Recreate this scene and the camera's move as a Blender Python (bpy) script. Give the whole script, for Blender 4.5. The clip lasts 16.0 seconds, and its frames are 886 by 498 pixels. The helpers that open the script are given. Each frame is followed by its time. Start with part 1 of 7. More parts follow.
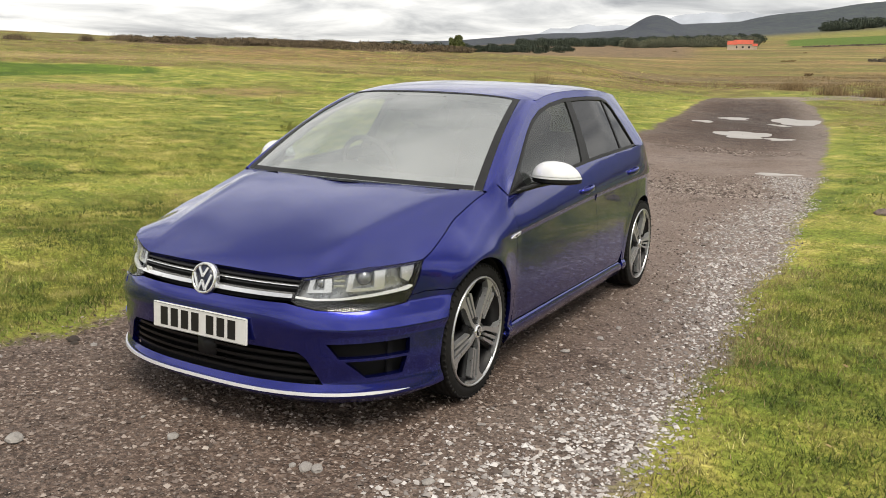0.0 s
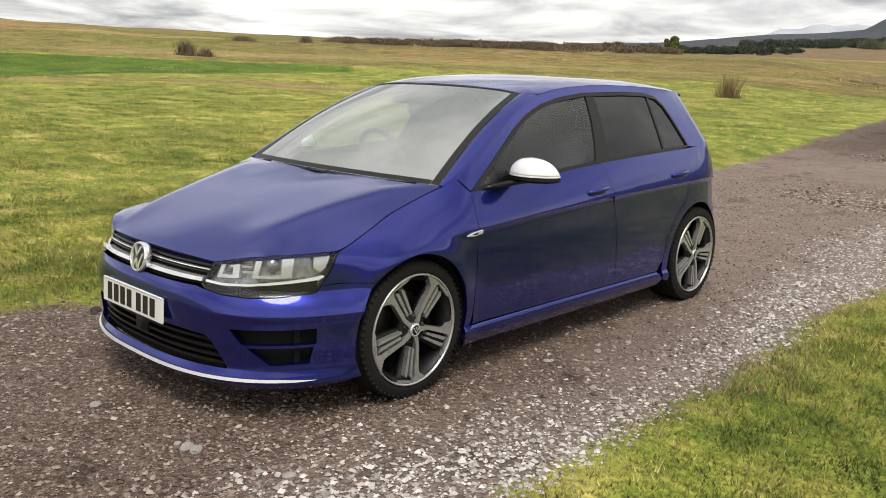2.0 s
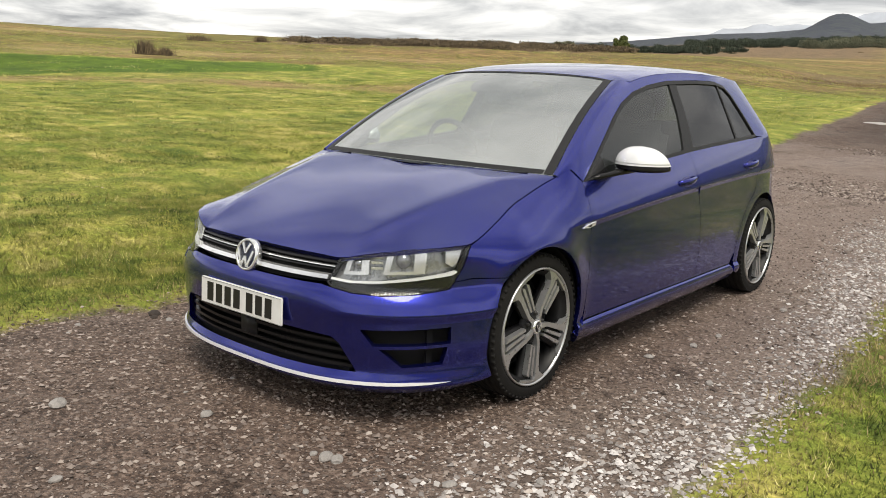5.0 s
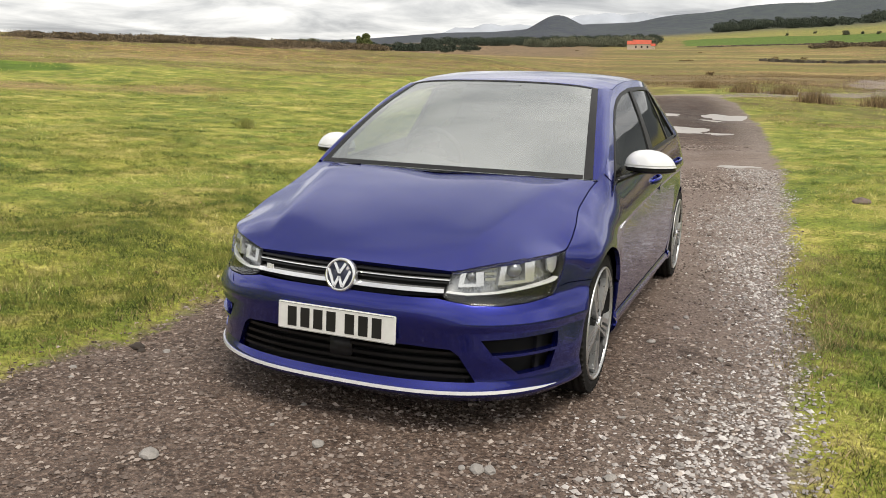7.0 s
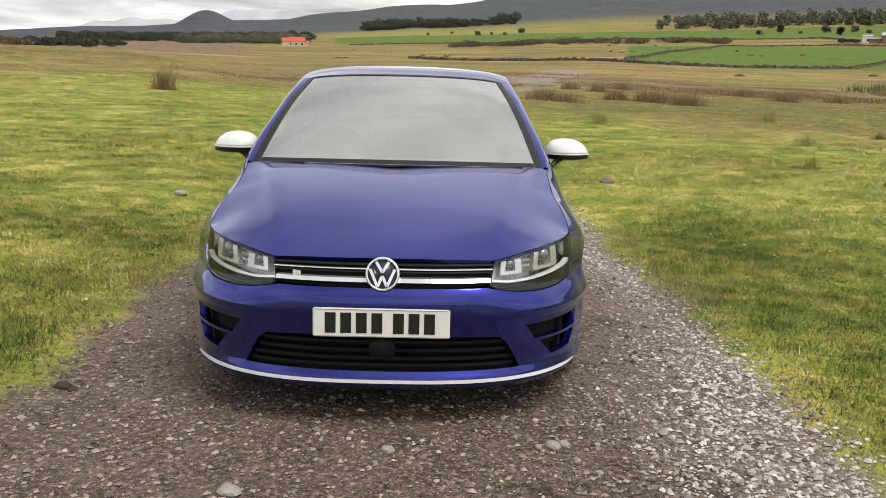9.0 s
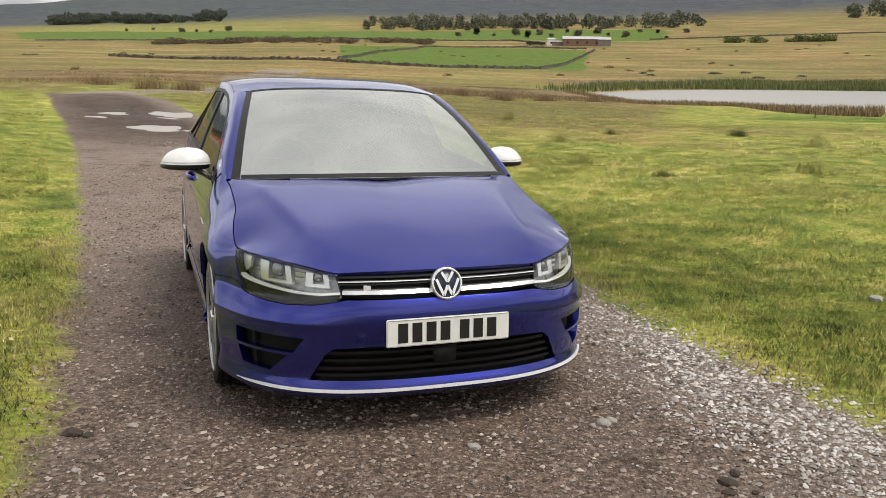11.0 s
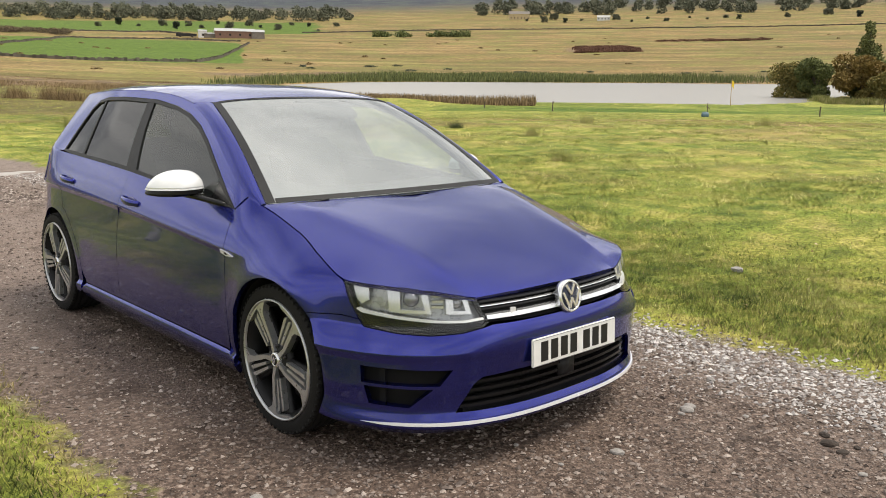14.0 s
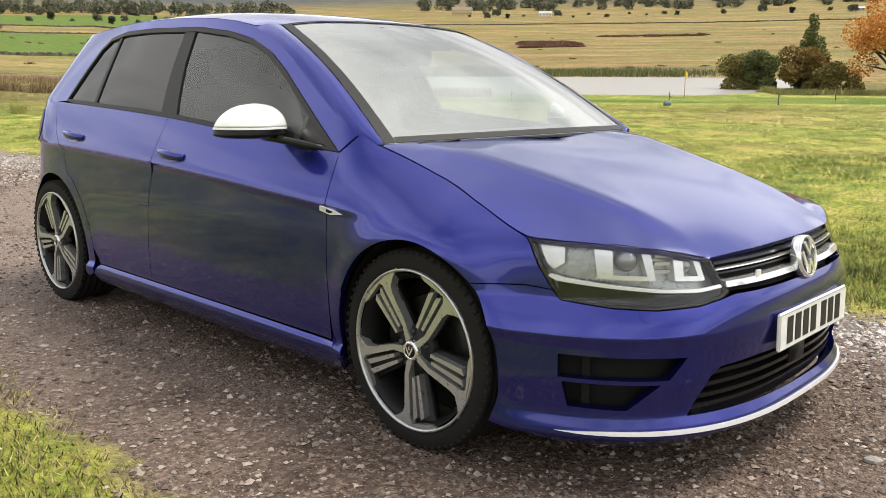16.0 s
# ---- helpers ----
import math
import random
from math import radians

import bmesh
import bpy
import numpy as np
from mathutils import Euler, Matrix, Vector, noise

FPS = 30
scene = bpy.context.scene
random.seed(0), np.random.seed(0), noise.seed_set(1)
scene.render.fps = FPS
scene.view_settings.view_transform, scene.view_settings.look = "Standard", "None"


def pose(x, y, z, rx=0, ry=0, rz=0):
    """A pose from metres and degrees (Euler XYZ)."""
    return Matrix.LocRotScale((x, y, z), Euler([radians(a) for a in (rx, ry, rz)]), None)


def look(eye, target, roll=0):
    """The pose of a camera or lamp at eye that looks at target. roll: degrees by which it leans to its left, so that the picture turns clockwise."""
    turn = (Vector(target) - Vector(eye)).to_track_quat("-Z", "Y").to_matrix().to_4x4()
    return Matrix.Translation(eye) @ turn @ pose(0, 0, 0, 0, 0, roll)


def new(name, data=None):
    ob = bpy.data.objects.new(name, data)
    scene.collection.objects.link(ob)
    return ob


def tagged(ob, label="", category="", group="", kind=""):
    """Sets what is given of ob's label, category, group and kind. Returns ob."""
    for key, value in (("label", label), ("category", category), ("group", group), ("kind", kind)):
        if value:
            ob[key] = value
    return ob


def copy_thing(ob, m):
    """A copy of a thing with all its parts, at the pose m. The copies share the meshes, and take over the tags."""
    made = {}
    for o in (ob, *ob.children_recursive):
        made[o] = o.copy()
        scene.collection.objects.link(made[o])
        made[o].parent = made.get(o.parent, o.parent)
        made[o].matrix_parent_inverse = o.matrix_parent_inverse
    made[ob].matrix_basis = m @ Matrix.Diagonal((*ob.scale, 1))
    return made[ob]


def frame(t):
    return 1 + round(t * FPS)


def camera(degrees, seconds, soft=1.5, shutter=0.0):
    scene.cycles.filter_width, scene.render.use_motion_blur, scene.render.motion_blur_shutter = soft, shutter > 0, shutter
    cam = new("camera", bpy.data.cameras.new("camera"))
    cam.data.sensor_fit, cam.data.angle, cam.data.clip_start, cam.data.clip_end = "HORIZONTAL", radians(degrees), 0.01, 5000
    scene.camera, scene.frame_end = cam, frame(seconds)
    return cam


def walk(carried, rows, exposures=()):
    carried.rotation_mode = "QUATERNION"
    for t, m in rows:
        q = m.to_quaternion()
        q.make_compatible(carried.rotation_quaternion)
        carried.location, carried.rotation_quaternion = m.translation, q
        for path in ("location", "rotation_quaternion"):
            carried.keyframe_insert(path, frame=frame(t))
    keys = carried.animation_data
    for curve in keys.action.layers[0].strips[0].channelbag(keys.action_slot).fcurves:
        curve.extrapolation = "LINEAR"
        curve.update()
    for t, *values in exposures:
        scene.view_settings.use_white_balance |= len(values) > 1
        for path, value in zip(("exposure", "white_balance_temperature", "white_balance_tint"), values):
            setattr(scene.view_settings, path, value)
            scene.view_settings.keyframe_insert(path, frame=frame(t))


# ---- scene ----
cam = camera(55.7, 16.0, soft=0.85)
PATH = [
    (0, (2.481, -3.38, 1.437), (1.546, -1.655, 1.046), 1.8),
    (0.5, (2.744, -3.188, 1.437), (1.692, -1.533, 1.048), 1.9),
    (1, (3.046, -2.987, 1.422), (1.859, -1.427, 1.025), 2.1),
    (1.5, (3.236, -2.813, 1.413), (1.968, -1.319, 1.014), 2.2),
    (2, (3.362, -2.593, 1.426), (2.038, -1.15, 1.022), 2.3),
    (2.5, (3.458, -2.428, 1.43), (2.104, -1.014, 1.022), 2.4),
    (3, (3.485, -2.339, 1.43), (2.114, -0.941, 1.019), 2.3),
    (3.5, (3.394, -2.442, 1.399), (2.033, -1.035, 0.99), 2.2),
    (4, (3.198, -2.653, 1.37), (1.869, -1.214, 0.964), 2.1),
    (4.5, (2.967, -2.782, 1.333), (1.669, -1.314, 0.93), 2.1),
    (7, (1.575, -3.686, 1.354), (0.835, -1.869, 0.967), 1.8),
    (7.5, (1.297, -3.758, 1.336), (0.727, -1.88, 0.954), 1.7),
    (8, (0.914, -3.807, 1.323), (0.566, -1.874, 0.946), 1.5),
    (8.5, (0.533, -3.931, 1.305), (0.381, -1.973, 0.93), 1.4),
    (9, (0.199, -3.992, 1.303), (0.217, -2.027, 0.93), 1.4),
    (11.5, (-1.41, -3.947, 1.367), (-0.588, -2.16, 1.005), 0.9),
    (12, (-1.669, -3.817, 1.378), (-0.687, -2.113, 1.014), 0.7),
    (12.5, (-1.951, -3.63, 1.392), (-0.827, -2.016, 1.029), 0.5),
    (13, (-2.264, -3.46, 1.4), (-1.043, -1.919, 1.035), 0.4),
    (13.5, (-2.465, -3.237, 1.418), (-1.179, -1.751, 1.05), 0.4),
    (14, (-2.596, -2.96, 1.412), (-1.271, -1.507, 1.044), 0.4),
    (14.5, (-2.732, -2.693, 1.448), (-1.374, -1.272, 1.078), 0.3),
    (15, (-2.808, -2.417, 1.447), (-1.417, -1.028, 1.075), 0.3),
    (15.5, (-2.7, -2.085, 1.309), (-1.291, -0.716, 0.935), 0.3),
    (16, (-2.577, -1.813, 1.107), (-1.161, -0.452, 0.731), 0.2),
]
walk(cam, [(t, look(eye, target, roll)) for t, eye, target, roll in PATH], exposures=[(t, stops, 6750, 10) for t, stops in ((0.0, 0.20), (4.0, 0.22), (9.0, 0.20), (12.0, 0.30), (14.0, 0.46), (15.0, 0.56), (16.0, 0.72))])


# ---- sky and light: overcast with bright breaks, soft sun high behind thin cloud ----
SUN_EL, SUN_AZ = 61.0, 130.0
world = bpy.data.worlds.new("overcast_sky")
scene.world = world
world.use_nodes = True
wn, wl = world.node_tree.nodes, world.node_tree.links
wn.clear()
w_out = wn.new("ShaderNodeOutputWorld")
w_bg = wn.new("ShaderNodeBackground")
w_sky = wn.new("ShaderNodeTexSky")
w_sky.sky_type, w_sky.sun_disc = "NISHITA", False
w_sky.sun_elevation, w_sky.sun_rotation = radians(SUN_EL), radians(SUN_AZ)
w_co = wn.new("ShaderNodeTexCoord")
w_sep = wn.new("ShaderNodeSeparateXYZ")
wl.new(w_co.outputs["Generated"], w_sep.inputs[0])
# project the view direction on a flat cloud deck
w_add = wn.new("ShaderNodeMath")
w_add.operation, w_add.inputs[1].default_value = "ADD", 0.10
w_abs = wn.new("ShaderNodeMath")
w_abs.operation = "ABSOLUTE"
wl.new(w_sep.outputs[2], w_abs.inputs[0])
wl.new(w_abs.outputs[0], w_add.inputs[0])
w_div = wn.new("ShaderNodeVectorMath")
w_div.operation = "DIVIDE"
w_cmb = wn.new("ShaderNodeCombineXYZ")
for i in range(3):
    wl.new(w_add.outputs[0], w_cmb.inputs[i])
wl.new(w_co.outputs["Generated"], w_div.inputs[0])
wl.new(w_cmb.outputs[0], w_div.inputs[1])
w_n1 = wn.new("ShaderNodeTexNoise")
w_n1.inputs["Scale"].default_value, w_n1.inputs["Detail"].default_value = 1.05, 10.0
w_n1.inputs["Roughness"].default_value, w_n1.inputs["Distortion"].default_value = 0.55, 0.4
wl.new(w_div.outputs[0], w_n1.inputs["Vector"])
w_ramp = wn.new("ShaderNodeValToRGB")
cr = w_ramp.color_ramp
cr.elements[0].position, cr.elements[0].color = 0.34, (0.36, 0.37, 0.40, 1)
cr.elements[1].position, cr.elements[1].color = 0.62, (1.06, 1.06, 1.05, 1)
e = cr.elements.new(0.46)
e.color = (0.66, 0.67, 0.685, 1)
wl.new(w_n1.outputs["Fac"], w_ramp.inputs[0])
w_scale = wn.new("ShaderNodeVectorMath")
w_scale.operation = "SCALE"
w_scale.inputs["Scale"].default_value = 0.10
wl.new(w_sky.outputs[0], w_scale.inputs[0])
w_mix = wn.new("ShaderNodeMixRGB")
w_mix.inputs[0].default_value = 0.90
wl.new(w_scale.outputs[0], w_mix.inputs[1])
wl.new(w_ramp.outputs[0], w_mix.inputs[2])
wl.new(w_mix.outputs[0], w_bg.inputs[0])
w_bg.inputs[1].default_value = 1.0
wl.new(w_bg.outputs[0], w_out.inputs[0])

sun = new("sun", bpy.data.lights.new("sun", "SUN"))
sun.data.energy, sun.data.angle, sun.data.color = 2.3, radians(30), (1.0, 0.945, 0.85)
sun.matrix_world = look((0, 0, 0), (-math.sin(radians(SUN_AZ)) * math.cos(radians(SUN_EL)), -math.cos(radians(SUN_AZ)) * math.cos(radians(SUN_EL)), -math.sin(radians(SUN_EL))))


# ---- materials ----
def node(m, kind, **values):
    n = m.node_tree.nodes.new(kind)
    for k, v in values.items():
        n.inputs[k.replace("_", " ")].default_value = v
    return n


def link(m, a, b):
    m.node_tree.links.new(a, b)


def noise_node(m, scale, detail=4.0, rough=0.55, coords="Object"):
    n = node(m, "ShaderNodeTexNoise", Scale=scale, Detail=detail, Roughness=rough)
    if coords == "World":
        link(m, m.node_tree.nodes.new("ShaderNodeNewGeometry").outputs["Position"], n.inputs["Vector"])
    else:
        link(m, m.node_tree.nodes.new("ShaderNodeTexCoord").outputs[coords], n.inputs["Vector"])
    return n


def ramp(m, source, stops):
    n = m.node_tree.nodes.new("ShaderNodeValToRGB")
    els = n.color_ramp.elements
    while len(els) < len(stops):
        els.new(0.5)
    for el, (p, c) in zip(els, stops):
        el.position = p
        el.color = (*c, 1) if len(c) == 3 else c
    link(m, source, n.inputs[0])
    return n.outputs[0]


def mix(m, fac, a, b, blend="MIX"):
    n = m.node_tree.nodes.new("ShaderNodeMixRGB")
    n.blend_type = blend
    for sock, v in zip(n.inputs, (fac, a, b)):
        if isinstance(v, (int, float)):
            sock.default_value = v
        elif isinstance(v, tuple):
            sock.default_value = (*v, 1)
        else:
            link(m, v, sock)
    return n.outputs[0]


def calc(m, op, a, b=0.0, clamp=False):
    n = m.node_tree.nodes.new("ShaderNodeMath")
    n.operation, n.use_clamp = op, clamp
    for sock, v in zip(n.inputs, (a, b)):
        if isinstance(v, (int, float)):
            sock.default_value = v
        else:
            link(m, v, sock)
    return n.outputs[0]


def blank(name):
    m = bpy.data.materials.new(name)
    m.use_nodes = True
    return m, m.node_tree.nodes["Principled BSDF"]


def bump(m, bsdf, source, strength=0.3, distance=0.01):
    n = node(m, "ShaderNodeBump", Strength=strength, Distance=distance)
    link(m, source, n.inputs["Height"])
    link(m, n.outputs[0], bsdf.inputs["Normal"])


def simple(name, color, rough=0.5, metal=0.0, vary=0.15, scale=30.0, grain=0.0, grain_scale=300.0, coat=0.0):
    """A surface with colour and roughness that vary at two scales."""
    m, b = blank(name)
    n1, n2 = noise_node(m, scale, 5), noise_node(m, scale * 9, 3)
    v = calc(m, "ADD", calc(m, "MULTIPLY", n1.outputs["Fac"], 0.65), calc(m, "MULTIPLY", n2.outputs["Fac"], 0.35))
    dark = tuple(c * (1 - vary) for c in color)
    light = tuple(min(1, c * (1 + vary)) for c in color)
    link(m, ramp(m, v, [(0.35, dark), (0.65, light)]), b.inputs["Base Color"])
    link(m, ramp(m, v, [(0.3, (rough * 0.85,) * 3), (0.7, (min(1, rough * 1.15),) * 3)]), b.inputs["Roughness"])
    b.inputs["Metallic"].default_value = metal
    b.inputs["Coat Weight"].default_value = coat
    b.inputs["Coat Roughness"].default_value = 0.05
    if grain:
        bump(m, b, noise_node(m, grain_scale, 4).outputs["Fac"], grain, 0.004)
    return m


# the track: its middle line x(y) and half width w(y), used by the ground's shape and its material
def road_mid(y):
    yy = np.clip(y, -8, 40)
    return 0.10 - 0.02 * np.abs(yy) - 0.0023 * yy * np.abs(yy)


def road_half(y):
    return 1.66 + 0.018 * np.clip(y - 3, 0, 17) - 0.03 * np.clip(y - 24, 0, 10)


def ground_material():
    m, b = blank("ground_cover")
    geo = m.node_tree.nodes.new("ShaderNodeNewGeometry")
    sep = m.node_tree.nodes.new("ShaderNodeSeparateXYZ")
    link(m, geo.outputs["Position"], sep.inputs[0])
    x, y = sep.outputs[0], sep.outputs[1]
    yc = calc(m, "MINIMUM", calc(m, "MAXIMUM", y, -8.0), 40.0)
    ya = calc(m, "ABSOLUTE", yc)
    mid = calc(m, "SUBTRACT", 0.10, calc(m, "ADD", calc(m, "MULTIPLY", ya, 0.02), calc(m, "MULTIPLY", calc(m, "MULTIPLY", yc, ya), 0.0023)))
    half = calc(m, "ADD", 1.66, calc(m, "MULTIPLY", calc(m, "MINIMUM", calc(m, "MAXIMUM", calc(m, "SUBTRACT", y, 3.0), 0.0), 17.0), 0.018))
    half = calc(m, "SUBTRACT", half, calc(m, "MULTIPLY", calc(m, "MINIMUM", calc(m, "MAXIMUM", calc(m, "SUBTRACT", y, 24.0), 0.0), 10.0), 0.03))
    side = calc(m, "SUBTRACT", x, mid)
    edge = calc(m, "SUBTRACT", half, calc(m, "ABSOLUTE", side))
    e1, e2 = noise_node(m, 1.3, 4, 0.6, "World"), noise_node(m, 9.0, 4, 0.65, "World")
    edge = calc(m, "ADD", edge, calc(m, "MULTIPLY", calc(m, "SUBTRACT", e1.outputs["Fac"], 0.5), 0.55))
    edge = calc(m, "ADD", edge, calc(m, "MULTIPLY", calc(m, "SUBTRACT", e2.outputs["Fac"], 0.5), 0.30))
    is_road = ramp(m, calc(m, "ADD", calc(m, "MULTIPLY", edge, 4.0), 0.5), [(0.25, (0, 0, 0)), (0.75, (1, 1, 1))])
    # the track ends at a cross path
    far_end = ramp(m, calc(m, "MULTIPLY", y, 0.01), [(0.335, (1, 1, 1)), (0.350, (0, 0, 0))])
    is_road = mix(m, 1.0, is_road, far_end, "MULTIPLY")
    # the way goes on past the bend as a paler path over the marsh
    way = m.node_tree.nodes.new("ShaderNodeAttribute")
    way.attribute_name = "path"
    cross = ramp(m, calc(m, "ADD", way.outputs["Fac"], calc(m, "MULTIPLY", calc(m, "SUBTRACT", e1.outputs["Fac"], 0.5), 0.5)), [(0.40, (0, 0, 0)), (0.60, (1, 1, 1))])

    # track: packed brown grit with pale chippings
    g1 = noise_node(m, 0.7, 5, 0.6, "World")
    g2 = noise_node(m, 38.0, 5, 0.7, "World")
    g3 = noise_node(m, 5.0, 6, 0.6, "World")
    vor = node(m, "ShaderNodeTexVoronoi", Scale=62.0, Randomness=1.0)
    link(m, geo.outputs["Position"], vor.inputs["Vector"])
    vor2 = node(m, "ShaderNodeTexVoronoi", Scale=24.0, Randomness=1.0)
    link(m, geo.outputs["Position"], vor2.inputs["Vector"])
    grit = ramp(m, g2.outputs["Fac"], [(0.38, (0.016, 0.011, 0.009)), (0.5, (0.105, 0.074, 0.060)), (0.62, (0.46, 0.385, 0.34))])
    soil = ramp(m, g1.outputs["Fac"], [(0.3, (0.062, 0.040, 0.031)), (0.7, (0.165, 0.115, 0.092))])
    base = mix(m, 0.30, grit, soil)
    base = mix(m, ramp(m, g3.outputs["Fac"], [(0.40, (0, 0, 0)), (0.68, (0.5, 0.5, 0.5))]), base, (0.245, 0.195, 0.172))
    chips = ramp(m, vor.outputs["Distance"], [(0.16, (1, 1, 1)), (0.34, (0, 0, 0))])
    chipc = ramp(m, vor.outputs["Color"], [(0.1, (0.040, 0.031, 0.027)), (0.6, (0.26, 0.21, 0.185)), (0.95, (0.72, 0.67, 0.63))])
    base = mix(m, calc(m, "MULTIPLY", chips, 0.95), base, chipc)
    chips2 = ramp(m, vor2.outputs["Distance"], [(0.16, (1, 1, 1)), (0.30, (0, 0, 0))])
    base = mix(m, calc(m, "MULTIPLY", chips2, 0.9), base, ramp(m, vor2.outputs["Color"], [(0.2, (0.030, 0.023, 0.019)), (0.55, (0.22, 0.18, 0.155)), (0.9, (0.66, 0.60, 0.56))]))
    # paler loose chippings along the edge away from the bank
    lane = ramp(m, calc(m, "ADD", calc(m, "MULTIPLY", calc(m, "ADD", side, calc(m, "MULTIPLY", calc(m, "SUBTRACT", e1.outputs["Fac"], 0.5), 0.9)), 0.4), 0.0), [(0.32, (0, 0, 0)), (0.60, (1, 1, 1))])
    pale = mix(m, chips, ramp(m, g2.outputs["Fac"], [(0.32, (0.10, 0.088, 0.082)), (0.66, (0.48, 0.435, 0.405))]), ramp(m, vor.outputs["Color"], [(0.1, (0.20, 0.175, 0.165)), (0.8, (0.74, 0.70, 0.665))]))
    base = mix(m, calc(m, "MULTIPLY", lane, 0.70), base, pale)

    # grass, dry grass, heather and lush pasture
    t1, t2, t3 = noise_node(m, 0.35, 5, 0.6, "World"), noise_node(m, 2.2, 6, 0.65, "World"), noise_node(m, 26.0, 5, 0.7, "World")
    t4 = noise_node(m, 0.03, 6, 0.6, "World")
    t5 = noise_node(m, 0.14, 9, 0.75, "World")
    t6 = noise_node(m, 0.8, 8, 0.75, "World")
    patch = mix(m, 0.5, t5.outputs["Fac"], t6.outputs["Fac"])
    grass = ramp(m, mix(m, 0.45, t2.outputs["Fac"], patch), [(0.39, (0.075, 0.115, 0.016)), (0.475, (0.165, 0.205, 0.032)), (0.54, (0.255, 0.255, 0.052)), (0.62, (0.42, 0.36, 0.12))])
    grass = mix(m, ramp(m, t1.outputs["Fac"], [(0.42, (0, 0, 0)), (0.66, (0.4, 0.4, 0.4))]), grass, (0.24, 0.235, 0.042))
    cover = m.node_tree.nodes.new("ShaderNodeVertexColor")
    cover.layer_name = "cover"
    csep = m.node_tree.nodes.new("ShaderNodeSeparateColor")
    link(m, cover.outputs[0], csep.inputs[0])
    gold = ramp(m, patch, [(0.40, (0.085, 0.068, 0.020)), (0.48, (0.205, 0.142, 0.050)), (0.54, (0.29, 0.20, 0.075)), (0.61, (0.42, 0.32, 0.15))])
    gold = mix(m, ramp(m, t4.outputs["Fac"], [(0.44, (0, 0, 0)), (0.55, (0.75, 0.75, 0.75))]), gold, (0.155, 0.165, 0.036))
    gold = mix(m, ramp(m, t5.outputs["Fac"], [(0.48, (0, 0, 0)), (0.60, (0.8, 0.8, 0.8))]), gold, (0.150, 0.094, 0.040))
    # streaks that follow the lie of the land
    lie = m.node_tree.nodes.new("ShaderNodeVectorMath")
    lie.operation = "MULTIPLY"
    lie.inputs[1].default_value = (0.02, 0.02, 0.55)
    link(m, geo.outputs["Position"], lie.inputs[0])
    t7 = node(m, "ShaderNodeTexNoise", Scale=1.0, Detail=6.0, Roughness=0.65)
    link(m, lie.outputs[0], t7.inputs["Vector"])
    gold = mix(m, ramp(m, t7.outputs["Fac"], [(0.50, (0, 0, 0)), (0.60, (0.8, 0.8, 0.8))]), gold, (0.115, 0.098, 0.030))
    gold = mix(m, ramp(m, t7.outputs["Fac"], [(0.36, (0.6, 0.6, 0.6)), (0.45, (0, 0, 0))]), gold, (0.34, 0.25, 0.11))
    heath = ramp(m, patch, [(0.40, (0.085, 0.060, 0.036)), (0.60, (0.24, 0.165, 0.088))])
    lush = ramp(m, patch, [(0.40, (0.050, 0.095, 0.007)), (0.60, (0.100, 0.155, 0.016))])

    def amount(channel, source, soft=0.35):
        s = calc(m, "ADD", channel, calc(m, "MULTIPLY", calc(m, "SUBTRACT", source, 0.5), 1.1))
        return ramp(m, s, [(0.5 - soft / 2, (0, 0, 0)), (0.5 + soft / 2, (1, 1, 1))])

    veg = mix(m, amount(csep.outputs[0], t1.outputs["Fac"]), grass, gold)
    veg = mix(m, amount(csep.outputs[2], t4.outputs["Fac"], 0.2), veg, lush)
    veg = mix(m, amount(csep.outputs[1], t1.outputs["Fac"]), veg, heath)
    # bare hills beyond the fields, the blue haze of distance put into their colour
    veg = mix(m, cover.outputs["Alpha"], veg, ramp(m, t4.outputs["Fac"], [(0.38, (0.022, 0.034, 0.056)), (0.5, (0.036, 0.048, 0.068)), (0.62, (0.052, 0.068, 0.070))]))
    veg = mix(m, 0.7, veg, mix(m, 1.0, veg, ramp(m, t3.outputs["Fac"], [(0.34, (0.40, 0.40, 0.40)), (0.66, (1.85, 1.85, 1.85))]), "MULTIPLY"))
    veg = mix(m, 0.6, veg, mix(m, 1.0, veg, ramp(m, t6.outputs["Fac"], [(0.40, (0.70, 0.70, 0.72)), (0.60, (1.40, 1.35, 1.35))]), "MULTIPLY"))
    veg = mix(m, calc(m, "MULTIPLY", cross, 0.85), veg, mix(m, t6.outputs["Fac"], (0.13, 0.10, 0.085), (0.40, 0.34, 0.29)))
    # dark wet ground round the far potholes
    wet = ramp(m, calc(m, "ADD", calc(m, "MULTIPLY", y, 0.01), calc(m, "MULTIPLY", calc(m, "SUBTRACT", g3.outputs["Fac"], 0.5), 0.16)), [(0.125, (0, 0, 0)), (0.17, (0.8, 0.8, 0.8)), (0.25, (0.8, 0.8, 0.8)), (0.33, (0, 0, 0))])
    wet = calc(m, "MULTIPLY", wet, ramp(m, calc(m, "MULTIPLY", edge, 0.5), [(0.05, (0, 0, 0)), (0.5, (1, 1, 1))]))
    base = mix(m, wet, base, mix(m, 1.0, base, (0.42, 0.38, 0.36), "MULTIPLY"))
    base = mix(m, 1.0, base, (0.80, 0.725, 0.66), "MULTIPLY")
    # pale dried mud where wheels have packed the track
    dry = ramp(m, calc(m, "ADD", calc(m, "MULTIPLY", y, 0.01), calc(m, "MULTIPLY", calc(m, "SUBTRACT", g1.outputs["Fac"], 0.5), 0.06)), [(0.0, (0.10, 0.10, 0.10)), (0.04, (0.6, 0.6, 0.6)), (0.11, (0.6, 0.6, 0.6)), (0.15, (0, 0, 0))])
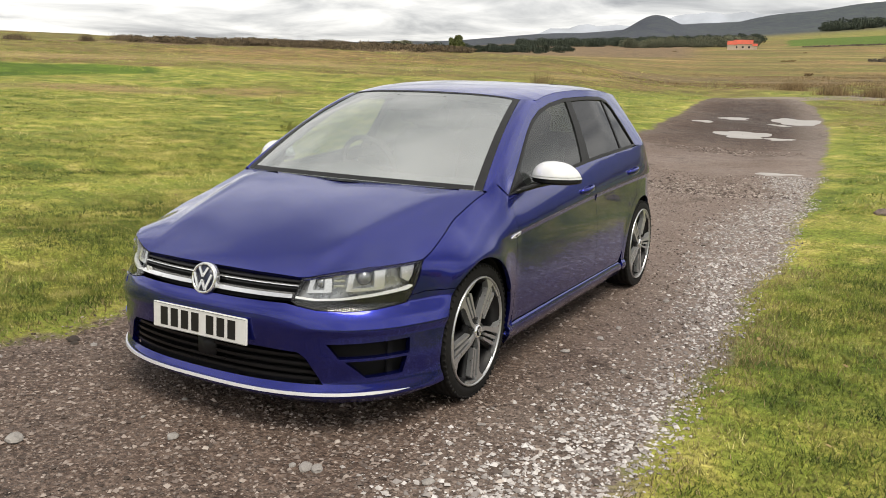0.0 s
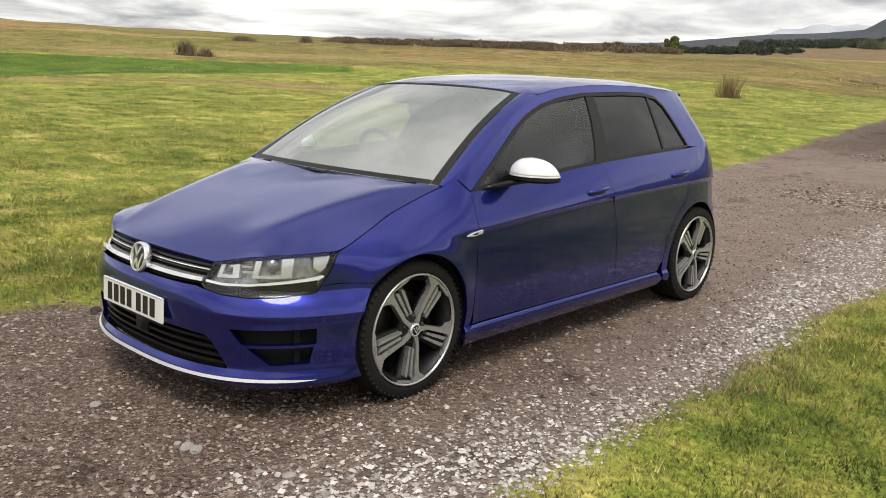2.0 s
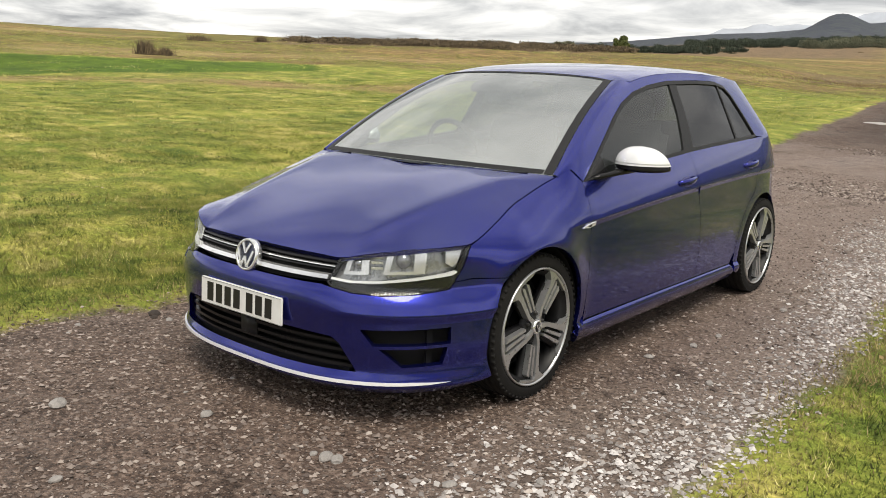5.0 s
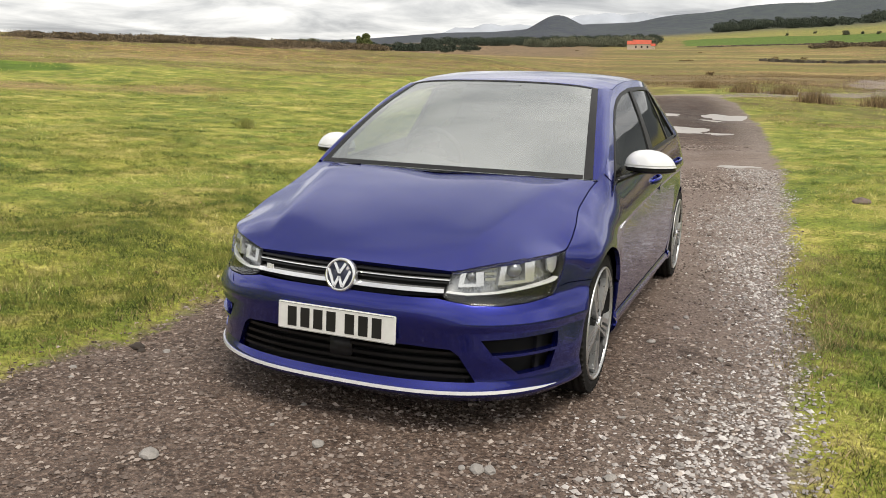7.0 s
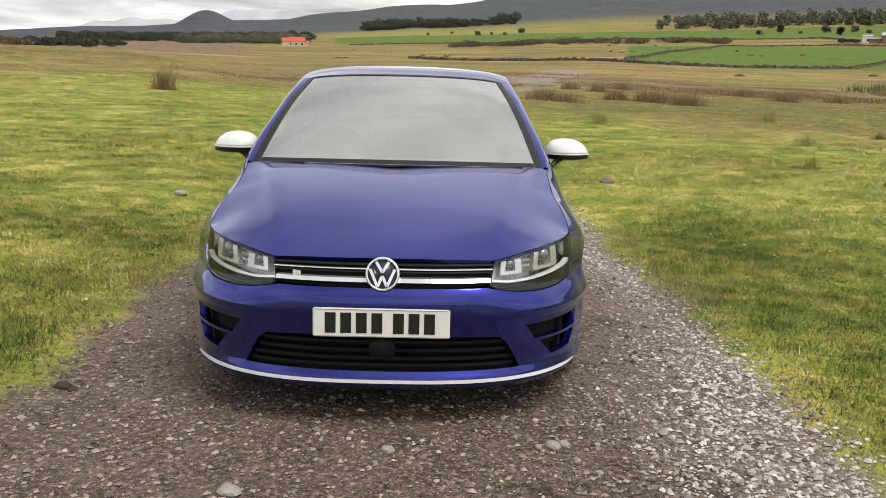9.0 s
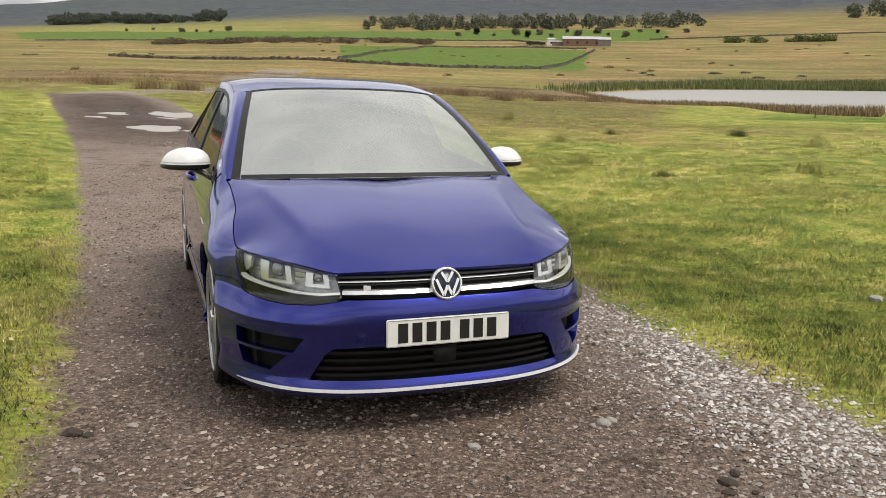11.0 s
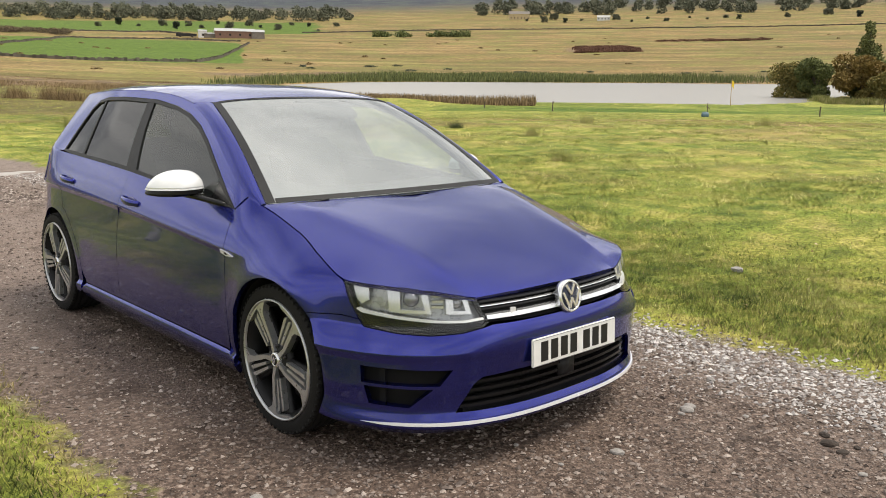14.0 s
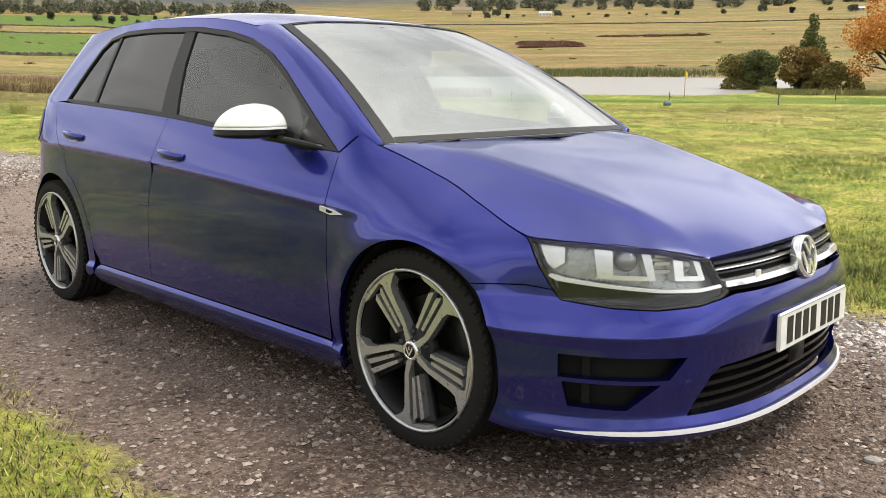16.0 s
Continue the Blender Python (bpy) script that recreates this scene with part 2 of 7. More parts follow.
    base = mix(m, dry, base, mix(m, g3.outputs["Fac"], (0.19, 0.140, 0.116), (0.40, 0.32, 0.272)))
    # damp muddy patches
    g4 = noise_node(m, 1.9, 7, 0.68, "World")
    base = mix(m, ramp(m, g4.outputs["Fac"], [(0.55, (0, 0, 0)), (0.66, (0.75, 0.75, 0.75))]), base, mix(m, 1.0, base, (0.36, 0.33, 0.31), "MULTIPLY"))
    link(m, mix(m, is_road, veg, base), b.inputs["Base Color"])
    link(m, mix(m, is_road, (0.9, 0.9, 0.9), ramp(m, g1.outputs["Fac"], [(0.3, (0.55,) * 3), (0.7, (0.85,) * 3)])), b.inputs["Roughness"])
    b.inputs["Specular IOR Level"].default_value = 0.25
    hgt = mix(m, is_road, mix(m, 0.5, t3.outputs["Fac"], t2.outputs["Fac"]), mix(m, 0.55, ramp(m, vor.outputs["Distance"], [(0.0, (1, 1, 1)), (0.45, (0, 0, 0))]), g2.outputs["Fac"]))
    bump(m, b, hgt, 1.0, 0.03)
    return m


GROUND = ground_material()


# ---- the land: one sheet from under the car to the hills ----
def smooth(a, b, v):
    t = np.clip((v - a) / (b - a), 0, 1)
    return t * t * (3 - 2 * t)


# how high the land looks from the track, in degrees, by distance, for some bearings
RISE = {
    -180: [(30, -2.5), (100, -0.3), (300, 0.8), (4200, 3.0)],
    -100: [(30, -2.5), (85, -0.5), (130, 0.9), (180, 1.8), (4200, 1.2)],
    -75: [(30, -2.5), (60, -1.2), (85, -0.75), (100, 0.15), (130, 1.2), (180, 2.25), (300, 2.0), (4200, 1.4)],
    -50: [(30, -2.5), (60, -0.9), (88, 0.0), (100, 0.3), (130, 1.2), (180, 2.35), (300, 2.1), (4200, 1.6)],
    -30: [(30, -2.5), (60, -0.9), (110, 0.7), (190, 2.28), (300, 2.0), (600, 1.9), (1500, 2.2), (4200, 2.6)],
    -21: [(30, -2.5), (60, -0.9), (110, 0.6), (170, 1.9), (260, 1.8), (500, 2.2), (1200, 2.75), (4200, 3.4)],
    -12: [(30, -2.4), (60, -0.9), (100, -0.2), (160, 0.6), (300, 1.7), (600, 2.5), (1200, 3.1), (2500, 3.7), (4200, 4.1)],
    0: [(30, -2.4), (60, -0.9), (100, 0.0), (160, 0.9), (300, 1.9), (600, 2.9), (1000, 3.6), (1800, 4.6), (3000, 5.4), (4200, 5.4)],
    12: [(30, -2.4), (60, -1.0), (100, 0.1), (200, 1.3), (350, 2.3), (600, 3.35), (1000, 4.0), (2000, 5.9), (4200, 7.5)],
    30: [(30, -2.4), (60, -1.1), (100, -0.3), (250, 1.2), (450, 2.6), (700, 3.7), (1200, 4.8), (2000, 6.2), (4200, 8.5)],
    48: [(30, -2.4), (60, -1.3), (80, -0.8), (235, 1.0), (450, 2.8), (700, 3.9), (1200, 5.2), (2000, 7.0), (4200, 9.0)],
    70: [(30, -2.4), (60, -1.3), (90, -0.7), (150, 0.1), (235, 1.0), (450, 2.8), (700, 3.9), (1200, 5.2), (4200, 9.0)],
    180: [(30, -2.5), (100, -0.3), (300, 0.8), (4200, 3.0)],
}
# the land climbs away from the car: true distance, and the distance at which a level plain would look as high
REACH = {
    -180: [(1, 1), (4.5, 4.5), (8, 8.4), (6000, 6000)],
    -100: [(1, 1), (4.5, 4.5), (7, 7.4), (12, 16), (20, 38), (27, 70), (35, 108), (56, 150), (80, 178), (110, 250), (300, 320), (6000, 6000)],
    -44: [(1, 1), (4.5, 4.5), (7, 7.4), (12, 16), (20, 38), (27, 70), (35, 108), (56, 150), (80, 178), (110, 250), (300, 320), (6000, 6000)],
    -20: [(1, 1), (4.5, 4.5), (7, 7.4), (12, 16), (20, 38), (27, 78), (36, 104), (70, 165), (300, 330), (6000, 6000)],
    0: [(1, 1), (4.5, 4.5), (7, 7.6), (11, 13), (17, 23.5), (22, 36), (32, 84), (45, 106), (90, 160), (300, 320), (6000, 6000)],
    12: [(1, 1), (4.5, 4.5), (7, 7.9), (14.7, 20), (22, 35), (30, 60), (40, 76), (60, 105), (200, 240), (6000, 6000)],
    40: [(1, 1), (4.5, 4.5), (8.8, 10.5), (19, 26), (37, 50), (60, 83), (160, 222), (300, 330), (6000, 6000)],
    90: [(1, 1), (4.5, 4.5), (8.8, 10.5), (19, 26), (37, 50), (60, 83), (160, 222), (300, 330), (6000, 6000)],
    180: [(1, 1), (4.5, 4.5), (8, 8.4), (6000, 6000)],
}


def remap(az, r, back=False):
    """True distance to plain distance along a bearing, or back."""
    az, lr = np.asarray(az, float), np.log(np.maximum(np.asarray(r, float), 1e-3))
    keys, out = sorted(REACH), np.zeros(np.broadcast(az, lr).shape)
    for k0, k1 in zip(keys, keys[1:]):
        t = np.clip((az - k0) / (k1 - k0), 0, 1)
        a, b = [np.interp(lr, *[[math.log(q[i]) for q in REACH[k]] for i in ((1, 0) if back else (0, 1))], left=-99.0) for k in (k0, k1)]
        a, b = np.where(a < -90, lr, a), np.where(b < -90, lr, b)
        out = np.where((az >= k0) & (az <= k1), a + (b - a) * t, out)
    return np.exp(out)


def spot(az, r):
    """Place and scale of a thing seen along a bearing at a plain distance."""
    q = float(remap(az, r, True))
    return q * math.sin(radians(az)), q * math.cos(radians(az)), q / r


LAKE_AZ, LAKE_SLOPE = 50.0, 0.0262


def lake_level(x, y):
    s = x * math.sin(radians(LAKE_AZ)) + y * math.cos(radians(LAKE_AZ))
    return 1.4 - 3.145 / 1.3865 + LAKE_SLOPE * s


def lake_shore(az):
    """Near and far edge of the lake along a bearing."""
    end = smooth(23.5, 34, az) * (1 - smooth(66, 72, az))
    near = 150 - 45 * smooth(24, 34, az) - 22 * smooth(36, 46, az) + 14 * smooth(62, 70, az)
    far = 160 + 62 * smooth(25, 40, az)
    mid_r = (near + far) / 2
    return mid_r + (near - mid_r) * end, mid_r + (far - mid_r) * end


def fbm(x, y, scale, seed, octaves=4):
    """Cheap rolling noise from sine sums, -1 to 1."""
    rng = np.random.RandomState(seed)
    v, amp, tot = np.zeros_like(x, dtype=float), 1.0, 0.0
    for _ in range(octaves):
        for _ in range(3):
            a, p = rng.uniform(0, 6.283), rng.uniform(0, 6.283)
            v += amp * np.sin((x * math.cos(a) + y * math.sin(a)) / scale * rng.uniform(0.7, 1.4) + p) / 3
        tot += amp
        amp *= 0.55
        scale *= 0.45
    return v / tot


def road_edge(x, y):
    """Metres inside the track; negative on the grass."""
    return road_half(y) - np.abs(x - road_mid(y))


PUDDLES = [(-0.81, 17.0, 0.50, 0.75), (0.04, 16.6, 0.28, 0.28), (-0.29, 22.4, 0.55, 1.1), (-1.88, 22.0, 0.34, 0.5), (-2.24, 19.5, 0.24, 0.28), (0.86, 10.0, 0.30, 0.14), (-0.45, 20.2, 0.26, 0.16)]


def land_height(x, y):
    x, y = np.asarray(x, float), np.asarray(y, float)
    true, az = np.maximum(np.hypot(x, y), 0.01), np.degrees(np.arctan2(x, y))
    r = remap(az, true)
    lr = np.log(np.maximum(r, 1))
    keys = sorted(RISE)
    cols = [np.interp(lr, [math.log(a) for a, _ in RISE[k]], [b for _, b in RISE[k]]) for k in keys]
    el = np.zeros_like(r)
    for k0, k1, c0, c1 in zip(keys, keys[1:], cols, cols[1:]):
        t = smooth(k0, k1, az) * 0.5 + np.clip((az - k0) / (k1 - k0), 0, 1) * 0.5
        inside = (az >= k0) & (az <= k1)
        el = np.where(inside, c0 + (c1 - c0) * t, el)
    # hills on the skyline
    hill = lambda a, w, r0, rw, e: e * np.exp(-((az - a) / w) ** 2 - ((r - r0) / rw) ** 2)
    el = el + hill(-15.2, 1.7, 2500, 600, 1.1) + hill(-8.0, 2.6, 2700, 600, 0.45) + hill(-3.0, 3.0, 2800, 700, 0.3)
    el = el + 0.10 * fbm(az * 4, lr * 40, 14.0, 3) * smooth(500, 1500, r)
    # below the table's reach the ground looks like a plain seen from eye height
    rise = np.where(r < 24, -1.4 / np.maximum(r, 1e-3), np.tan(np.radians(el)))
    w = smooth(24, 34, r)
    z = 1.4 + true * (rise * w - (1 - w) * 1.4 / np.maximum(r, 1e-3))
    z += 0.12 * smooth(1.9, 3.6, road_mid(y) - x) * (1 - smooth(8, 20, true))
    z += 0.22 * fbm(x, y, 5.0, 5) * smooth(10, 40, r) * (1 - smooth(38, 50, az) * (1 - smooth(110, 130, r))) + 0.8 * fbm(x, y, 25.0, 6) * smooth(90, 200, r)
    # lake bed
    near, farr = lake_shore(az)
    inside = np.minimum(r - near, farr - r)
    lake = (az > 22) & (az < 74)
    z = np.where(lake & (inside > -25), np.minimum(z, lake_level(x, y) - np.clip(inside * 0.09, -2.2, 0.9)), z)
    z = np.where(lake & (inside <= 0) & (inside > -30), np.maximum(z, lake_level(x, y) + 0.04 - 0.03 * np.clip(-inside - 5, 0, 30)), z)
    # verges a little proud of the track, ruts and lumps
    e = road_edge(x, y) + 0.16 * fbm(x, y, 0.45, 7)
    onroad = smooth(-0.15, 0.1, e) * (y < 33)
    close = 1 - smooth(16, 30, true)
    z += (1 - onroad) * (0.035 + 0.045 * fbm(x, y, 0.8, 8) + 0.02 * fbm(x, y, 0.16, 9)) * close * smooth(0.9, 1.5, np.abs(x - road_mid(y)))
    z += onroad * 0.010 * fbm(x, y, 0.5, 10) * close * smooth(0.0, 0.5, np.abs(np.abs(x) - 0.8) + 0.2)
    for px, py, a in ((0.05, 8.3, 0.7), (0.75, 7.9, 0.45), (0.86, -1.62, 0.22), (-1.42, -0.45, 0.2)):
        z -= 0.045 * np.exp(-((x - px) ** 2 + (y - py) ** 2) / a ** 2)
    return z


def ground_cover(x, y):
    """Amounts of dry grass, heather and lush pasture."""
    az = np.degrees(np.arctan2(x, y))
    r = remap(az, np.hypot(x, y))
    b = lambda v, lo, hi, s: smooth(lo - s, lo + s, v) * (1 - smooth(hi - s, hi + s, v))
    gold = 0.02 + 0.34 * smooth(0, 30, az) * smooth(5, 11, r) + 0.30 * smooth(12, 60, r) + 0.5 * smooth(85, 125, r)
    gold += 0.50 * b(az, -110, -14, 3) * b(r, 106, 176, 3)
    bank = b(az, -110, -48, 2.5) * smooth(-3, 3, r - 62 - 1.15 * np.clip(az + 72, -10, 24)) * (1 - smooth(101, 106, r))
    gold += 0.40 * b(az, -110, -40, 4) * b(r, 47, 60, 5) - 0.75 * bank
    gold += 0.30 * b(az, 0, 36, 4) * b(r, 24, 240, 10)
    gold -= 0.75 * b(az, 36, 110, 4) * b(r, 46, 96, 6)
    gold -= 0.35 * smooth(650, 1100, r) * smooth(-20, 0, az)
    heather = 0.52 * b(az, -17, 13, 2) * b(r, 118, 190, 14) + 0.75 * b(az, -52, -28, 3) * b(r, 168, 215, 10)
    heather += 0.9 * b(az, 50.5, 55.5, 0.6) * b(r, 430, 475, 8) + 0.7 * b(az, 5, 36, 2) * b(r, 108, 150, 12) + 0.8 * b(az, 26, 64, 2) * b(r, 222, 246, 6)
    heather += 0.75 * b(az, -30, -12, 2) * smooth(280, 420, r)
    lush = 0.62 * bank + 0.36 * b(az, -150, -8, 6) * (1 - smooth(10, 22, r)) + 0.55 * b(az, 40, 110, 3) * b(r, 58, 88, 4)
    lush += 1.0 * b(az, 12.5 + 0.0 * r, 29, 0.6) * b(r, 300, 545, 12) + 1.0 * b(az, -7, 34, 1.5) * b(r, 690, 980, 20)
    lush += 0.20 * smooth(-4, 8, az) * b(r, 980, 1500, 80)
    return np.clip(np.stack([gold, heather, lush], -1), 0, 1)


def mesh_from(name, verts, faces, material, smooth_shade=True):
    me = bpy.data.meshes.new(name)
    verts, faces = np.asarray(verts, np.float32), np.asarray(faces, np.int32)
    n = faces.shape[1]
    me.vertices.add(len(verts))
    me.vertices.foreach_set("co", verts.ravel())
    me.loops.add(faces.size)
    me.loops.foreach_set("vertex_index", faces.ravel())
    me.polygons.add(len(faces))
    me.polygons.foreach_set("loop_start", np.arange(len(faces), dtype=np.int32) * n)
    me.update(calc_edges=True)
    me.polygons.foreach_set("use_smooth", np.full(len(faces), smooth_shade))
    me.materials.append(material)
    me.validate()
    return me


PATH_ON = [(-2.9, 33.5), (-1.2, 36.5), (1.0, 39.5), (5.0, 48.0), (9.6, 61.0), (8.0, 74.0), (10.5, 93.0), (14.5, 109.0), (22.0, 150.0), (27.0, 168.0)]


def build_ground():
    fine = np.arange(-84, 84.01, 0.33)
    coarse = np.arange(87, 275, 3.0)
    az = np.radians(np.concatenate([fine, coarse]))
    radii = [0.004]
    while radii[-1] < 4300:
        radii.append(radii[-1] + max(0.045, min(radii[-1] * 0.022, 40)))
    radii = np.array(radii)
    A, R = np.meshgrid(az, radii)
    X, Y = np.sin(A) * R, np.cos(A) * R
    Z = land_height(X, Y)
    na, nr = len(az), len(radii)
    verts = np.concatenate([np.stack([X, Y, Z], -1).reshape(-1, 3), [[0, 0, float(land_height(0.0, 0.0))]]])
    i, j = np.meshgrid(np.arange(nr - 1), np.arange(na), indexing="ij")
    k = (j + 1) % na
    quads = np.stack([i * na + j, (i + 1) * na + j, (i + 1) * na + k, i * na + k], -1).reshape(-1, 4)[:, ::-1]
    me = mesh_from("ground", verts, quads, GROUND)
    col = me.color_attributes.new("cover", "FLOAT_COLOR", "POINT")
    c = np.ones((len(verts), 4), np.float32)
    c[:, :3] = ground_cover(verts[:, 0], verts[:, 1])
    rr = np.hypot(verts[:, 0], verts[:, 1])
    # alpha rises with distance and brings in the haze-blue hill colour
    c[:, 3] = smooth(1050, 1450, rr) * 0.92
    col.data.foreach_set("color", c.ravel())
    px, py = verts[:, 0], verts[:, 1]
    near = np.full(len(verts), 1e9)
    for (x0, y0), (x1, y1) in zip(PATH_ON, PATH_ON[1:]):
        t = np.clip(((px - x0) * (x1 - x0) + (py - y0) * (y1 - y0)) / ((x1 - x0) ** 2 + (y1 - y0) ** 2), 0, 1)
        near = np.minimum(near, np.hypot(px - x0 - t * (x1 - x0), py - y0 - t * (y1 - y0)) / (1.5 + 0.018 * rr))
    me.attributes.new("path", "FLOAT", "POINT").data.foreach_set("value", (1 - smooth(0.5, 1.3, near)).astype(np.float32))
    return tagged(new("ground", me), "rough moorland pasture with a stony brown track across it", "ground", kind="structure")


ground = build_ground()


def curve(x, pts):
    """Smooth monotone curve through (x, value) pairs."""
    px, py = np.array([p[0] for p in pts], float), np.array([p[1] for p in pts], float)
    h, dlt = np.diff(px), np.diff(py) / np.diff(px)
    m = np.concatenate([[dlt[0]], np.where(dlt[1:] * dlt[:-1] > 0, 2 * dlt[1:] * dlt[:-1] / np.where(np.abs(dlt[1:] + dlt[:-1]) < 1e-12, 1, dlt[1:] + dlt[:-1]), 0), [dlt[-1]]])
    x = np.asarray(x, float)
    i = np.clip(np.searchsorted(px, x) - 1, 0, len(h) - 1)
    t = (x - px[i]) / h[i]
    ext = np.where(t < 0, py[0] + (x - px[0]) * m[0], py[-1] + (x - px[-1]) * m[-1])
    tc = np.clip(t, 0, 1)
    v = (2 * tc ** 3 - 3 * tc ** 2 + 1) * py[i] + (tc ** 3 - 2 * tc ** 2 + tc) * h[i] * m[i] + (3 * tc ** 2 - 2 * tc ** 3) * py[i + 1] + (tc ** 3 - tc ** 2) * h[i] * m[i + 1]
    return np.where((x < px[0]) | (x > px[-1]), ext, v)


def child(name, me, parent, label=""):
    ob = new(name, me)
    ob.parent = parent
    return tagged(ob, label)


def part(name, bm, material, parent, label="", shade=True):
    me = bpy.data.meshes.new(name)
    bmesh.ops.recalc_face_normals(bm, faces=bm.faces[:])
    for f in bm.faces:
        f.smooth = shade
    bm.to_mesh(me)
    bm.free()
    me.materials.append(material)
    return child(name, me, parent, label)


def water_material(name, color, rough):
    m, b = blank(name)
    b.inputs["Base Color"].default_value = (*color, 1)
    b.inputs["Roughness"].default_value = rough
    b.inputs["IOR"].default_value = 1.33
    n = noise_node(m, 1.2, 5, 0.6, "World")
    bump(m, b, n.outputs["Fac"], 0.25, 0.05)
    return m


# the lake's pale base colour stands in for sky reflected by ripples
WATER = water_material("lake_water", (0.40, 0.39, 0.375), 0.24)
PUDDLE = water_material("puddle_water", (0.36, 0.33, 0.30), 0.30)


def build_lake():
    azs = np.linspace(22.5, 73.5, 90)
    pts = []
    for a in azs:
        n, f = lake_shore(a)
        for q in np.linspace(n - 4, f + 4, 8):
            x, y, _ = spot(a, q)
            pts.append((x, y, lake_level(x, y)))
    quads = [(i * 8 + j, (i + 1) * 8 + j, (i + 1) * 8 + j + 1, i * 8 + j + 1) for i in range(89) for j in range(7)]
    me = mesh_from("lake", pts, quads, WATER)
    tagged(new("lake", me), "pale rippled lake water under a cloudy sky", "lake", kind="structure")


build_lake()

for px, py, a, b in PUDDLES:
    t, q = np.meshgrid(np.arange(32) / 32 * 2 * math.pi, np.linspace(0.02, 1, 9))
    k = q * (1.12 + 0.20 * np.sin(3 * t + px) + 0.13 * np.sin(5 * t + py) + 0.06 * np.sin(9 * t))
    x, y = px + a * k * np.cos(t), py + b * k * np.sin(t)
    z = land_height(x, y) + 0.016 - 0.014 * q ** 6
    f = [(i * 32 + j, i * 32 + (j + 1) % 32, (i + 1) * 32 + (j + 1) % 32, (i + 1) * 32 + j) for i in range(8) for j in range(32)]
    me = mesh_from("puddle", np.stack([x, y, z], -1).reshape(-1, 3), f, PUDDLE)
    tagged(new("puddle", me), "shallow muddy puddle in a pothole of the track", "puddle", kind="structure")


# ---- plants, stones and far country ----
RNG = np.random.RandomState(11)


def leaf_material(name, stops, rough=0.75, up=0.0, patchy=False):
    """Foliage whose pieces each take their own shade."""
    m, b = blank(name)
    geo = m.node_tree.nodes.new("ShaderNodeNewGeometry")
    n1 = noise_node(m, 0.9, 4, 0.6, "World")
    if patchy:
        n2 = noise_node(m, 4.5, 5, 0.65, "World")
        spread = ramp(m, calc(m, "ADD", calc(m, "MULTIPLY", n1.outputs["Fac"], 0.5), calc(m, "MULTIPLY", n2.outputs["Fac"], 0.5)), [(0.40, (0, 0, 0)), (0.60, (1, 1, 1))])
        v = calc(m, "ADD", calc(m, "MULTIPLY", geo.outputs["Random Per Island"], 0.24), calc(m, "MULTIPLY", spread, 0.76))
    else:
        v = calc(m, "ADD", calc(m, "MULTIPLY", geo.outputs["Random Per Island"], 0.6), calc(m, "MULTIPLY", n1.outputs["Fac"], 0.4))
    link(m, ramp(m, v, stops), b.inputs["Base Color"])
    b.inputs["Roughness"].default_value = rough
    b.inputs["Specular IOR Level"].default_value = 0.2
    if up:
        vm = m.node_tree.nodes.new("ShaderNodeMix")
        vm.data_type = "VECTOR"
        vm.inputs["Factor"].default_value = up
        link(m, geo.outputs["Normal"], vm.inputs[4])
        vm.inputs[5].default_value = (0, 0, 1)
        nm = m.node_tree.nodes.new("ShaderNodeVectorMath")
        nm.operation = "NORMALIZE"
        link(m, vm.outputs[1], nm.inputs[0])
        link(m, nm.outputs[0], b.inputs["Normal"])
    return m


GRASS = leaf_material("grass_blades", [(0.10, (0.070, 0.120, 0.012)), (0.42, (0.200, 0.285, 0.030)), (0.68, (0.32, 0.385, 0.055)), (0.92, (0.58, 0.56, 0.18))], 0.6, 0.95, True)
DRY = leaf_material("dry_grass_blades", [(0.15, (0.10, 0.085, 0.030)), (0.5, (0.24, 0.19, 0.075)), (0.85, (0.46, 0.37, 0.19))], 0.7, 0.7)
MOSSY = leaf_material("mossy_grass_blades", [(0.10, (0.042, 0.068, 0.009)), (0.42, (0.122, 0.160, 0.021)), (0.68, (0.240, 0.242, 0.046)), (0.92, (0.46, 0.42, 0.14))], 0.65, 0.95, True)
TUFT = leaf_material("tussock_blades", [(0.12, (0.22, 0.25, 0.036)), (0.45, (0.43, 0.43, 0.085)), (0.85, (0.76, 0.69, 0.28))], 0.7, 0.95, True)
RUSH = leaf_material("rush_stems", [(0.2, (0.090, 0.062, 0.034)), (0.5, (0.18, 0.125, 0.060)), (0.85, (0.31, 0.22, 0.105))], 0.8, 0.4)
BRACKEN = leaf_material("dead_bracken", [(0.2, (0.085, 0.040, 0.026)), (0.6, (0.140, 0.068, 0.042)), (0.9, (0.21, 0.11, 0.06))], 0.85, 0.5)
HEATH = leaf_material("heather_twigs", [(0.2, (0.065, 0.050, 0.034)), (0.55, (0.14, 0.105, 0.062)), (0.9, (0.25, 0.185, 0.10))], 0.85, 0.6)
LEAF_DARK = leaf_material("dark_leaves", [(0.2, (0.055, 0.072, 0.024)), (0.55, (0.115, 0.135, 0.042)), (0.9, (0.20, 0.20, 0.065))], 0.75, 0.35)
LEAF_OLIVE = leaf_material("olive_leaves", [(0.2, (0.090, 0.088, 0.030)), (0.55, (0.19, 0.165, 0.050)), (0.9, (0.33, 0.255, 0.085))])
LEAF_GOLD = leaf_material("yellowing_leaves", [(0.2, (0.11, 0.080, 0.026)), (0.6, (0.26, 0.185, 0.060)), (0.9, (0.42, 0.30, 0.11))])
LEAF_ORANGE = leaf_material("orange_leaves", [(0.2, (0.42, 0.18, 0.045)), (0.6, (0.70, 0.33, 0.085)), (0.9, (0.82, 0.50, 0.17))])
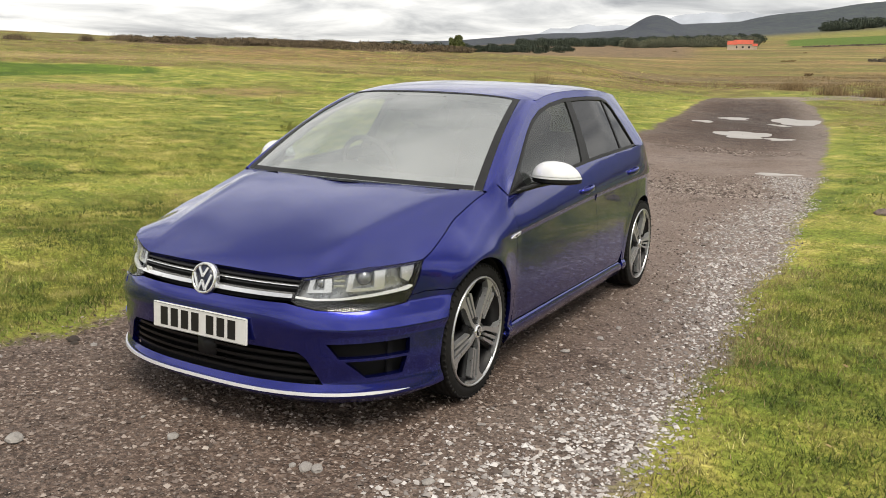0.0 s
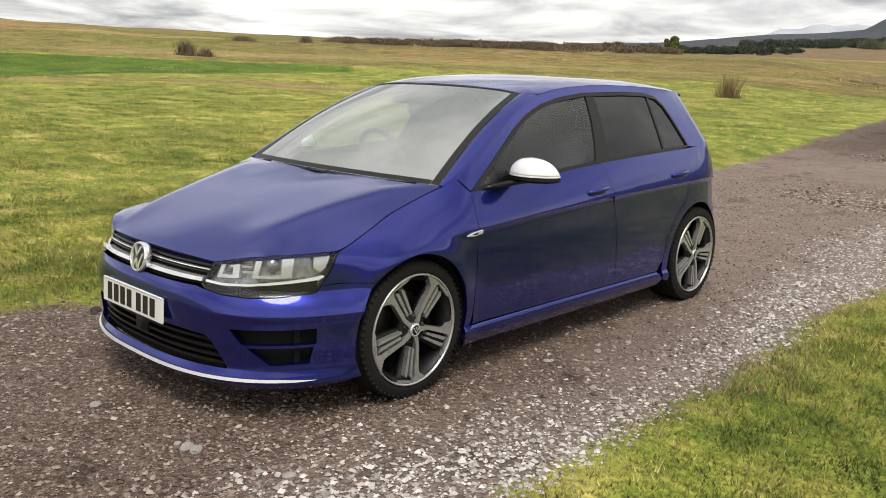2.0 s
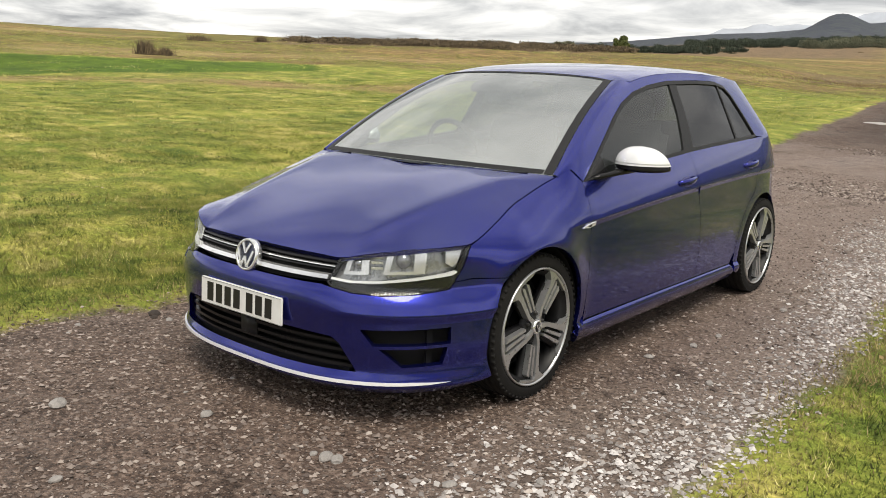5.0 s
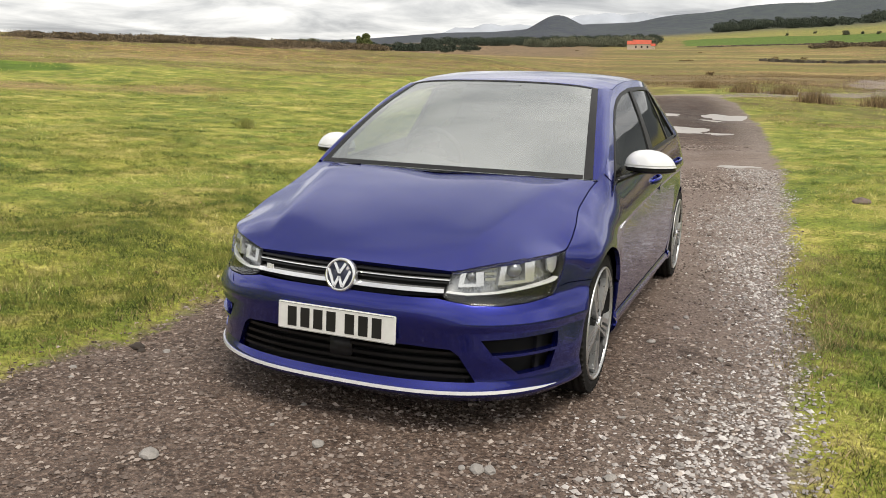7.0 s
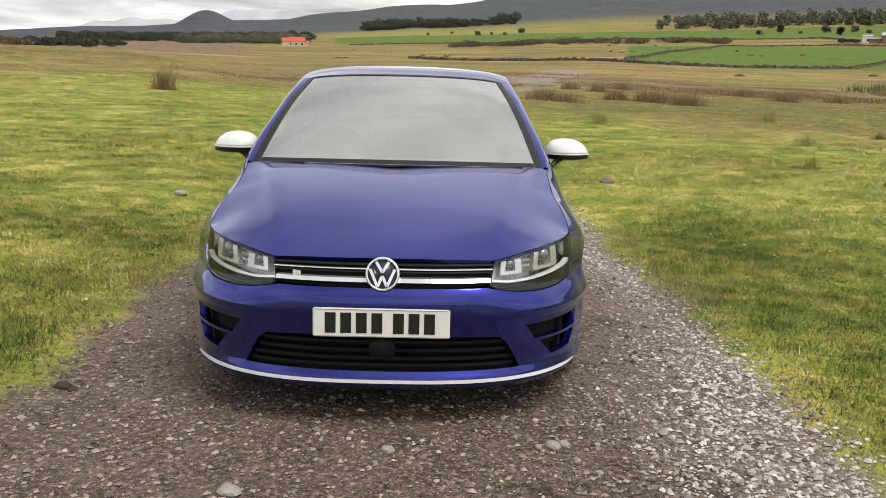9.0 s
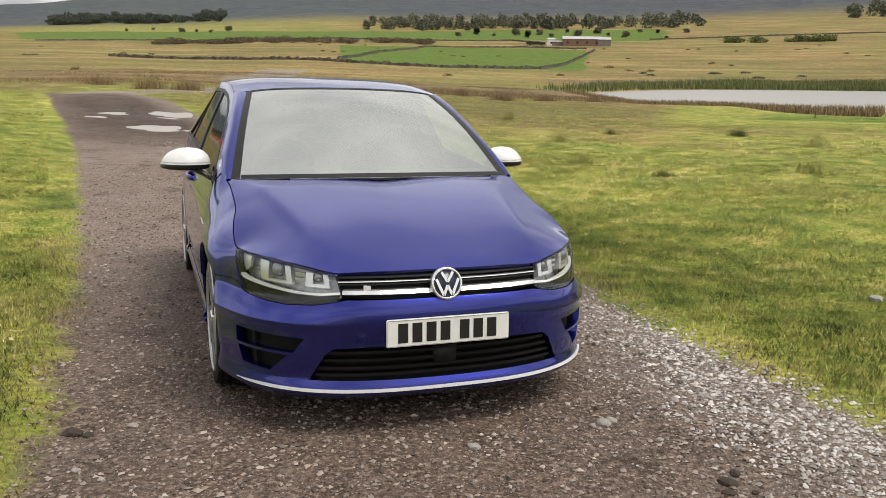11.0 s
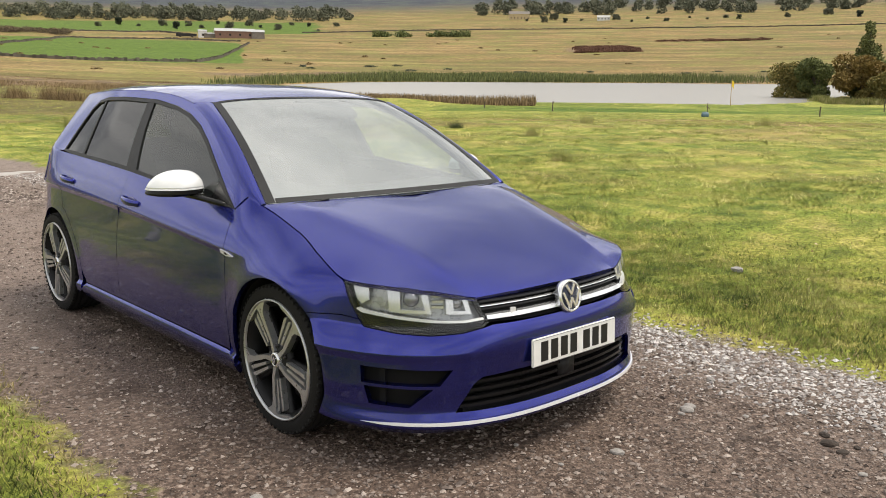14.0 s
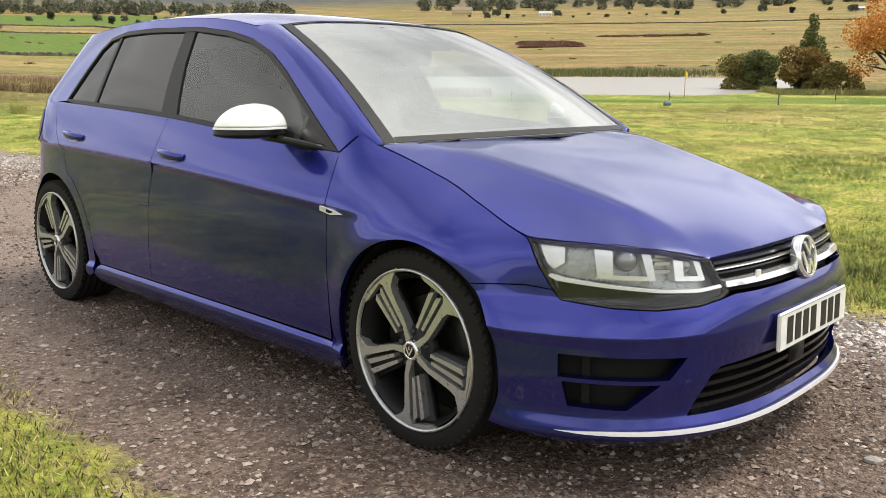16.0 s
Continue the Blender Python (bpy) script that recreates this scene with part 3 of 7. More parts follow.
# far foliage: its colours are lightened to carry the haze of distance
LEAF_FAR_HAZED = leaf_material("hazed_distant_leaves", [(0.2, (0.085, 0.095, 0.062)), (0.6, (0.135, 0.140, 0.088)), (0.9, (0.20, 0.19, 0.12))], 0.8, 0.55)
LEAF_FIR = leaf_material("distant_firs", [(0.2, (0.034, 0.046, 0.034)), (0.6, (0.056, 0.070, 0.046)), (0.9, (0.085, 0.098, 0.058))], 0.8, 0.6)
BARK = simple("bark", (0.075, 0.060, 0.045), 0.9, vary=0.35, grain=0.5, grain_scale=20)
STONE = leaf_material("gravel_stones", [(0.12, (0.045, 0.034, 0.029)), (0.45, (0.19, 0.152, 0.132)), (0.74, (0.38, 0.32, 0.28)), (0.93, (0.66, 0.595, 0.54))], 0.85)
STONE_PALE = leaf_material("pale_chippings", [(0.15, (0.17, 0.15, 0.14)), (0.5, (0.40, 0.37, 0.35)), (0.9, (0.74, 0.71, 0.69))], 0.85)


def stuff(name, verts, faces, material, label, category):
    return tagged(new(name, mesh_from(name, verts, faces, material, False)), label, category, kind="stuff")


def blades(px, py, pz, height, width, lean, rng):
    """Triangles: one blade of grass for each place."""
    n = len(px)
    a, t = rng.uniform(0, 6.283, n), rng.uniform(0, 6.283, n)
    dx, dy = np.cos(a) * width / 2, np.sin(a) * width / 2
    lx, ly = np.cos(t) * lean * height, np.sin(t) * lean * height
    v = np.empty((n, 3, 3), np.float32)
    v[:, 0] = np.stack([px - dx, py - dy, pz], -1)
    v[:, 1] = np.stack([px + dx, py + dy, pz], -1)
    v[:, 2] = np.stack([px + lx, py + ly, pz + height * np.sqrt(np.maximum(0.05, 1 - lean ** 2))], -1)
    return v.reshape(-1, 3), np.arange(n * 3).reshape(-1, 3)


def scatter_verge(n, rng, x0, x1, y0, y1):
    x, y = rng.uniform(x0, x1, n), rng.uniform(y0, y1, n)
    e = road_edge(x, y) + 0.16 * fbm(x, y, 0.45, 7) + 0.10 * fbm(x, y, 0.14, 21)
    keep = e < rng.uniform(-0.22, 0.10, n)
    return x[keep], y[keep]


parts_v, dry_v, pale_v = [], [], []
for n, x0, x1, y0, y1, h0, h1, wd in ((210000, 1.2, 5.2, -2.6, 5.5, 0.025, 0.065, 0.0055), (150000, -5.0, -1.1, -1.8, 5.0, 0.025, 0.065, 0.006), (110000, 1.0, 10.0, -3.0, 14.0, 0.02, 0.055, 0.009), (110000, -10.0, -1.1, -3.0, 14.0, 0.02, 0.055, 0.009)):
    x, y = scatter_verge(n, RNG, x0, x1, y0, y1)
    keep = RNG.uniform(0, 1, len(x)) < (1 - 0.97 * smooth(7, 13.5, np.hypot(x, y))) * smooth(0, 2.5, y1 - y) * smooth(0, 2.2, np.where(x > 0, x1 - x, x - x0))
    x, y = x[keep], y[keep]
    patch = 0.75 + 0.5 * fbm(x, y, 0.28, 31) + 0.35 * fbm(x, y, 0.07, 32)
    h = RNG.uniform(h0, h1, len(x)) * np.clip(patch, 0.35, 1.4)
    fringe = RNG.uniform(0, 1, len(x)) < 0.85 * smooth(-0.34, -0.02, road_edge(x, y) + 0.25 * fbm(x, y, 0.35, 33)) + 0.05
    v, f = blades(x, y, land_height(x, y) - 0.004, h, wd, RNG.uniform(0.3, 0.95, len(x)), RNG)
    v = v.reshape(-1, 3, 3)
    dry_v.append(v[fringe].reshape(-1, 3))
    pale = ~fringe & (RNG.uniform(0, 1, len(x)) < np.where(x > 0, 0.06 + 0.30 * smooth(4, 9, np.hypot(x, y)), 0.05) + 0.25 * fbm(x, y, 0.4, 34))
    pale_v.append(v[pale].reshape(-1, 3))
    v = v[~fringe & ~pale].reshape(-1, 3)
    parts_v.append(v)
gv = np.concatenate(parts_v).reshape(-1, 3, 3)
bankside = (gv[:, 0, 0] < 0) | (RNG.uniform(0, 1, len(gv)) < 0.75 * (1 - smooth(3.5, 7.5, np.hypot(gv[:, 0, 0], gv[:, 0, 1]))))
for mask, mt, nm, lb in ((~bankside, GRASS, "grass", "short grazed green grass along the track's verge"), (bankside, MOSSY, "mossy_grass", "darker mossy grass beside the track")):
    q = gv[mask].reshape(-1, 3)
    stuff(nm, q, np.arange(len(q)).reshape(-1, 3), mt, lb, "grass")
dv = np.concatenate(dry_v)
stuff("dry_grass", dv, np.arange(len(dv)).reshape(-1, 3), DRY, "dry straw-coloured grass fringing the track", "grass")

dv = np.concatenate(pale_v)
stuff("pale_grass", dv, np.arange(len(dv)).reshape(-1, 3), TUFT, "bleached blades among the short green grass", "grass")

# fallen leaves on the grass
n = 260
x, y = scatter_verge(n, RNG, -5.0, 5.5, -2.6, 5.0)
c = np.stack([x, y, land_height(x, y) + 0.035], -1)
a, s = RNG.uniform(0, 6.283, len(x)), RNG.uniform(0.008, 0.02, len(x))
u, w = np.stack([np.cos(a) * s, np.sin(a) * s, 0.3 * s], -1), np.stack([-np.sin(a) * s * 0.6, np.cos(a) * s * 0.6, -0.2 * s], -1)
v = np.stack([c - u, c - w, c + u, c + w], 1).reshape(-1, 3)
stuff("fallen_leaves", v, np.arange(len(v)).reshape(-1, 4), leaf_material("fallen_leaf", [(0.2, (0.12, 0.07, 0.03)), (0.6, (0.35, 0.26, 0.12)), (0.9, (0.62, 0.56, 0.40))]), "small pale withered leaves fallen on the grass", "leaves")

# long dry tussocks over the pasture
n = 5200
r, az = 5 * np.exp(RNG.uniform(0, 1, n) * 2.9), np.radians(RNG.uniform(-80, 80, n))
cx, cy = r * np.sin(az), r * np.cos(az)
ok = (road_edge(cx, cy) < -0.6) & (fbm(cx, cy, 4.0, 41) + RNG.uniform(-0.6, 0.6, n) > 0.05) & ~((np.degrees(az) > 38) & (r > 41))
cx, cy, r = cx[ok], cy[ok], r[ok]
k = 34
x = np.repeat(cx, k) + RNG.normal(0, 1, len(cx) * k) * np.repeat(0.09 + 0.007 * r, k)
y = np.repeat(cy, k) + RNG.normal(0, 1, len(cx) * k) * np.repeat(0.09 + 0.007 * r, k)
h = np.repeat(RNG.uniform(0.03, 0.08, len(cx)) * (1 + 0.016 * r), k) * RNG.uniform(0.5, 1.1, len(x))
v, f = blades(x, y, land_height(x, y) - 0.01, h, 0.004 + 0.0008 * np.repeat(r, k), RNG.uniform(0.5, 0.97, len(x)), RNG)
stuff("tussock_grass", v, f, TUFT, "dry yellow tussocks of rough grass", "grass")

# the grazed sward farther out: coarse low blades in humps and hollows
n = 520000
r, az = 6.5 * np.exp(RNG.uniform(0, 1, n) * 2.4), RNG.uniform(-82, 84, n)
a = np.radians(az)
x, y = r * np.sin(a), r * np.cos(a)
hump = 0.50 + 0.50 * fbm(x, y, 0.50, 43) + 0.65 * fbm(x, y, 0.15, 44, 2) + 0.3 * fbm(x, y, 2.0, 46)
plain = remap(az, r)
mown = smooth(38, 44, az) * smooth(50, 58, plain) + (1 - smooth(-50, -44, az)) * smooth(64, 72, plain) * (1 - smooth(98, 106, plain))
ok = (road_edge(x, y) < -0.35) & (RNG.uniform(0, 1, n) < np.clip(0.12 + 1.1 * hump, 0.10, 1) * (1 - 0.9 * np.clip(mown, 0, 1))) & ((az < 30) | (plain < 80))
x, y, r, az, hump = x[ok], y[ok], r[ok], az[ok], hump[ok]
h = RNG.uniform(0.018, 0.048, len(x)) * np.clip(0.2 + 1.3 * hump, 0.25, 2.0) * (1 + 0.012 * r)
v, f = blades(x, y, land_height(x, y) - 0.008, h, 0.005 + 0.0011 * r, RNG.uniform(0.55, 0.96, len(x)), RNG)
straw = RNG.uniform(0, 1, len(x)) < 0.42 * smooth(-5, 25, az) + 0.010 * np.clip(r - 12, 0, 30) + (0.30 * fbm(x, y, 1.2, 45) + 0.40 * (hump - 0.5)) * (0.4 + 0.6 * smooth(-20, 10, az))
v = v.reshape(-1, 3, 3)
mossy = ~straw & (RNG.uniform(0, 1, len(x)) < (1 - smooth(-25, 2, az)) * (1 - 0.6 * smooth(12, 30, r)))
for mask, mt, nm, lb in ((~straw & ~mossy, GRASS, "pasture_grass", "humpy green grazed grass over the pasture"), (mossy, MOSSY, "mossy_grass", "darker mossy grass on the rising bank"), (straw, TUFT, "straw_grass", "bleached straw-coloured grass among the green")):
    q = v[mask].reshape(-1, 3)
    stuff(nm, q, np.arange(len(q)).reshape(-1, 3), mt, lb, "grass")

# loose gravel on the track
def pebbles(px, py, pz, size, rng, flat=0.6):
    """Small rough six-cornered stones."""
    n = len(px)
    d = np.array([(1, 0, 0), (-1, 0, 0), (0, 1, 0), (0, -1, 0), (0, 0, 1), (0, 0, -1)], float)
    k = rng.uniform(0.55, 1.25, (n, 6, 1)) * d[None] + rng.normal(0, 0.16, (n, 6, 3))
    a = rng.uniform(0, 6.283, n)
    c, s_ = np.cos(a)[:, None], np.sin(a)[:, None]
    q = np.stack([k[..., 0] * c - k[..., 1] * s_, k[..., 0] * s_ + k[..., 1] * c, k[..., 2] * flat], -1) * size[:, None, None]
    q += np.stack([px, py, pz + size * 0.18], -1)[:, None, :]
    tri = np.array([(0, 2, 4), (2, 1, 4), (1, 3, 4), (3, 0, 4), (2, 0, 5), (1, 2, 5), (3, 1, 5), (0, 3, 5)])
    return q.reshape(-1, 3), (tri[None] + 6 * np.arange(n)[:, None, None]).reshape(-1, 3)


n = 150000
x, y = RNG.uniform(-2.0, 2.3, n), -3.2 + 13.0 * RNG.uniform(0, 1, n) ** 1.5
e = road_edge(x, y) + 0.16 * fbm(x, y, 0.45, 7)
lane = smooth(0.75, 1.40, x - road_mid(y) + 0.35 * fbm(x, y, 0.9, 51))
keep = (e > RNG.uniform(-0.12, 0.10, n)) & (RNG.uniform(0, 1, n) < 0.42 + 0.25 * fbm(x, y, 0.6, 52) + 0.6 * lane)
x, y, lane = x[keep], y[keep], lane[keep]
size = 0.0042 + 0.0125 * RNG.uniform(0, 1, len(x)) ** 3.0 + 0.0025 * lane
pale = RNG.uniform(0, 1, len(x)) < lane * 0.9
for mask, mt, nm, lb in ((~pale, STONE, "gravel", "loose brown and grey gravel on the track"), (pale, STONE_PALE, "chippings", "pale loose chippings along the track's edge")):
    v, f = pebbles(x[mask], y[mask], land_height(x[mask], y[mask]), size[mask], RNG)
    stuff(nm, v, f, mt, lb, "gravel")

n = 1500
x, y = np.concatenate([RNG.normal(0.0, 0.42, n), RNG.normal(0.75, 0.28, n // 2), RNG.normal(-0.4, 0.55, n // 2)]), np.concatenate([RNG.normal(8.3, 0.36, n), RNG.normal(7.9, 0.22, n // 2), RNG.normal(13.1, 0.28, n // 2)])
v, f = pebbles(x, y, land_height(x, y), 0.008 + 0.024 * RNG.uniform(0, 1, len(x)) ** 3, RNG)
stuff("pothole_stones", v, f, STONE, "loose stones washed together in a pothole of the track", "gravel")


# single stones that stand out
def stone_thing(x, y, size, label, material):
    bm = bmesh.new()
    bmesh.ops.create_icosphere(bm, subdivisions=2, radius=1)
    for q in bm.verts:
        k = 1 + 0.28 * noise.noise(q.co * 1.3 + Vector((x * 7, y * 5, 0))) + 0.12 * noise.noise(q.co * 3.1 + Vector((x, y * 9, 3)))
        q.co = Vector((q.co.x * k * size, q.co.y * k * size * 0.75, q.co.z * k * size * 0.45))
    me = bpy.data.meshes.new("stone")
    bm.to_mesh(me)
    bm.free()
    me.materials.append(material)
    ob = tagged(new("stone", me), label, "stone", "stones on the track")
    ob.matrix_world = pose(x, y, float(land_height(x, y)) + size * 0.16, 0, 0, RNG.uniform(0, 360))
    return ob


ROCK = simple("pale_stone", (0.30, 0.28, 0.26), 0.85, vary=0.25, scale=25, grain=0.4, grain_scale=90)
ROCK_BROWN = simple("brown_stone", (0.17, 0.13, 0.11), 0.9, vary=0.3, scale=25, grain=0.4, grain_scale=90)
for x, y, size in ((-0.452, -1.462, 0.045), (0.657, -1.043, 0.035), (0.60, -1.05, 0.018), (0.04, -1.11, 0.030), (0.70, -1.03, 0.030), (1.107, -0.90, 0.028)):
    stone_thing(x, y, size, "pale rounded stone lying on the brown track", ROCK)
for i in range(46):
    x, y = RNG.uniform(-1.5, 1.6), RNG.uniform(-3.0, 4.5)
    if abs(x) < 0.9 and y > -0.7:
        x = math.copysign(abs(x) * 0.5 + 1.0, x)
    stone_thing(x, y, RNG.uniform(0.012, 0.028), "small stone half set in the track's grit", ROCK if i % 3 else ROCK_BROWN)
stone_thing(3.55, 0.30, 0.06, "pale stone lying in the short grass", ROCK)
stone_thing(2.37, 6.70, 0.11, "flat grey stone lying in the grass", ROCK_BROWN)
stone_thing(-2.56, 5.02, 0.085, "pale angular stone lying on the grass bank", ROCK)
CLOD = simple("dark_earth", (0.045, 0.034, 0.027), 0.95, vary=0.35, scale=25, grain=0.6, grain_scale=120)
for x, y, size in ((-1.45, -0.42, 0.045), (-1.39, -0.46, 0.028), (0.86, -1.60, 0.040), (0.93, -1.55, 0.026), (0.80, -1.68, 0.030), (0.90, -1.70, 0.020)):
    stone_thing(x, y, size, "dark crumbled clod of earth on the track", CLOD)


# rushes
def rush_clump(x, y, w, h, n, label, material=RUSH, thick=0.010, category="rushes", group="clumps of rushes"):
    rng = np.random.RandomState(int(abs(x * 131 + y * 17)) % 9999)
    px, py = rng.normal(0, 0.36, n) * w, rng.normal(0, 0.36, n) * w * 0.7
    hh = h * rng.uniform(0.55, 1.05, n) * np.clip(1.15 - (np.abs(px) / w) ** 1.5, 0.35, 1)
    v, f = blades(px, py, np.zeros(n) - 0.03, hh, thick, rng.uniform(0.05, 0.55, n), rng)
    ob = tagged(new("rush_clump", mesh_from("rush_clump", v, f, material, False)), label, category, kind="stuff")
    ob.location = (x, y, float(land_height(x, y)))
    return ob


at = lambda az, r: spot(az, r)[:2]
rush_clump(-9.0, 24.6, 0.55, 1.0, 420, "dark brown clump of rushes in rough grass", thick=0.014)
for az, r, w, h in ((8.2, 68, 2.6, 1.5), (10.0, 66, 2.2, 1.1), (4.0, 70, 2.2, 1.5), (13.2, 74, 1.6, 1.3), (15.4, 72, 1.9, 1.5), (18.3, 66, 2.4, 1.5), (16.5, 70, 1.6, 1.3), (11.6, 92, 1.6, 1.2), (9.5, 105, 2.0, 1.3), (13.0, 110, 2.6, 1.5), (21, 100, 2.5, 1.4), (24, 84, 2.2, 1.2), (-1.0, 100, 3.0, 1.6), (1.5, 96, 2.6, 1.5), (-4.0, 112, 3.0, 1.6), (30.2, 98, 1.6, 0.9), (27, 92, 1.8, 1.0)):
    x, y, k = spot(az, r)
    rush_clump(x, y, w * k, h * k, 520, "brown clump of withered rushes on the marsh", thick=0.022)
for az, r, h, w in ((-60.5, 112, 0.8, 0.65), (-59.2, 112, 0.45, 0.5), (-56.3, 163, 0.6, 1.6), (-52.1, 176, 0.7, 1.0), (-49.9, 178, 0.7, 2.2)):
    x, y, _ = spot(az, r)
    rush_clump(x, y, w, h, 700, "dark low bush on the golden ridge", HEATH, 0.03, "bush", "bushes on the ridge")
for x, y, h in ((5.6, 8.2, 0.28), (7.4, 12.5, 0.32), (8.2, 6.0, 0.3), (-7.5, 9.0, 0.3), (-12.0, 14.0, 0.35), (12.5, 10.5, 0.4), (10.4, 22.0, 0.5), (4.3, 17.5, 0.4), (19.0, 14.0, 0.45), (22.0, 9.5, 0.45)):
    rush_clump(x, y, h * 1.1, h, 160, "pale withered tuft standing over short grass", TUFT, 0.008, "grass tuft", "withered tufts")


for x, y, w, h in ((5.96, 6.43, 0.26, 0.17), (13.2, 13.9, 0.40, 0.28), (10.1, 14.9, 0.30, 0.2)):
    rush_clump(x, y, w, h, 260, "dark green tuft standing in grazed grass", MOSSY, 0.010, "grass tuft", "dark tufts")


# heather on the skyline and reed belts, too dense to count
def belt_of(name, n, az0, az1, r0, r1, h0, h1, width, material, label, category, tilt=0.5, seed=61, lakeside=False):
    rng = np.random.RandomState(seed)
    az = rng.triangular(az0, (az0 + az1) / 2, az1, n) if az1 - az0 > 25 else rng.uniform(az0, az1, n)
    if lakeside:
        near, far = lake_shore(az)
        r = np.where(r0 < 0, near, far) + rng.uniform(min(abs(r0), abs(r1)), max(abs(r0), abs(r1)), n) * (-1 if r0 < 0 else 1)
    else:
        r = rng.uniform(r0, r1, n)
    a, q = np.radians(az), remap(az, r, True)
    x, y = q * np.sin(a), q * np.cos(a)
    clump = np.clip((0.75 if lakeside else 0.45) + (0.35 if lakeside else 0.9) * fbm(x, y, 5.0, seed + 1), 0.06, 1.3)
    h = rng.uniform(h0, h1, n) * clump * q / r
    z = land_height(x, y)
    if lakeside:
        z = np.maximum(z, lake_level(x, y) - 0.1)
    v, f = blades(x, y, z - 0.05, h, width * q / r, rng.uniform(0.05, tilt, n), rng)
    stuff(name, v, f, material, label, category)


belt_of("marsh_rushes", 34000, -20, 18, 112, 200, 0.15, 0.7, 0.13, RUSH, "brown rushes over wet ground", "rushes", 0.6, 63)
belt_of("marsh_rushes", 26000, 8, 38, 96, 150, 0.2, 0.7, 0.11, RUSH, "brown rushes over wet ground", "rushes", 0.6, 65)
belt_of("shore_reeds", 9000, 28, 49, -1, -9, 0.3, 1.1, 0.10, RUSH, "brown reeds along the lake shore", "reeds", 0.4, 67, True)
# reeds made tall and dark in place of the bank's reflection in the water
belt_of("far_reeds_reflection", 22000, 26, 66, 0.5, 14, 0.9, 2.4, 0.22, LEAF_DARK, "far-shore reeds darkened to paint the bank's reflection", "reeds", 0.3, 69, True)
belt_of("shore_reeds", 9000, 62, 82, 96, 104, 0.5, 1.3, 0.12, TUFT, "pale dry reeds beside the lake", "reeds", 0.4, 71)


# trees and bushes
def leaf_cloud(centres, radii, n, size, rng, squash=0.8):
    """Leaf-sized squares through a set of soft clumps, thinner towards their edges."""
    w = np.array(radii) ** 2
    which = rng.choice(len(radii), n, p=w / w.sum())
    d = rng.normal(0, 1, (n, 3))
    d /= np.linalg.norm(d, axis=1, keepdims=True)
    rad = np.array(radii)[which] * rng.uniform(0.25, 1.0, n) ** 0.45
    c = np.array(centres)[which] + d * rad[:, None] * np.array([1, 1, squash])
    u = rng.normal(0, 1, (n, 3))
    u /= np.linalg.norm(u, axis=1, keepdims=True)
    t = np.cross(u, rng.normal(0, 1, (n, 3)))
    t /= np.linalg.norm(t, axis=1, keepdims=True)
    s = (size * rng.uniform(0.5, 1.2, n))[:, None]
    v = np.stack([c - u * s - t * s * 0.6, c + u * s - t * s * 0.6, c + u * s + t * s * 0.6, c - u * s + t * s * 0.6], 1)
    return v.reshape(-1, 3), np.arange(n * 4).reshape(-1, 4)


def limb(bm, a, b, r0, r1, n=7):
    a, b = Vector(a), Vector(b)
    q = (b - a).to_track_quat("Z", "Y")
    rows = []
    for p, r in ((a, r0), ((a + b) / 2 + q @ Vector((r0 * 0.4, 0, 0)), (r0 + r1) / 2), (b, r1)):
        rows.append([bm.verts.new(p + q @ Vector((r * math.cos(2 * math.pi * i / n), r * math.sin(2 * math.pi * i / n), 0))) for i in range(n)])
    for j in range(2):
        for i in range(n):
            bm.faces.new((rows[j][i], rows[j][(i + 1) % n], rows[j + 1][(i + 1) % n], rows[j + 1][i]))
    bm.faces.new(rows[-1])


def tree(name, height, spread, leaves, leaf, material, label, seed, bare=0.25, cone=False, lumps=9):
    """A tapered trunk with limbs, and a crown of separate leaves in uneven clumps."""
    rng = np.random.RandomState(seed)
    root = tagged(new(name), label, "tree", "trees of the valley")
    bm = bmesh.new()
    limb(bm, (0, 0, -0.2), (spread * 0.04, 0, height * 0.55), height * 0.035, height * 0.018)
    centres, radii = [], []
    for i in range(lumps):
        if cone:
            t = (i + 0.5) / lumps
            a, z, w = rng.uniform(0, 6.283), height * (bare + (1 - bare) * t), spread * 0.5 * (1.05 - t) * rng.uniform(0.6, 1.1)
            c = (math.cos(a) * w * 0.5, math.sin(a) * w * 0.5, z)
            radii.append(max(spread * 0.10, spread * 0.36 * (1.08 - t)))
        else:
            a, t = rng.uniform(0, 6.283), rng.uniform(0, 1)
            w = spread * 0.5 * math.sqrt(rng.uniform(0.05, 1)) * (1 - 0.45 * t)
            c = (math.cos(a) * w, math.sin(a) * w, height * (bare + (0.92 - bare) * (0.15 + 0.8 * t)))
            radii.append(spread * rng.uniform(0.13, 0.25))
        centres.append(c)
        limb(bm, (0, 0, height * rng.uniform(0.22, 0.5)), c, height * 0.014, height * 0.004, 5)
    part("trunk", bm, BARK, root, "dark branching trunk")
    v, f = leaf_cloud(centres, radii, leaves, leaf, rng)
    child("crown", mesh_from("crown", v, f, material, False), root)
    return root


def plant(ob, az, r, turn=0.0, scale=1.0, sink=0.0):
    x, y, k = spot(az, r)
    k *= scale
    ob.matrix_world = pose(x, y, float(land_height(x, y)) - sink, 0, 0, turn) @ Matrix.Diagonal((k, k, k, 1))
    return ob


# by the lake: two rounded bushes, a yellowing one, a tall conifer, and an orange tree
plant(tree("tree", 6.3, 8.4, 13000, 0.13, LEAF_OLIVE, "broad olive-green willow bush beside the lake", 3, 0.03, lumps=18), 66.2, 112)
plant(tree("tree", 5.9, 5.2, 10000, 0.12, LEAF_DARK, "dark green rounded holly bush beside the lake", 5, 0.03, lumps=14), 67.1, 108)
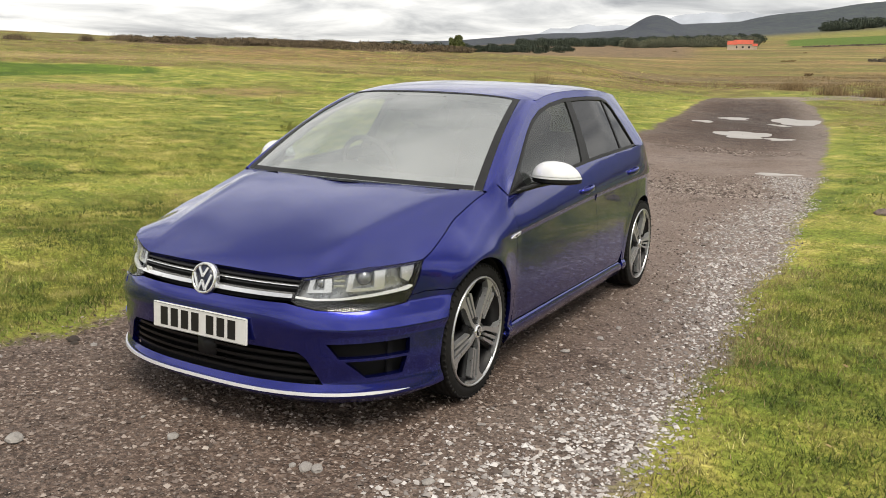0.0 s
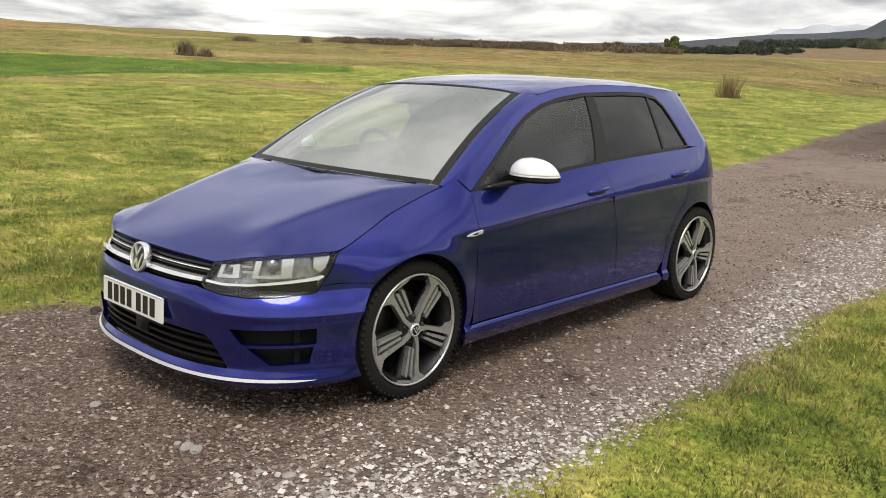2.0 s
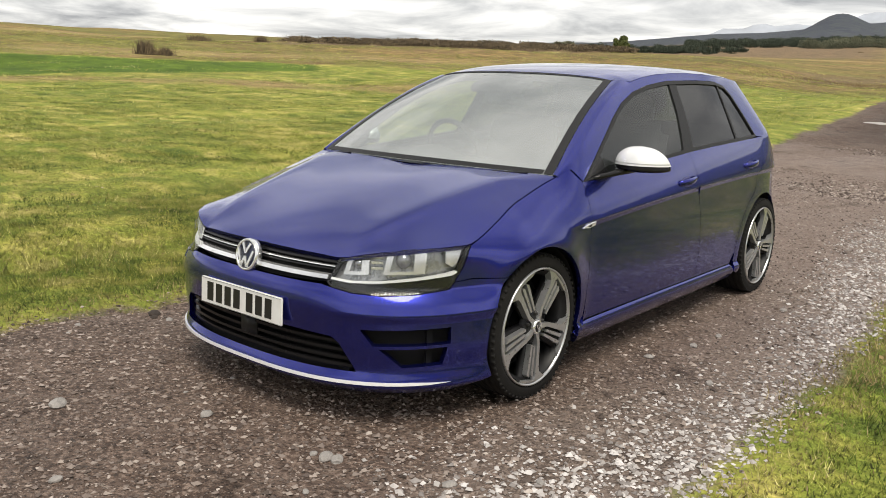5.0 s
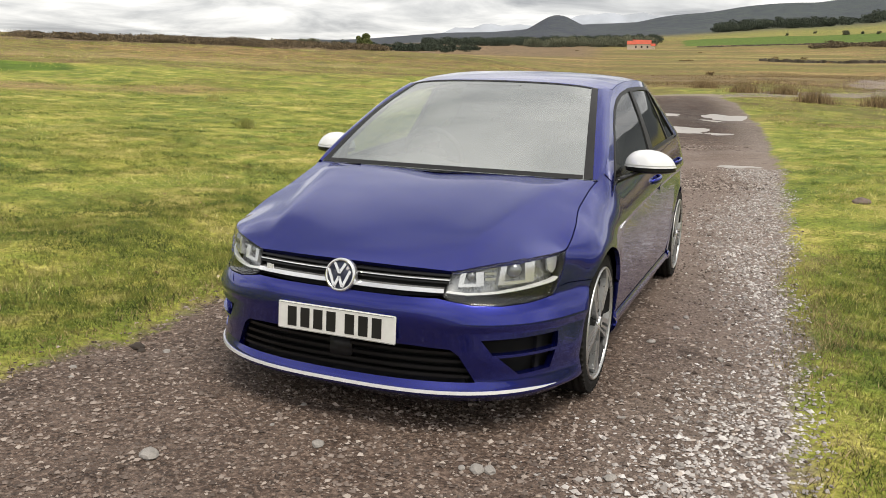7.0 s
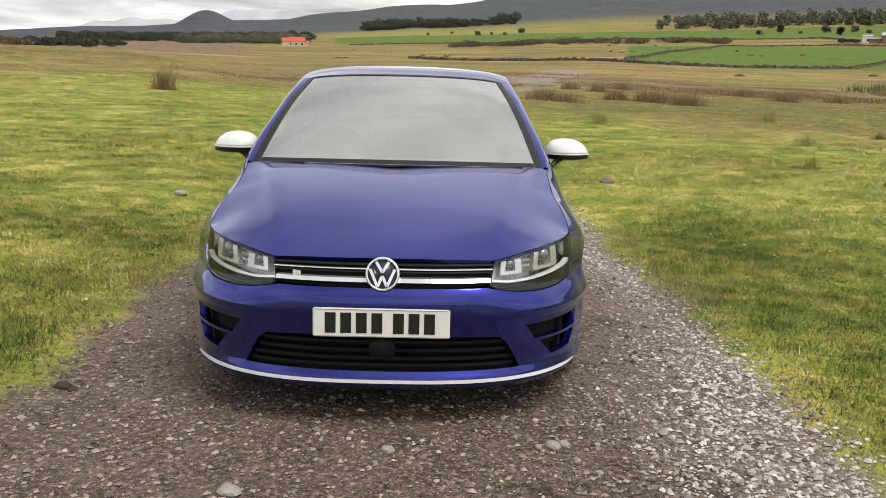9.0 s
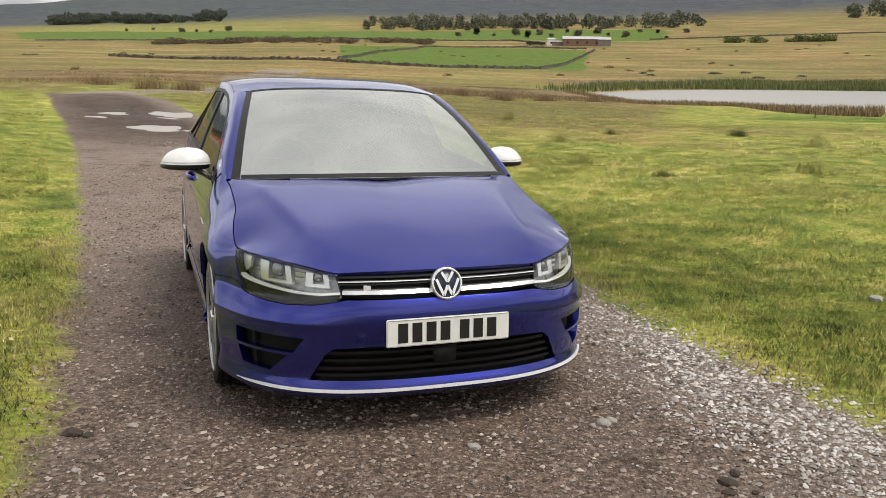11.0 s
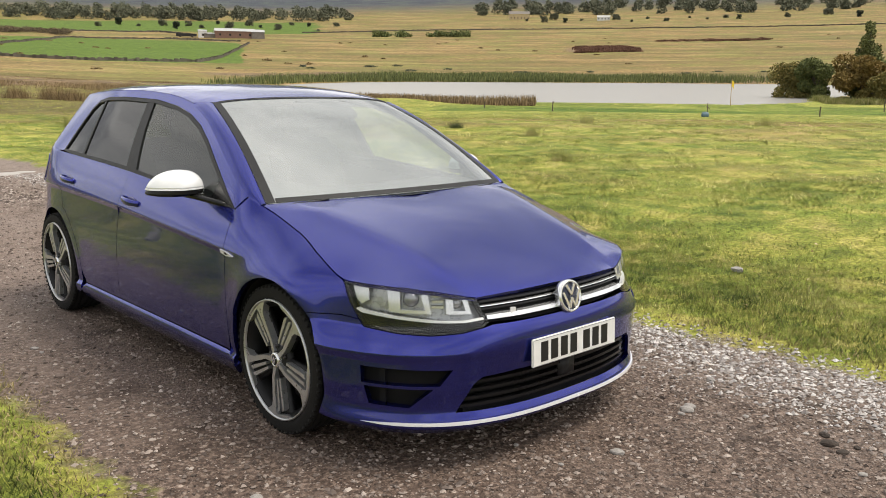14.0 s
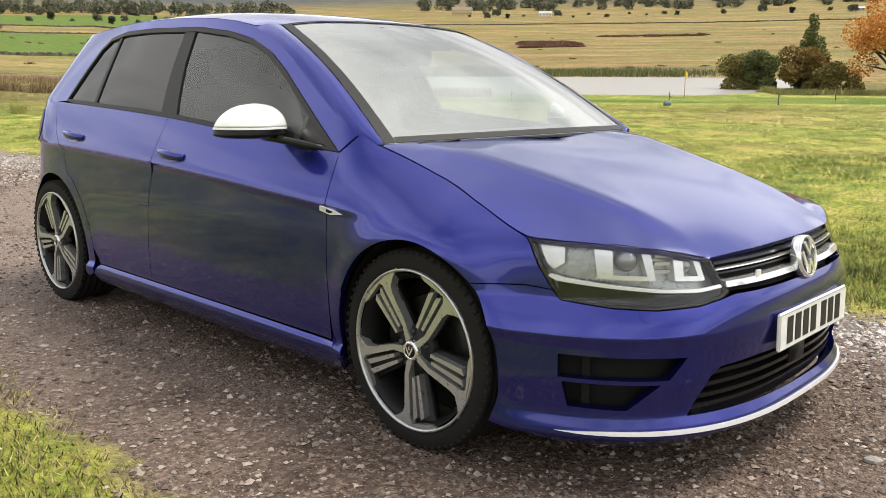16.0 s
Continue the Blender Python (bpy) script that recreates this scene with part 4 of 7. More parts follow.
plant(tree("tree", 5.2, 7.4, 11000, 0.13, LEAF_GOLD, "low bush turning yellow beside the lake", 7, 0.02, lumps=15), 69.6, 110)
plant(tree("tree", 9.5, 6.3, 13000, 0.13, LEAF_DARK, "tall dark pine tree standing behind bushes", 9, 0.12, cone=True, lumps=20), 69.8, 116)
plant(tree("tree", 3.4, 6.0, 7000, 0.11, LEAF_OLIVE, "low dark thorn bush at the lake's edge", 10, 0.02, lumps=9), 71.2, 108)
plant(tree("tree", 10.8, 9.8, 15000, 0.12, LEAF_ORANGE, "larch tree with thin orange autumn needles", 12, 0.16, lumps=26), 74.6, 104)
plant(tree("tree", 6.6, 7.2, 7000, 0.26, LEAF_DARK, "lone dark round tree on the skyline", 14, 0.15, lumps=12), -27.9, 335)
plant(tree("tree", 3.8, 8.5, 1500, 0.35, LEAF_FAR_HAZED, "thin half-bare tree on the skyline", 15, 0.3, lumps=10), -31.6, 300)

# farm and valley trees, a few shapes copied about
kinds = [tree("tree", 13, 14, 5200, 0.30, LEAF_FAR_HAZED, "broad leafy farm tree in a green field", 21, 0.08, lumps=18), tree("tree", 12, 10, 4200, 0.30, LEAF_FIR, "dark leafy tree in a far field", 22, 0.08, lumps=16), tree("tree", 11, 12, 3600, 0.30, LEAF_FAR_HAZED, "browning leafy tree in a far field", 23, 0.08, lumps=16)]
spots = [(20.4, 800), (21.6, 860), (22.8, 820), (24.2, 840), (25.0, 760), (25.8, 860), (26.6, 800), (27.6, 900), (28.4, 780), (29.6, 860), (30.3, 820), (31.4, 780), (32.3, 900), (33.4, 860), (34.0, 760), (35.2, 880), (47.8, 960), (48.9, 930), (49.6, 980), (50.3, 930), (51.4, 960), (53.6, 960), (54.6, 920), (55.6, 980), (56.8, 930), (58.2, 990), (59.3, 950), (60.4, 980), (61.2, 940), (64.0, 960), (66.3, 990), (68.0, 930), (70.2, 960), (71.4, 930), (72.3, 940), (73.5, 960), (2.5, 960), (3.4, 980), (4.3, 940), (5.4, 1000), (-0.8, 1000), (0.8, 1050)]
for i, (az, r) in enumerate(spots):
    src = kinds[i % 3]
    ob = src if i < 3 else copy_thing(src, Matrix.Identity(4))
    plant(ob, az, r, RNG.uniform(0, 360), RNG.uniform(0.34, 0.80), 1.4)

# woods along the foot of the hills, and gorse on the slopes
def wood(name, az0, az1, r0, r1, count, h, w, leaves, leaf, material, label, seed):
    rng = np.random.RandomState(seed)
    vs, fs, b0 = [], [], 0
    for i in range(count):
        az, r = rng.uniform(az0, az1), rng.uniform(r0, r1)
        x, y, k = spot(az, r)
        z, hh = float(land_height(x, y)), h * k * rng.uniform(0.6, 1.25)
        ww = w * k * rng.uniform(0.7, 1.3)
        v, f = leaf_cloud([(x, y, z + hh * 0.3), (x + ww * 0.2, y, z + hh * 0.55), (x - ww * 0.1, y, z + hh * 0.8)], [ww * 0.5, ww * 0.42, ww * 0.28], leaves, leaf * k, rng, hh / ww * 0.8)
        vs.append(v)
        fs.append(f + b0)
        b0 += len(v)
    stuff(name, np.concatenate(vs), np.concatenate(fs), material, label, "woods")


wood("heather", -50, -27, 172, 206, 260, 1.2, 5.5, 200, 0.17, HEATH, "dark heather along the skyline", 80)
wood("far_woods", -24, -8.5, 820, 1150, 260, 7.0, 11, 290, 0.6, LEAF_FIR, "dark fir woods at the foot of the hills", 81)
wood("far_woods", -17, -8.5, 700, 800, 60, 7.5, 10, 400, 0.5, LEAF_FAR_HAZED, "mixed leafy wood beside the fir plantation", 82)
wood("far_woods", -5, 5, 1300, 1500, 90, 12, 18, 300, 1.0, LEAF_FIR, "dark fir plantation on the slope", 83)
wood("far_woods", -30, -20, 420, 600, 60, 4, 6, 260, 0.4, LEAF_FIR, "dark hedge trees behind the ridge", 84)
wood("far_woods", 14, 36, 1000, 1200, 110, 13, 14, 300, 0.95, LEAF_FAR_HAZED, "leafy wood above the green fields", 85)
wood("far_woods", 44, 76, 1100, 1350, 120, 14, 15, 300, 1.05, LEAF_FAR_HAZED, "leafy wood below the far hills", 86)
wood("gorse", 0.5, 13.5, 560, 600, 60, 3.4, 9, 240, 0.38, HEATH, "dark gorse thickets on a golden slope", 87)
wood("gorse", 14.5, 18.5, 590, 620, 22, 3.4, 9, 240, 0.38, HEATH, "dark gorse thickets on a golden slope", 88)
wood("hedge", 41.2, 44.0, 640, 655, 26, 4.2, 6, 90, 0.6, LEAF_DARK, "short dark hedge on the moor", 89)
wood("hedge", 37.6, 38.6, 640, 655, 9, 4.2, 6, 90, 0.6, LEAF_DARK, "short dark hedge on the moor", 90)
wood("hedge", 39.2, 40.0, 640, 655, 8, 4.2, 6, 90, 0.6, LEAF_DARK, "short dark hedge on the moor", 91)
wood("bracken", 51.3, 55.0, 425, 478, 200, 0.9, 7.5, 150, 0.36, BRACKEN, "dark red-brown patch of dead bracken on the moor", 94)
wood("scrub", 30, 74, 258, 300, 16, 0.6, 3.6, 120, 0.16, LEAF_FIR, "low dark rush tufts behind the lake", 95)
wood("bracken", 56.5, 63, 560, 575, 60, 0.8, 8, 120, 0.4, BRACKEN, "dark red-brown strip of dead bracken on the moor", 96)
wood("scrub", 30, 74, 300, 620, 34, 0.8, 3.0, 90, 0.2, RUSH, "scattered low scrub over the golden moor", 92)
wood("scrub", -14, 30, 180, 560, 30, 0.7, 2.6, 90, 0.2, RUSH, "scattered low scrub over the golden moor", 93)

# hills behind everything, as plain distance, their haze put into the pale colour
def far_hill(name, az0, az1, r, tops, color, label):
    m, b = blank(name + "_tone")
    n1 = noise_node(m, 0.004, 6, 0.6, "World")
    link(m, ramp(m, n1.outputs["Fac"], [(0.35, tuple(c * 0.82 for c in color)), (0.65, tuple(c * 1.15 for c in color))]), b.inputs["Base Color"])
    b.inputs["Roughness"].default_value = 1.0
    azs = np.linspace(az0, az1, 70)
    el = curve(azs, tops) + 0.06 * np.sin(azs * 3.1) + 0.04 * np.sin(azs * 7.7)
    v = []
    for a, e in zip(azs, el):
        for k, (q, back) in enumerate(((0.0, 0), (0.55, 120), (1.0, 260))):
            x, y = at(a, r + back)
            v.append((x, y, 1.4 + (r + back) * math.tan(radians(1.5 + (e - 1.5) * q))))
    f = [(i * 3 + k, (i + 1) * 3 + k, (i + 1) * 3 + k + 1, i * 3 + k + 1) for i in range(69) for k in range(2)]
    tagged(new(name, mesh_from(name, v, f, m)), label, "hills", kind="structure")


far_hill("backdrop_haze", -34, 8, 4400, [(-34, 2.2), (-25, 2.7), (-21.5, 3.6), (-19.0, 3.9), (-16, 3.9), (-13, 4.7), (-9.5, 4.75), (-6, 4.6), (0, 4.6), (8, 4.6)], (0.42, 0.45, 0.50), "mountains on the horizon with haze painted into their pale colour")


# ---- buildings, walls, flag and posts ----
ROOF_RED = simple("red_tiles", (0.50, 0.10, 0.055), 0.8, vary=0.2, scale=0.6)
WALL_PALE = simple("pale_render", (0.55, 0.47, 0.38), 0.9, vary=0.1, scale=0.5)
WALL_STONE = simple("grey_stone", (0.20, 0.18, 0.16), 0.9, vary=0.25, scale=0.8)
WALL_YELLOW = simple("cream_stone", (0.50, 0.40, 0.24), 0.9, vary=0.15, scale=0.8)
SHEET_GREY = simple("grey_sheeting", (0.42, 0.43, 0.43), 0.6, vary=0.12, scale=0.4)
SHEET_BROWN = simple("brown_brick", (0.22, 0.13, 0.10), 0.9, vary=0.2, scale=0.8)
DARK_OPEN = simple("dark_opening", (0.02, 0.02, 0.02), 0.8)
WHITE_SHEET = simple("white_cladding", (0.75, 0.75, 0.74), 0.6, vary=0.06, scale=0.6)
YELLOW_FLAG = simple("yellow_cloth", (0.75, 0.52, 0.03), 0.8, vary=0.12)
POLE_PAINT = simple("pole_paint", (0.42, 0.27, 0.10), 0.5)
WOOD_POST = simple("weathered_post", (0.12, 0.095, 0.07), 0.9, vary=0.3)
BLUE_SHEET = simple("blue_grey_sheet", (0.07, 0.13, 0.16), 0.6, vary=0.3)


def box(w, d, h, x=0.0, y=0.0, z=0.0):
    bm = bmesh.new()
    bmesh.ops.create_cube(bm, size=1, matrix=Matrix.Translation((x, y, z + h / 2)) @ Matrix.Diagonal((w, d, h, 1)))
    return bm


def gable_roof(w, d, h, z, over=0.3, x=0.0, y=0.0):
    bm = bmesh.new()
    a, b = w / 2 + over, d / 2 + over
    v = [bm.verts.new((x + p, y + q, z + r)) for p, q, r in ((-a, -b, 0), (a, -b, 0), (a, b, 0), (-a, b, 0), (-a, 0, h), (a, 0, h))]
    for q in ((0, 1, 5, 4), (2, 3, 4, 5), (1, 2, 5), (3, 0, 4), (0, 3, 2, 1)):
        bm.faces.new([v[i] for i in q])
    return bm


def house(name, az, r, w, d, h, rh, wall, roof, label, turn, windows=3, extra=()):
    ob = tagged(new(name), label, "house")
    part("wall", box(w, d, h, z=-1.0), wall, ob, shade=False)
    part("roof", gable_roof(w, d, rh, h - 1.0), roof, ob, shade=False)
    for i in range(windows):
        part("window", box(1.1, 0.12, 1.2, -w / 2 + (i + 0.5) * w / windows, -d / 2 - 0.03, 0.8), DARK_OPEN, ob, shade=False)
    for ex, ey, ew, ed, eh, erh, ewall, eroof in extra:
        part("wing", box(ew, ed, eh, ex, ey, -1.0), ewall, ob, shade=False)
        part("wing_roof", gable_roof(ew, ed, erh, eh - 1.0, 0.3, ex, ey), eroof, ob, shade=False)
    x, y = at(az, r)
    ob.matrix_world = pose(x, y, float(land_height(x, y)), 0, 0, turn)
    return ob


house("farmhouse", -9.5, 600, 11, 7, 4.2, 2.8, WALL_PALE, ROOF_RED, "pale farmhouse with a bright red tiled roof", 8, 3, ((-6.5, -2.0, 5, 6, 3.8, 2.4, WALL_PALE, ROOF_RED), (6.2, 0, 4, 5, 3.2, 1.6, WALL_PALE, ROOF_RED)))
house("barn", 28.6, 610, 24, 10, 4.6, 2.0, SHEET_BROWN, SHEET_GREY, "long low barn with a grey sheet roof", -24, 4, ((14, -1, 8, 9, 4.4, 1.8, WALL_STONE, SHEET_GREY), (-15, 2, 8, 6, 3.0, 0.8, WALL_STONE, SHEET_GREY)))
house("shed", 26.6, 612, 5, 4, 4.8, 0.8, WHITE_SHEET, SHEET_GREY, "white silo shed standing beside the barn", -20, 1)
house("manor", 47.3, 1000, 22, 9, 6.5, 3.2, WALL_YELLOW, WALL_STONE, "cream stone house among far trees", -40, 6)
house("cottage", 52.8, 960, 13, 6, 4.0, 2.0, WHITE_SHEET, SHEET_GREY, "long white cottage among far trees", -50, 4)
house("cottage", 71.8, 940, 7, 5, 3.2, 1.8, WALL_PALE, SHEET_GREY, "small pale cottage among far trees", -60, 2)


# parked farm machines as a dark low row beside the shed
x, y = at(25.6, 606)
vehicle = tagged(new("farm_trailer"), "dark low farm trailer parked by the shed", "trailer")
part("body", box(12, 3, 1.4, z=0.7), DARK_OPEN, vehicle, shade=False)
for q in (-3.5, 3.5):
    bm = bmesh.new()
    bmesh.ops.create_cone(bm, segments=14, radius1=0.6, radius2=0.6, depth=3.1, cap_ends=True, matrix=Matrix.Translation((q, 0, 0.6)) @ Matrix.Rotation(math.pi / 2, 4, "X"))
    part("wheel", bm, DARK_OPEN, vehicle)
vehicle.matrix_world = pose(x, y, float(land_height(x, y)), 0, 0, -24)


def dry_wall(points, h, label):
    """A field wall of stacked stones that follows the land, its top uneven."""
    rng = np.random.RandomState(int(points[0][1]))
    v, f = [], []
    for (a0, r0), (a1, r1) in zip(points, points[1:]):
        x0, y0 = at(a0, r0)
        x1, y1 = at(a1, r1)
        k = max(2, int(math.hypot(x1 - x0, y1 - y0) / 0.9))
        for i in range(k):
            t0 = i / k
            x, y = x0 + (x1 - x0) * t0, y0 + (y1 - y0) * t0
            dx, dy = (x1 - x0) / k * 0.52, (y1 - y0) / k * 0.52
            nx, ny = -dy, dx
            l = max(1e-6, math.hypot(nx, ny))
            nx, ny = nx / l * 0.35, ny / l * 0.35
            z, hh, b = float(land_height(x, y)), h * 0.62 * rng.uniform(0.6, 1.15), len(v)
            for zz in (z - 0.3, z + hh):
                for sx, sn in ((-1, -1), (1, -1), (1, 1), (-1, 1)):
                    v.append((x + sx * dx + sn * nx, y + sx * dy + sn * ny, zz))
            f += [(b, b + 1, b + 5, b + 4), (b + 1, b + 2, b + 6, b + 5), (b + 2, b + 3, b + 7, b + 6), (b + 3, b, b + 4, b + 7), (b + 4, b + 5, b + 6, b + 7)]
    tagged(new("field_wall", mesh_from("field_wall", v, f, leaf_material("wall_stones", [(0.2, (0.075, 0.066, 0.056)), (0.8, (0.17, 0.15, 0.125))], 0.9), False)), label, "wall")


dry_wall([(-2, 330), (8, 318), (14, 302), (20, 300), (26, 310), (27.5, 360), (29.5, 545)], 1.5, "long grey dry-stone wall round a green field")
dry_wall([(12.4, 330), (15, 430), (18.5, 545), (24, 560), (29, 565)], 1.4, "grey dry-stone wall along a field's top")
dry_wall([(-6, 640), (2, 655), (10, 670), (18, 680), (24, 690), (26, 640)], 1.6, "dark field wall below the upper pasture")
dry_wall([(33, 720), (42, 760), (52, 780), (64, 770), (75, 760)], 1.5, "dark field wall across the far slope")

# golf flag on the green, with its pole
x, y, flag_k = spot(62.3, 78)
flag = tagged(new("golf_flag"), "yellow flag on a thin pole in mown grass", "flag")
bm = bmesh.new()
limb(bm, (0, 0, -0.1), (0.03, 0, 2.45), 0.030, 0.024, 8)
part("pole", bm, POLE_PAINT, flag, "thin pale pole")
bm = bmesh.new()
rows = [[bm.verts.new((0.03 + 0.13 * i + 0.02 * k, 0.04 * math.sin(i * 1.9 + k), 2.43 - 0.21 * k - 0.10 * i)) for k in range(4)] for i in range(4)]
for i in range(3):
    for k in range(3):
        bm.faces.new((rows[i][k], rows[i + 1][k], rows[i + 1][k + 1], rows[i][k + 1]))
ob = part("cloth", bm, YELLOW_FLAG, flag, "drooping yellow cloth")
ob.data.materials[0] = YELLOW_FLAG
flag.matrix_world = pose(x, y, float(land_height(x, y))) @ Matrix.Diagonal((flag_k, flag_k, flag_k, 1))

for az, r, h in ((50.4, 60, 0.75), (45.4, 66, 0.55), (68.6, 55, 0.65), (71.8, 72, 0.9)):
    x, y, k = spot(az, r)
    h *= k
    bm = bmesh.new()
    limb(bm, (0, 0, -0.1), (0.02, 0.01, h), 0.035, 0.027, 7)
    limb(bm, (0.0, 0, h * 0.75), (0.12, 0, h * 0.95), 0.02, 0.012, 5)
    me = bpy.data.meshes.new("marker_post")
    bm.to_mesh(me)
    bm.free()
    me.materials.append(WOOD_POST)
    ob = tagged(new("marker_post", me), "short weathered wooden post in the grass", "post", "marker posts")
    ob.location = (x, y, float(land_height(x, y)))

# a small stand with a blue-grey sheet beside the green
x, y, stand_k = spot(61.5, 50)
stand = tagged(new("hose_stand"), "small iron stand with a blue-grey sheet on grass", "stand")
bm = bmesh.new()
limb(bm, (0, 0, -0.05), (0.0, 0, 0.85), 0.03, 0.025, 7)
limb(bm, (0, 0, 0.62), (0.28, 0, 0.48), 0.025, 0.02, 6)
limb(bm, (0, 0, 0.45), (-0.12, 0, 0.66), 0.02, 0.015, 6)
part("post", bm, WOOD_POST, stand, "dark iron post")
bm = bmesh.new()
bmesh.ops.create_icosphere(bm, subdivisions=3, radius=0.30, matrix=Matrix.Translation((-0.22, 0, 0.10)) @ Matrix.Diagonal((1, 0.7, 0.75, 1)))
for q in bm.verts:
    q.co += Vector((0, 0, 0.10 * noise.noise(q.co * 6)))
part("sheet", bm, BLUE_SHEET, stand, "crumpled blue-grey sheet")
stand.matrix_world = pose(x, y, float(land_height(x, y))) @ Matrix.Diagonal((stand_k, stand_k, stand_k, 1))


# ---- the car: materials ----
def paint_material():
    m, b = blank("blue_metallic_paint")
    n1, n2 = noise_node(m, 2.0, 3), noise_node(m, 900.0, 2)
    base = ramp(m, n1.outputs["Fac"], [(0.3, (0.0140, 0.0210, 0.240)), (0.7, (0.0165, 0.0245, 0.275))])
    link(m, mix(m, 0.3, base, ramp(m, n2.outputs["Fac"], [(0.4, (0.006, 0.010, 0.12)), (0.65, (0.030, 0.042, 0.36))])), b.inputs["Base Color"])
    b.inputs["Metallic"].default_value = 0.90
    b.inputs["Roughness"].default_value = 0.27
    b.inputs["Specular Tint"].default_value = (0.72, 0.77, 1.0, 1)
    b.inputs["Coat Weight"].default_value = 1.0
    b.inputs["Coat IOR"].default_value = 1.53
    dust_haze = noise_node(m, 6.0, 6, 0.65)
    link(m, ramp(m, dust_haze.outputs["Fac"], [(0.35, (0.03,) * 3), (0.75, (0.07,) * 3)]), b.inputs["Coat Roughness"])
    return m


def glass_material(name, tint, ior, film, film_color=(0.35, 0.36, 0.36)):
    m = bpy.data.materials.new(name)
    m.use_nodes = True
    nt = m.node_tree
    nt.nodes.clear()
    out = nt.nodes.new("ShaderNodeOutputMaterial")
    # the diffuse layer is faint dust, and on the windscreen a painted sky veil
    clear, gloss, dust_haze = nt.nodes.new("ShaderNodeBsdfTransparent"), nt.nodes.new("ShaderNodeBsdfGlossy"), nt.nodes.new("ShaderNodeBsdfDiffuse")
    clear.inputs[0].default_value = (*tint, 1)
    gloss.inputs["Roughness"].default_value = 0.03
    dust_haze.inputs[0].default_value = (*film_color, 1)
    # sheen that grows towards grazing views, alike from inside and outside
    lw = nt.nodes.new("ShaderNodeLayerWeight")
    lw.inputs["Blend"].default_value = 0.5
    f0 = ((ior - 1) / (ior + 1)) ** 2
    sheen = calc(m, "ADD", calc(m, "MULTIPLY", calc(m, "POWER", lw.outputs["Facing"], 5.0), 1 - f0), f0)
    m1, m2 = nt.nodes.new("ShaderNodeMixShader"), nt.nodes.new("ShaderNodeMixShader")
    nz = noise_node(m, 3.0, 6, 0.6)
    link(m, ramp(m, nz.outputs["Fac"], [(0.3, (film * 0.85,) * 3), (0.7, (film * 1.15,) * 3)]), m1.inputs[0])
    link(m, clear.outputs[0], m1.inputs[1])
    link(m, dust_haze.outputs[0], m1.inputs[2])
    link(m, sheen, m2.inputs[0])
    link(m, m1.outputs[0], m2.inputs[1])
    link(m, gloss.outputs[0], m2.inputs[2])
    link(m, m2.outputs[0], out.inputs[0])
    return m


PAINT = paint_material()
# strong pale film paints the bright veil of reflected sky on the windscreen
SCREEN_GLASS = glass_material("windscreen_glass", (0.86, 0.95, 0.91), 4.3, 0.25, (0.86, 0.93, 0.90))
SIDE_GLASS = glass_material("side_glass", (0.72, 0.79, 0.75), 1.9, 0.02)
PRIVACY_GLASS = glass_material("privacy_glass", (0.06, 0.068, 0.066), 1.75, 0.010)
LENS_GLASS = glass_material("lamp_lens", (0.93, 0.94, 0.94), 1.5, 0.01)
BLACK_GLOSS = simple("gloss_black_plastic", (0.012, 0.012, 0.013), 0.18, vary=0.2)
BLACK_TRIM = simple("black_trim", (0.016, 0.016, 0.017), 0.45, vary=0.25, grain=0.1)
BLACK_VOID = simple("black_liner", (0.010, 0.010, 0.010), 0.9, vary=0.3)
RUBBER = simple("tyre_rubber", (0.012, 0.0115, 0.011), 0.88, vary=0.3, scale=14, grain=0.25, grain_scale=260)
CHROME = simple("chrome", (0.84, 0.85, 0.86), 0.12, 0.75, vary=0.05)
ALLOY = simple("machined_alloy", (0.54, 0.55, 0.56), 0.30, 0.75, vary=0.08, scale=60)
ALLOY_DARK = simple("dark_alloy", (0.012, 0.012, 0.013), 0.45, 0.0, vary=0.2)
DISC_METAL = simple("brake_disc_steel", (0.035, 0.034, 0.033), 0.5, 0.4, vary=0.25)
SATIN_WHITE = simple("satin_silver_cap", (0.86, 0.87, 0.88), 0.25, 0.15, vary=0.03, coat=0.6)
PLATE_WHITE = simple("plate_white", (0.80, 0.80, 0.78), 0.35, vary=0.05)
PLATE_BLACK = simple("plate_black", (0.012, 0.012, 0.012), 0.4, vary=0.1)
CABIN = simple("cabin_plastic", (0.030, 0.030, 0.032), 0.7, vary=0.2, grain=0.2)
SEAT_CLOTH = simple("seat_cloth", (0.045, 0.045, 0.050), 0.9, vary=0.25, grain=0.3)
LAMP_DARK = simple("lamp_housing_dark", (0.40, 0.41, 0.42), 0.28, 0.6, vary=0.15)
LAMP_SILVER = simple("lamp_reflector", (0.72, 0.73, 0.74), 0.22, 0.6, vary=0.06)
LED_BAR = simple("led_light_guide", (0.82, 0.83, 0.84), 0.18, 0.0, vary=0.03, coat=0.5)
for m in (BLACK_GLOSS, BLACK_TRIM, BLACK_VOID, RUBBER, ALLOY_DARK):
    m.node_tree.nodes["Principled BSDF"].inputs["Specular IOR Level"].default_value = 0.28
TAIL_RED = simple("tail_lamp_red", (0.30, 0.012, 0.012), 0.12, vary=0.2, coat=1.0)


# ---- the car: one smooth body surface, by way round the outline (s) and height (z) ----
HALF, NOSE, TAIL, Y_REAR = 0.885, -0.905, 3.36, 2.45
_a = np.linspace(0, math.pi / 2, 900)
_fx, _fy = HALF * np.sin(_a) ** (2 / 2.75), NOSE * np.cos(_a) ** (2 / 2.75)
_sy = np.linspace(0.004, Y_REAR - 0.004, 600)
_rx, _ry = HALF * np.cos(_a) ** (2 / 3.0), Y_REAR + (TAIL - Y_REAR) * np.sin(_a) ** (2 / 3.0)
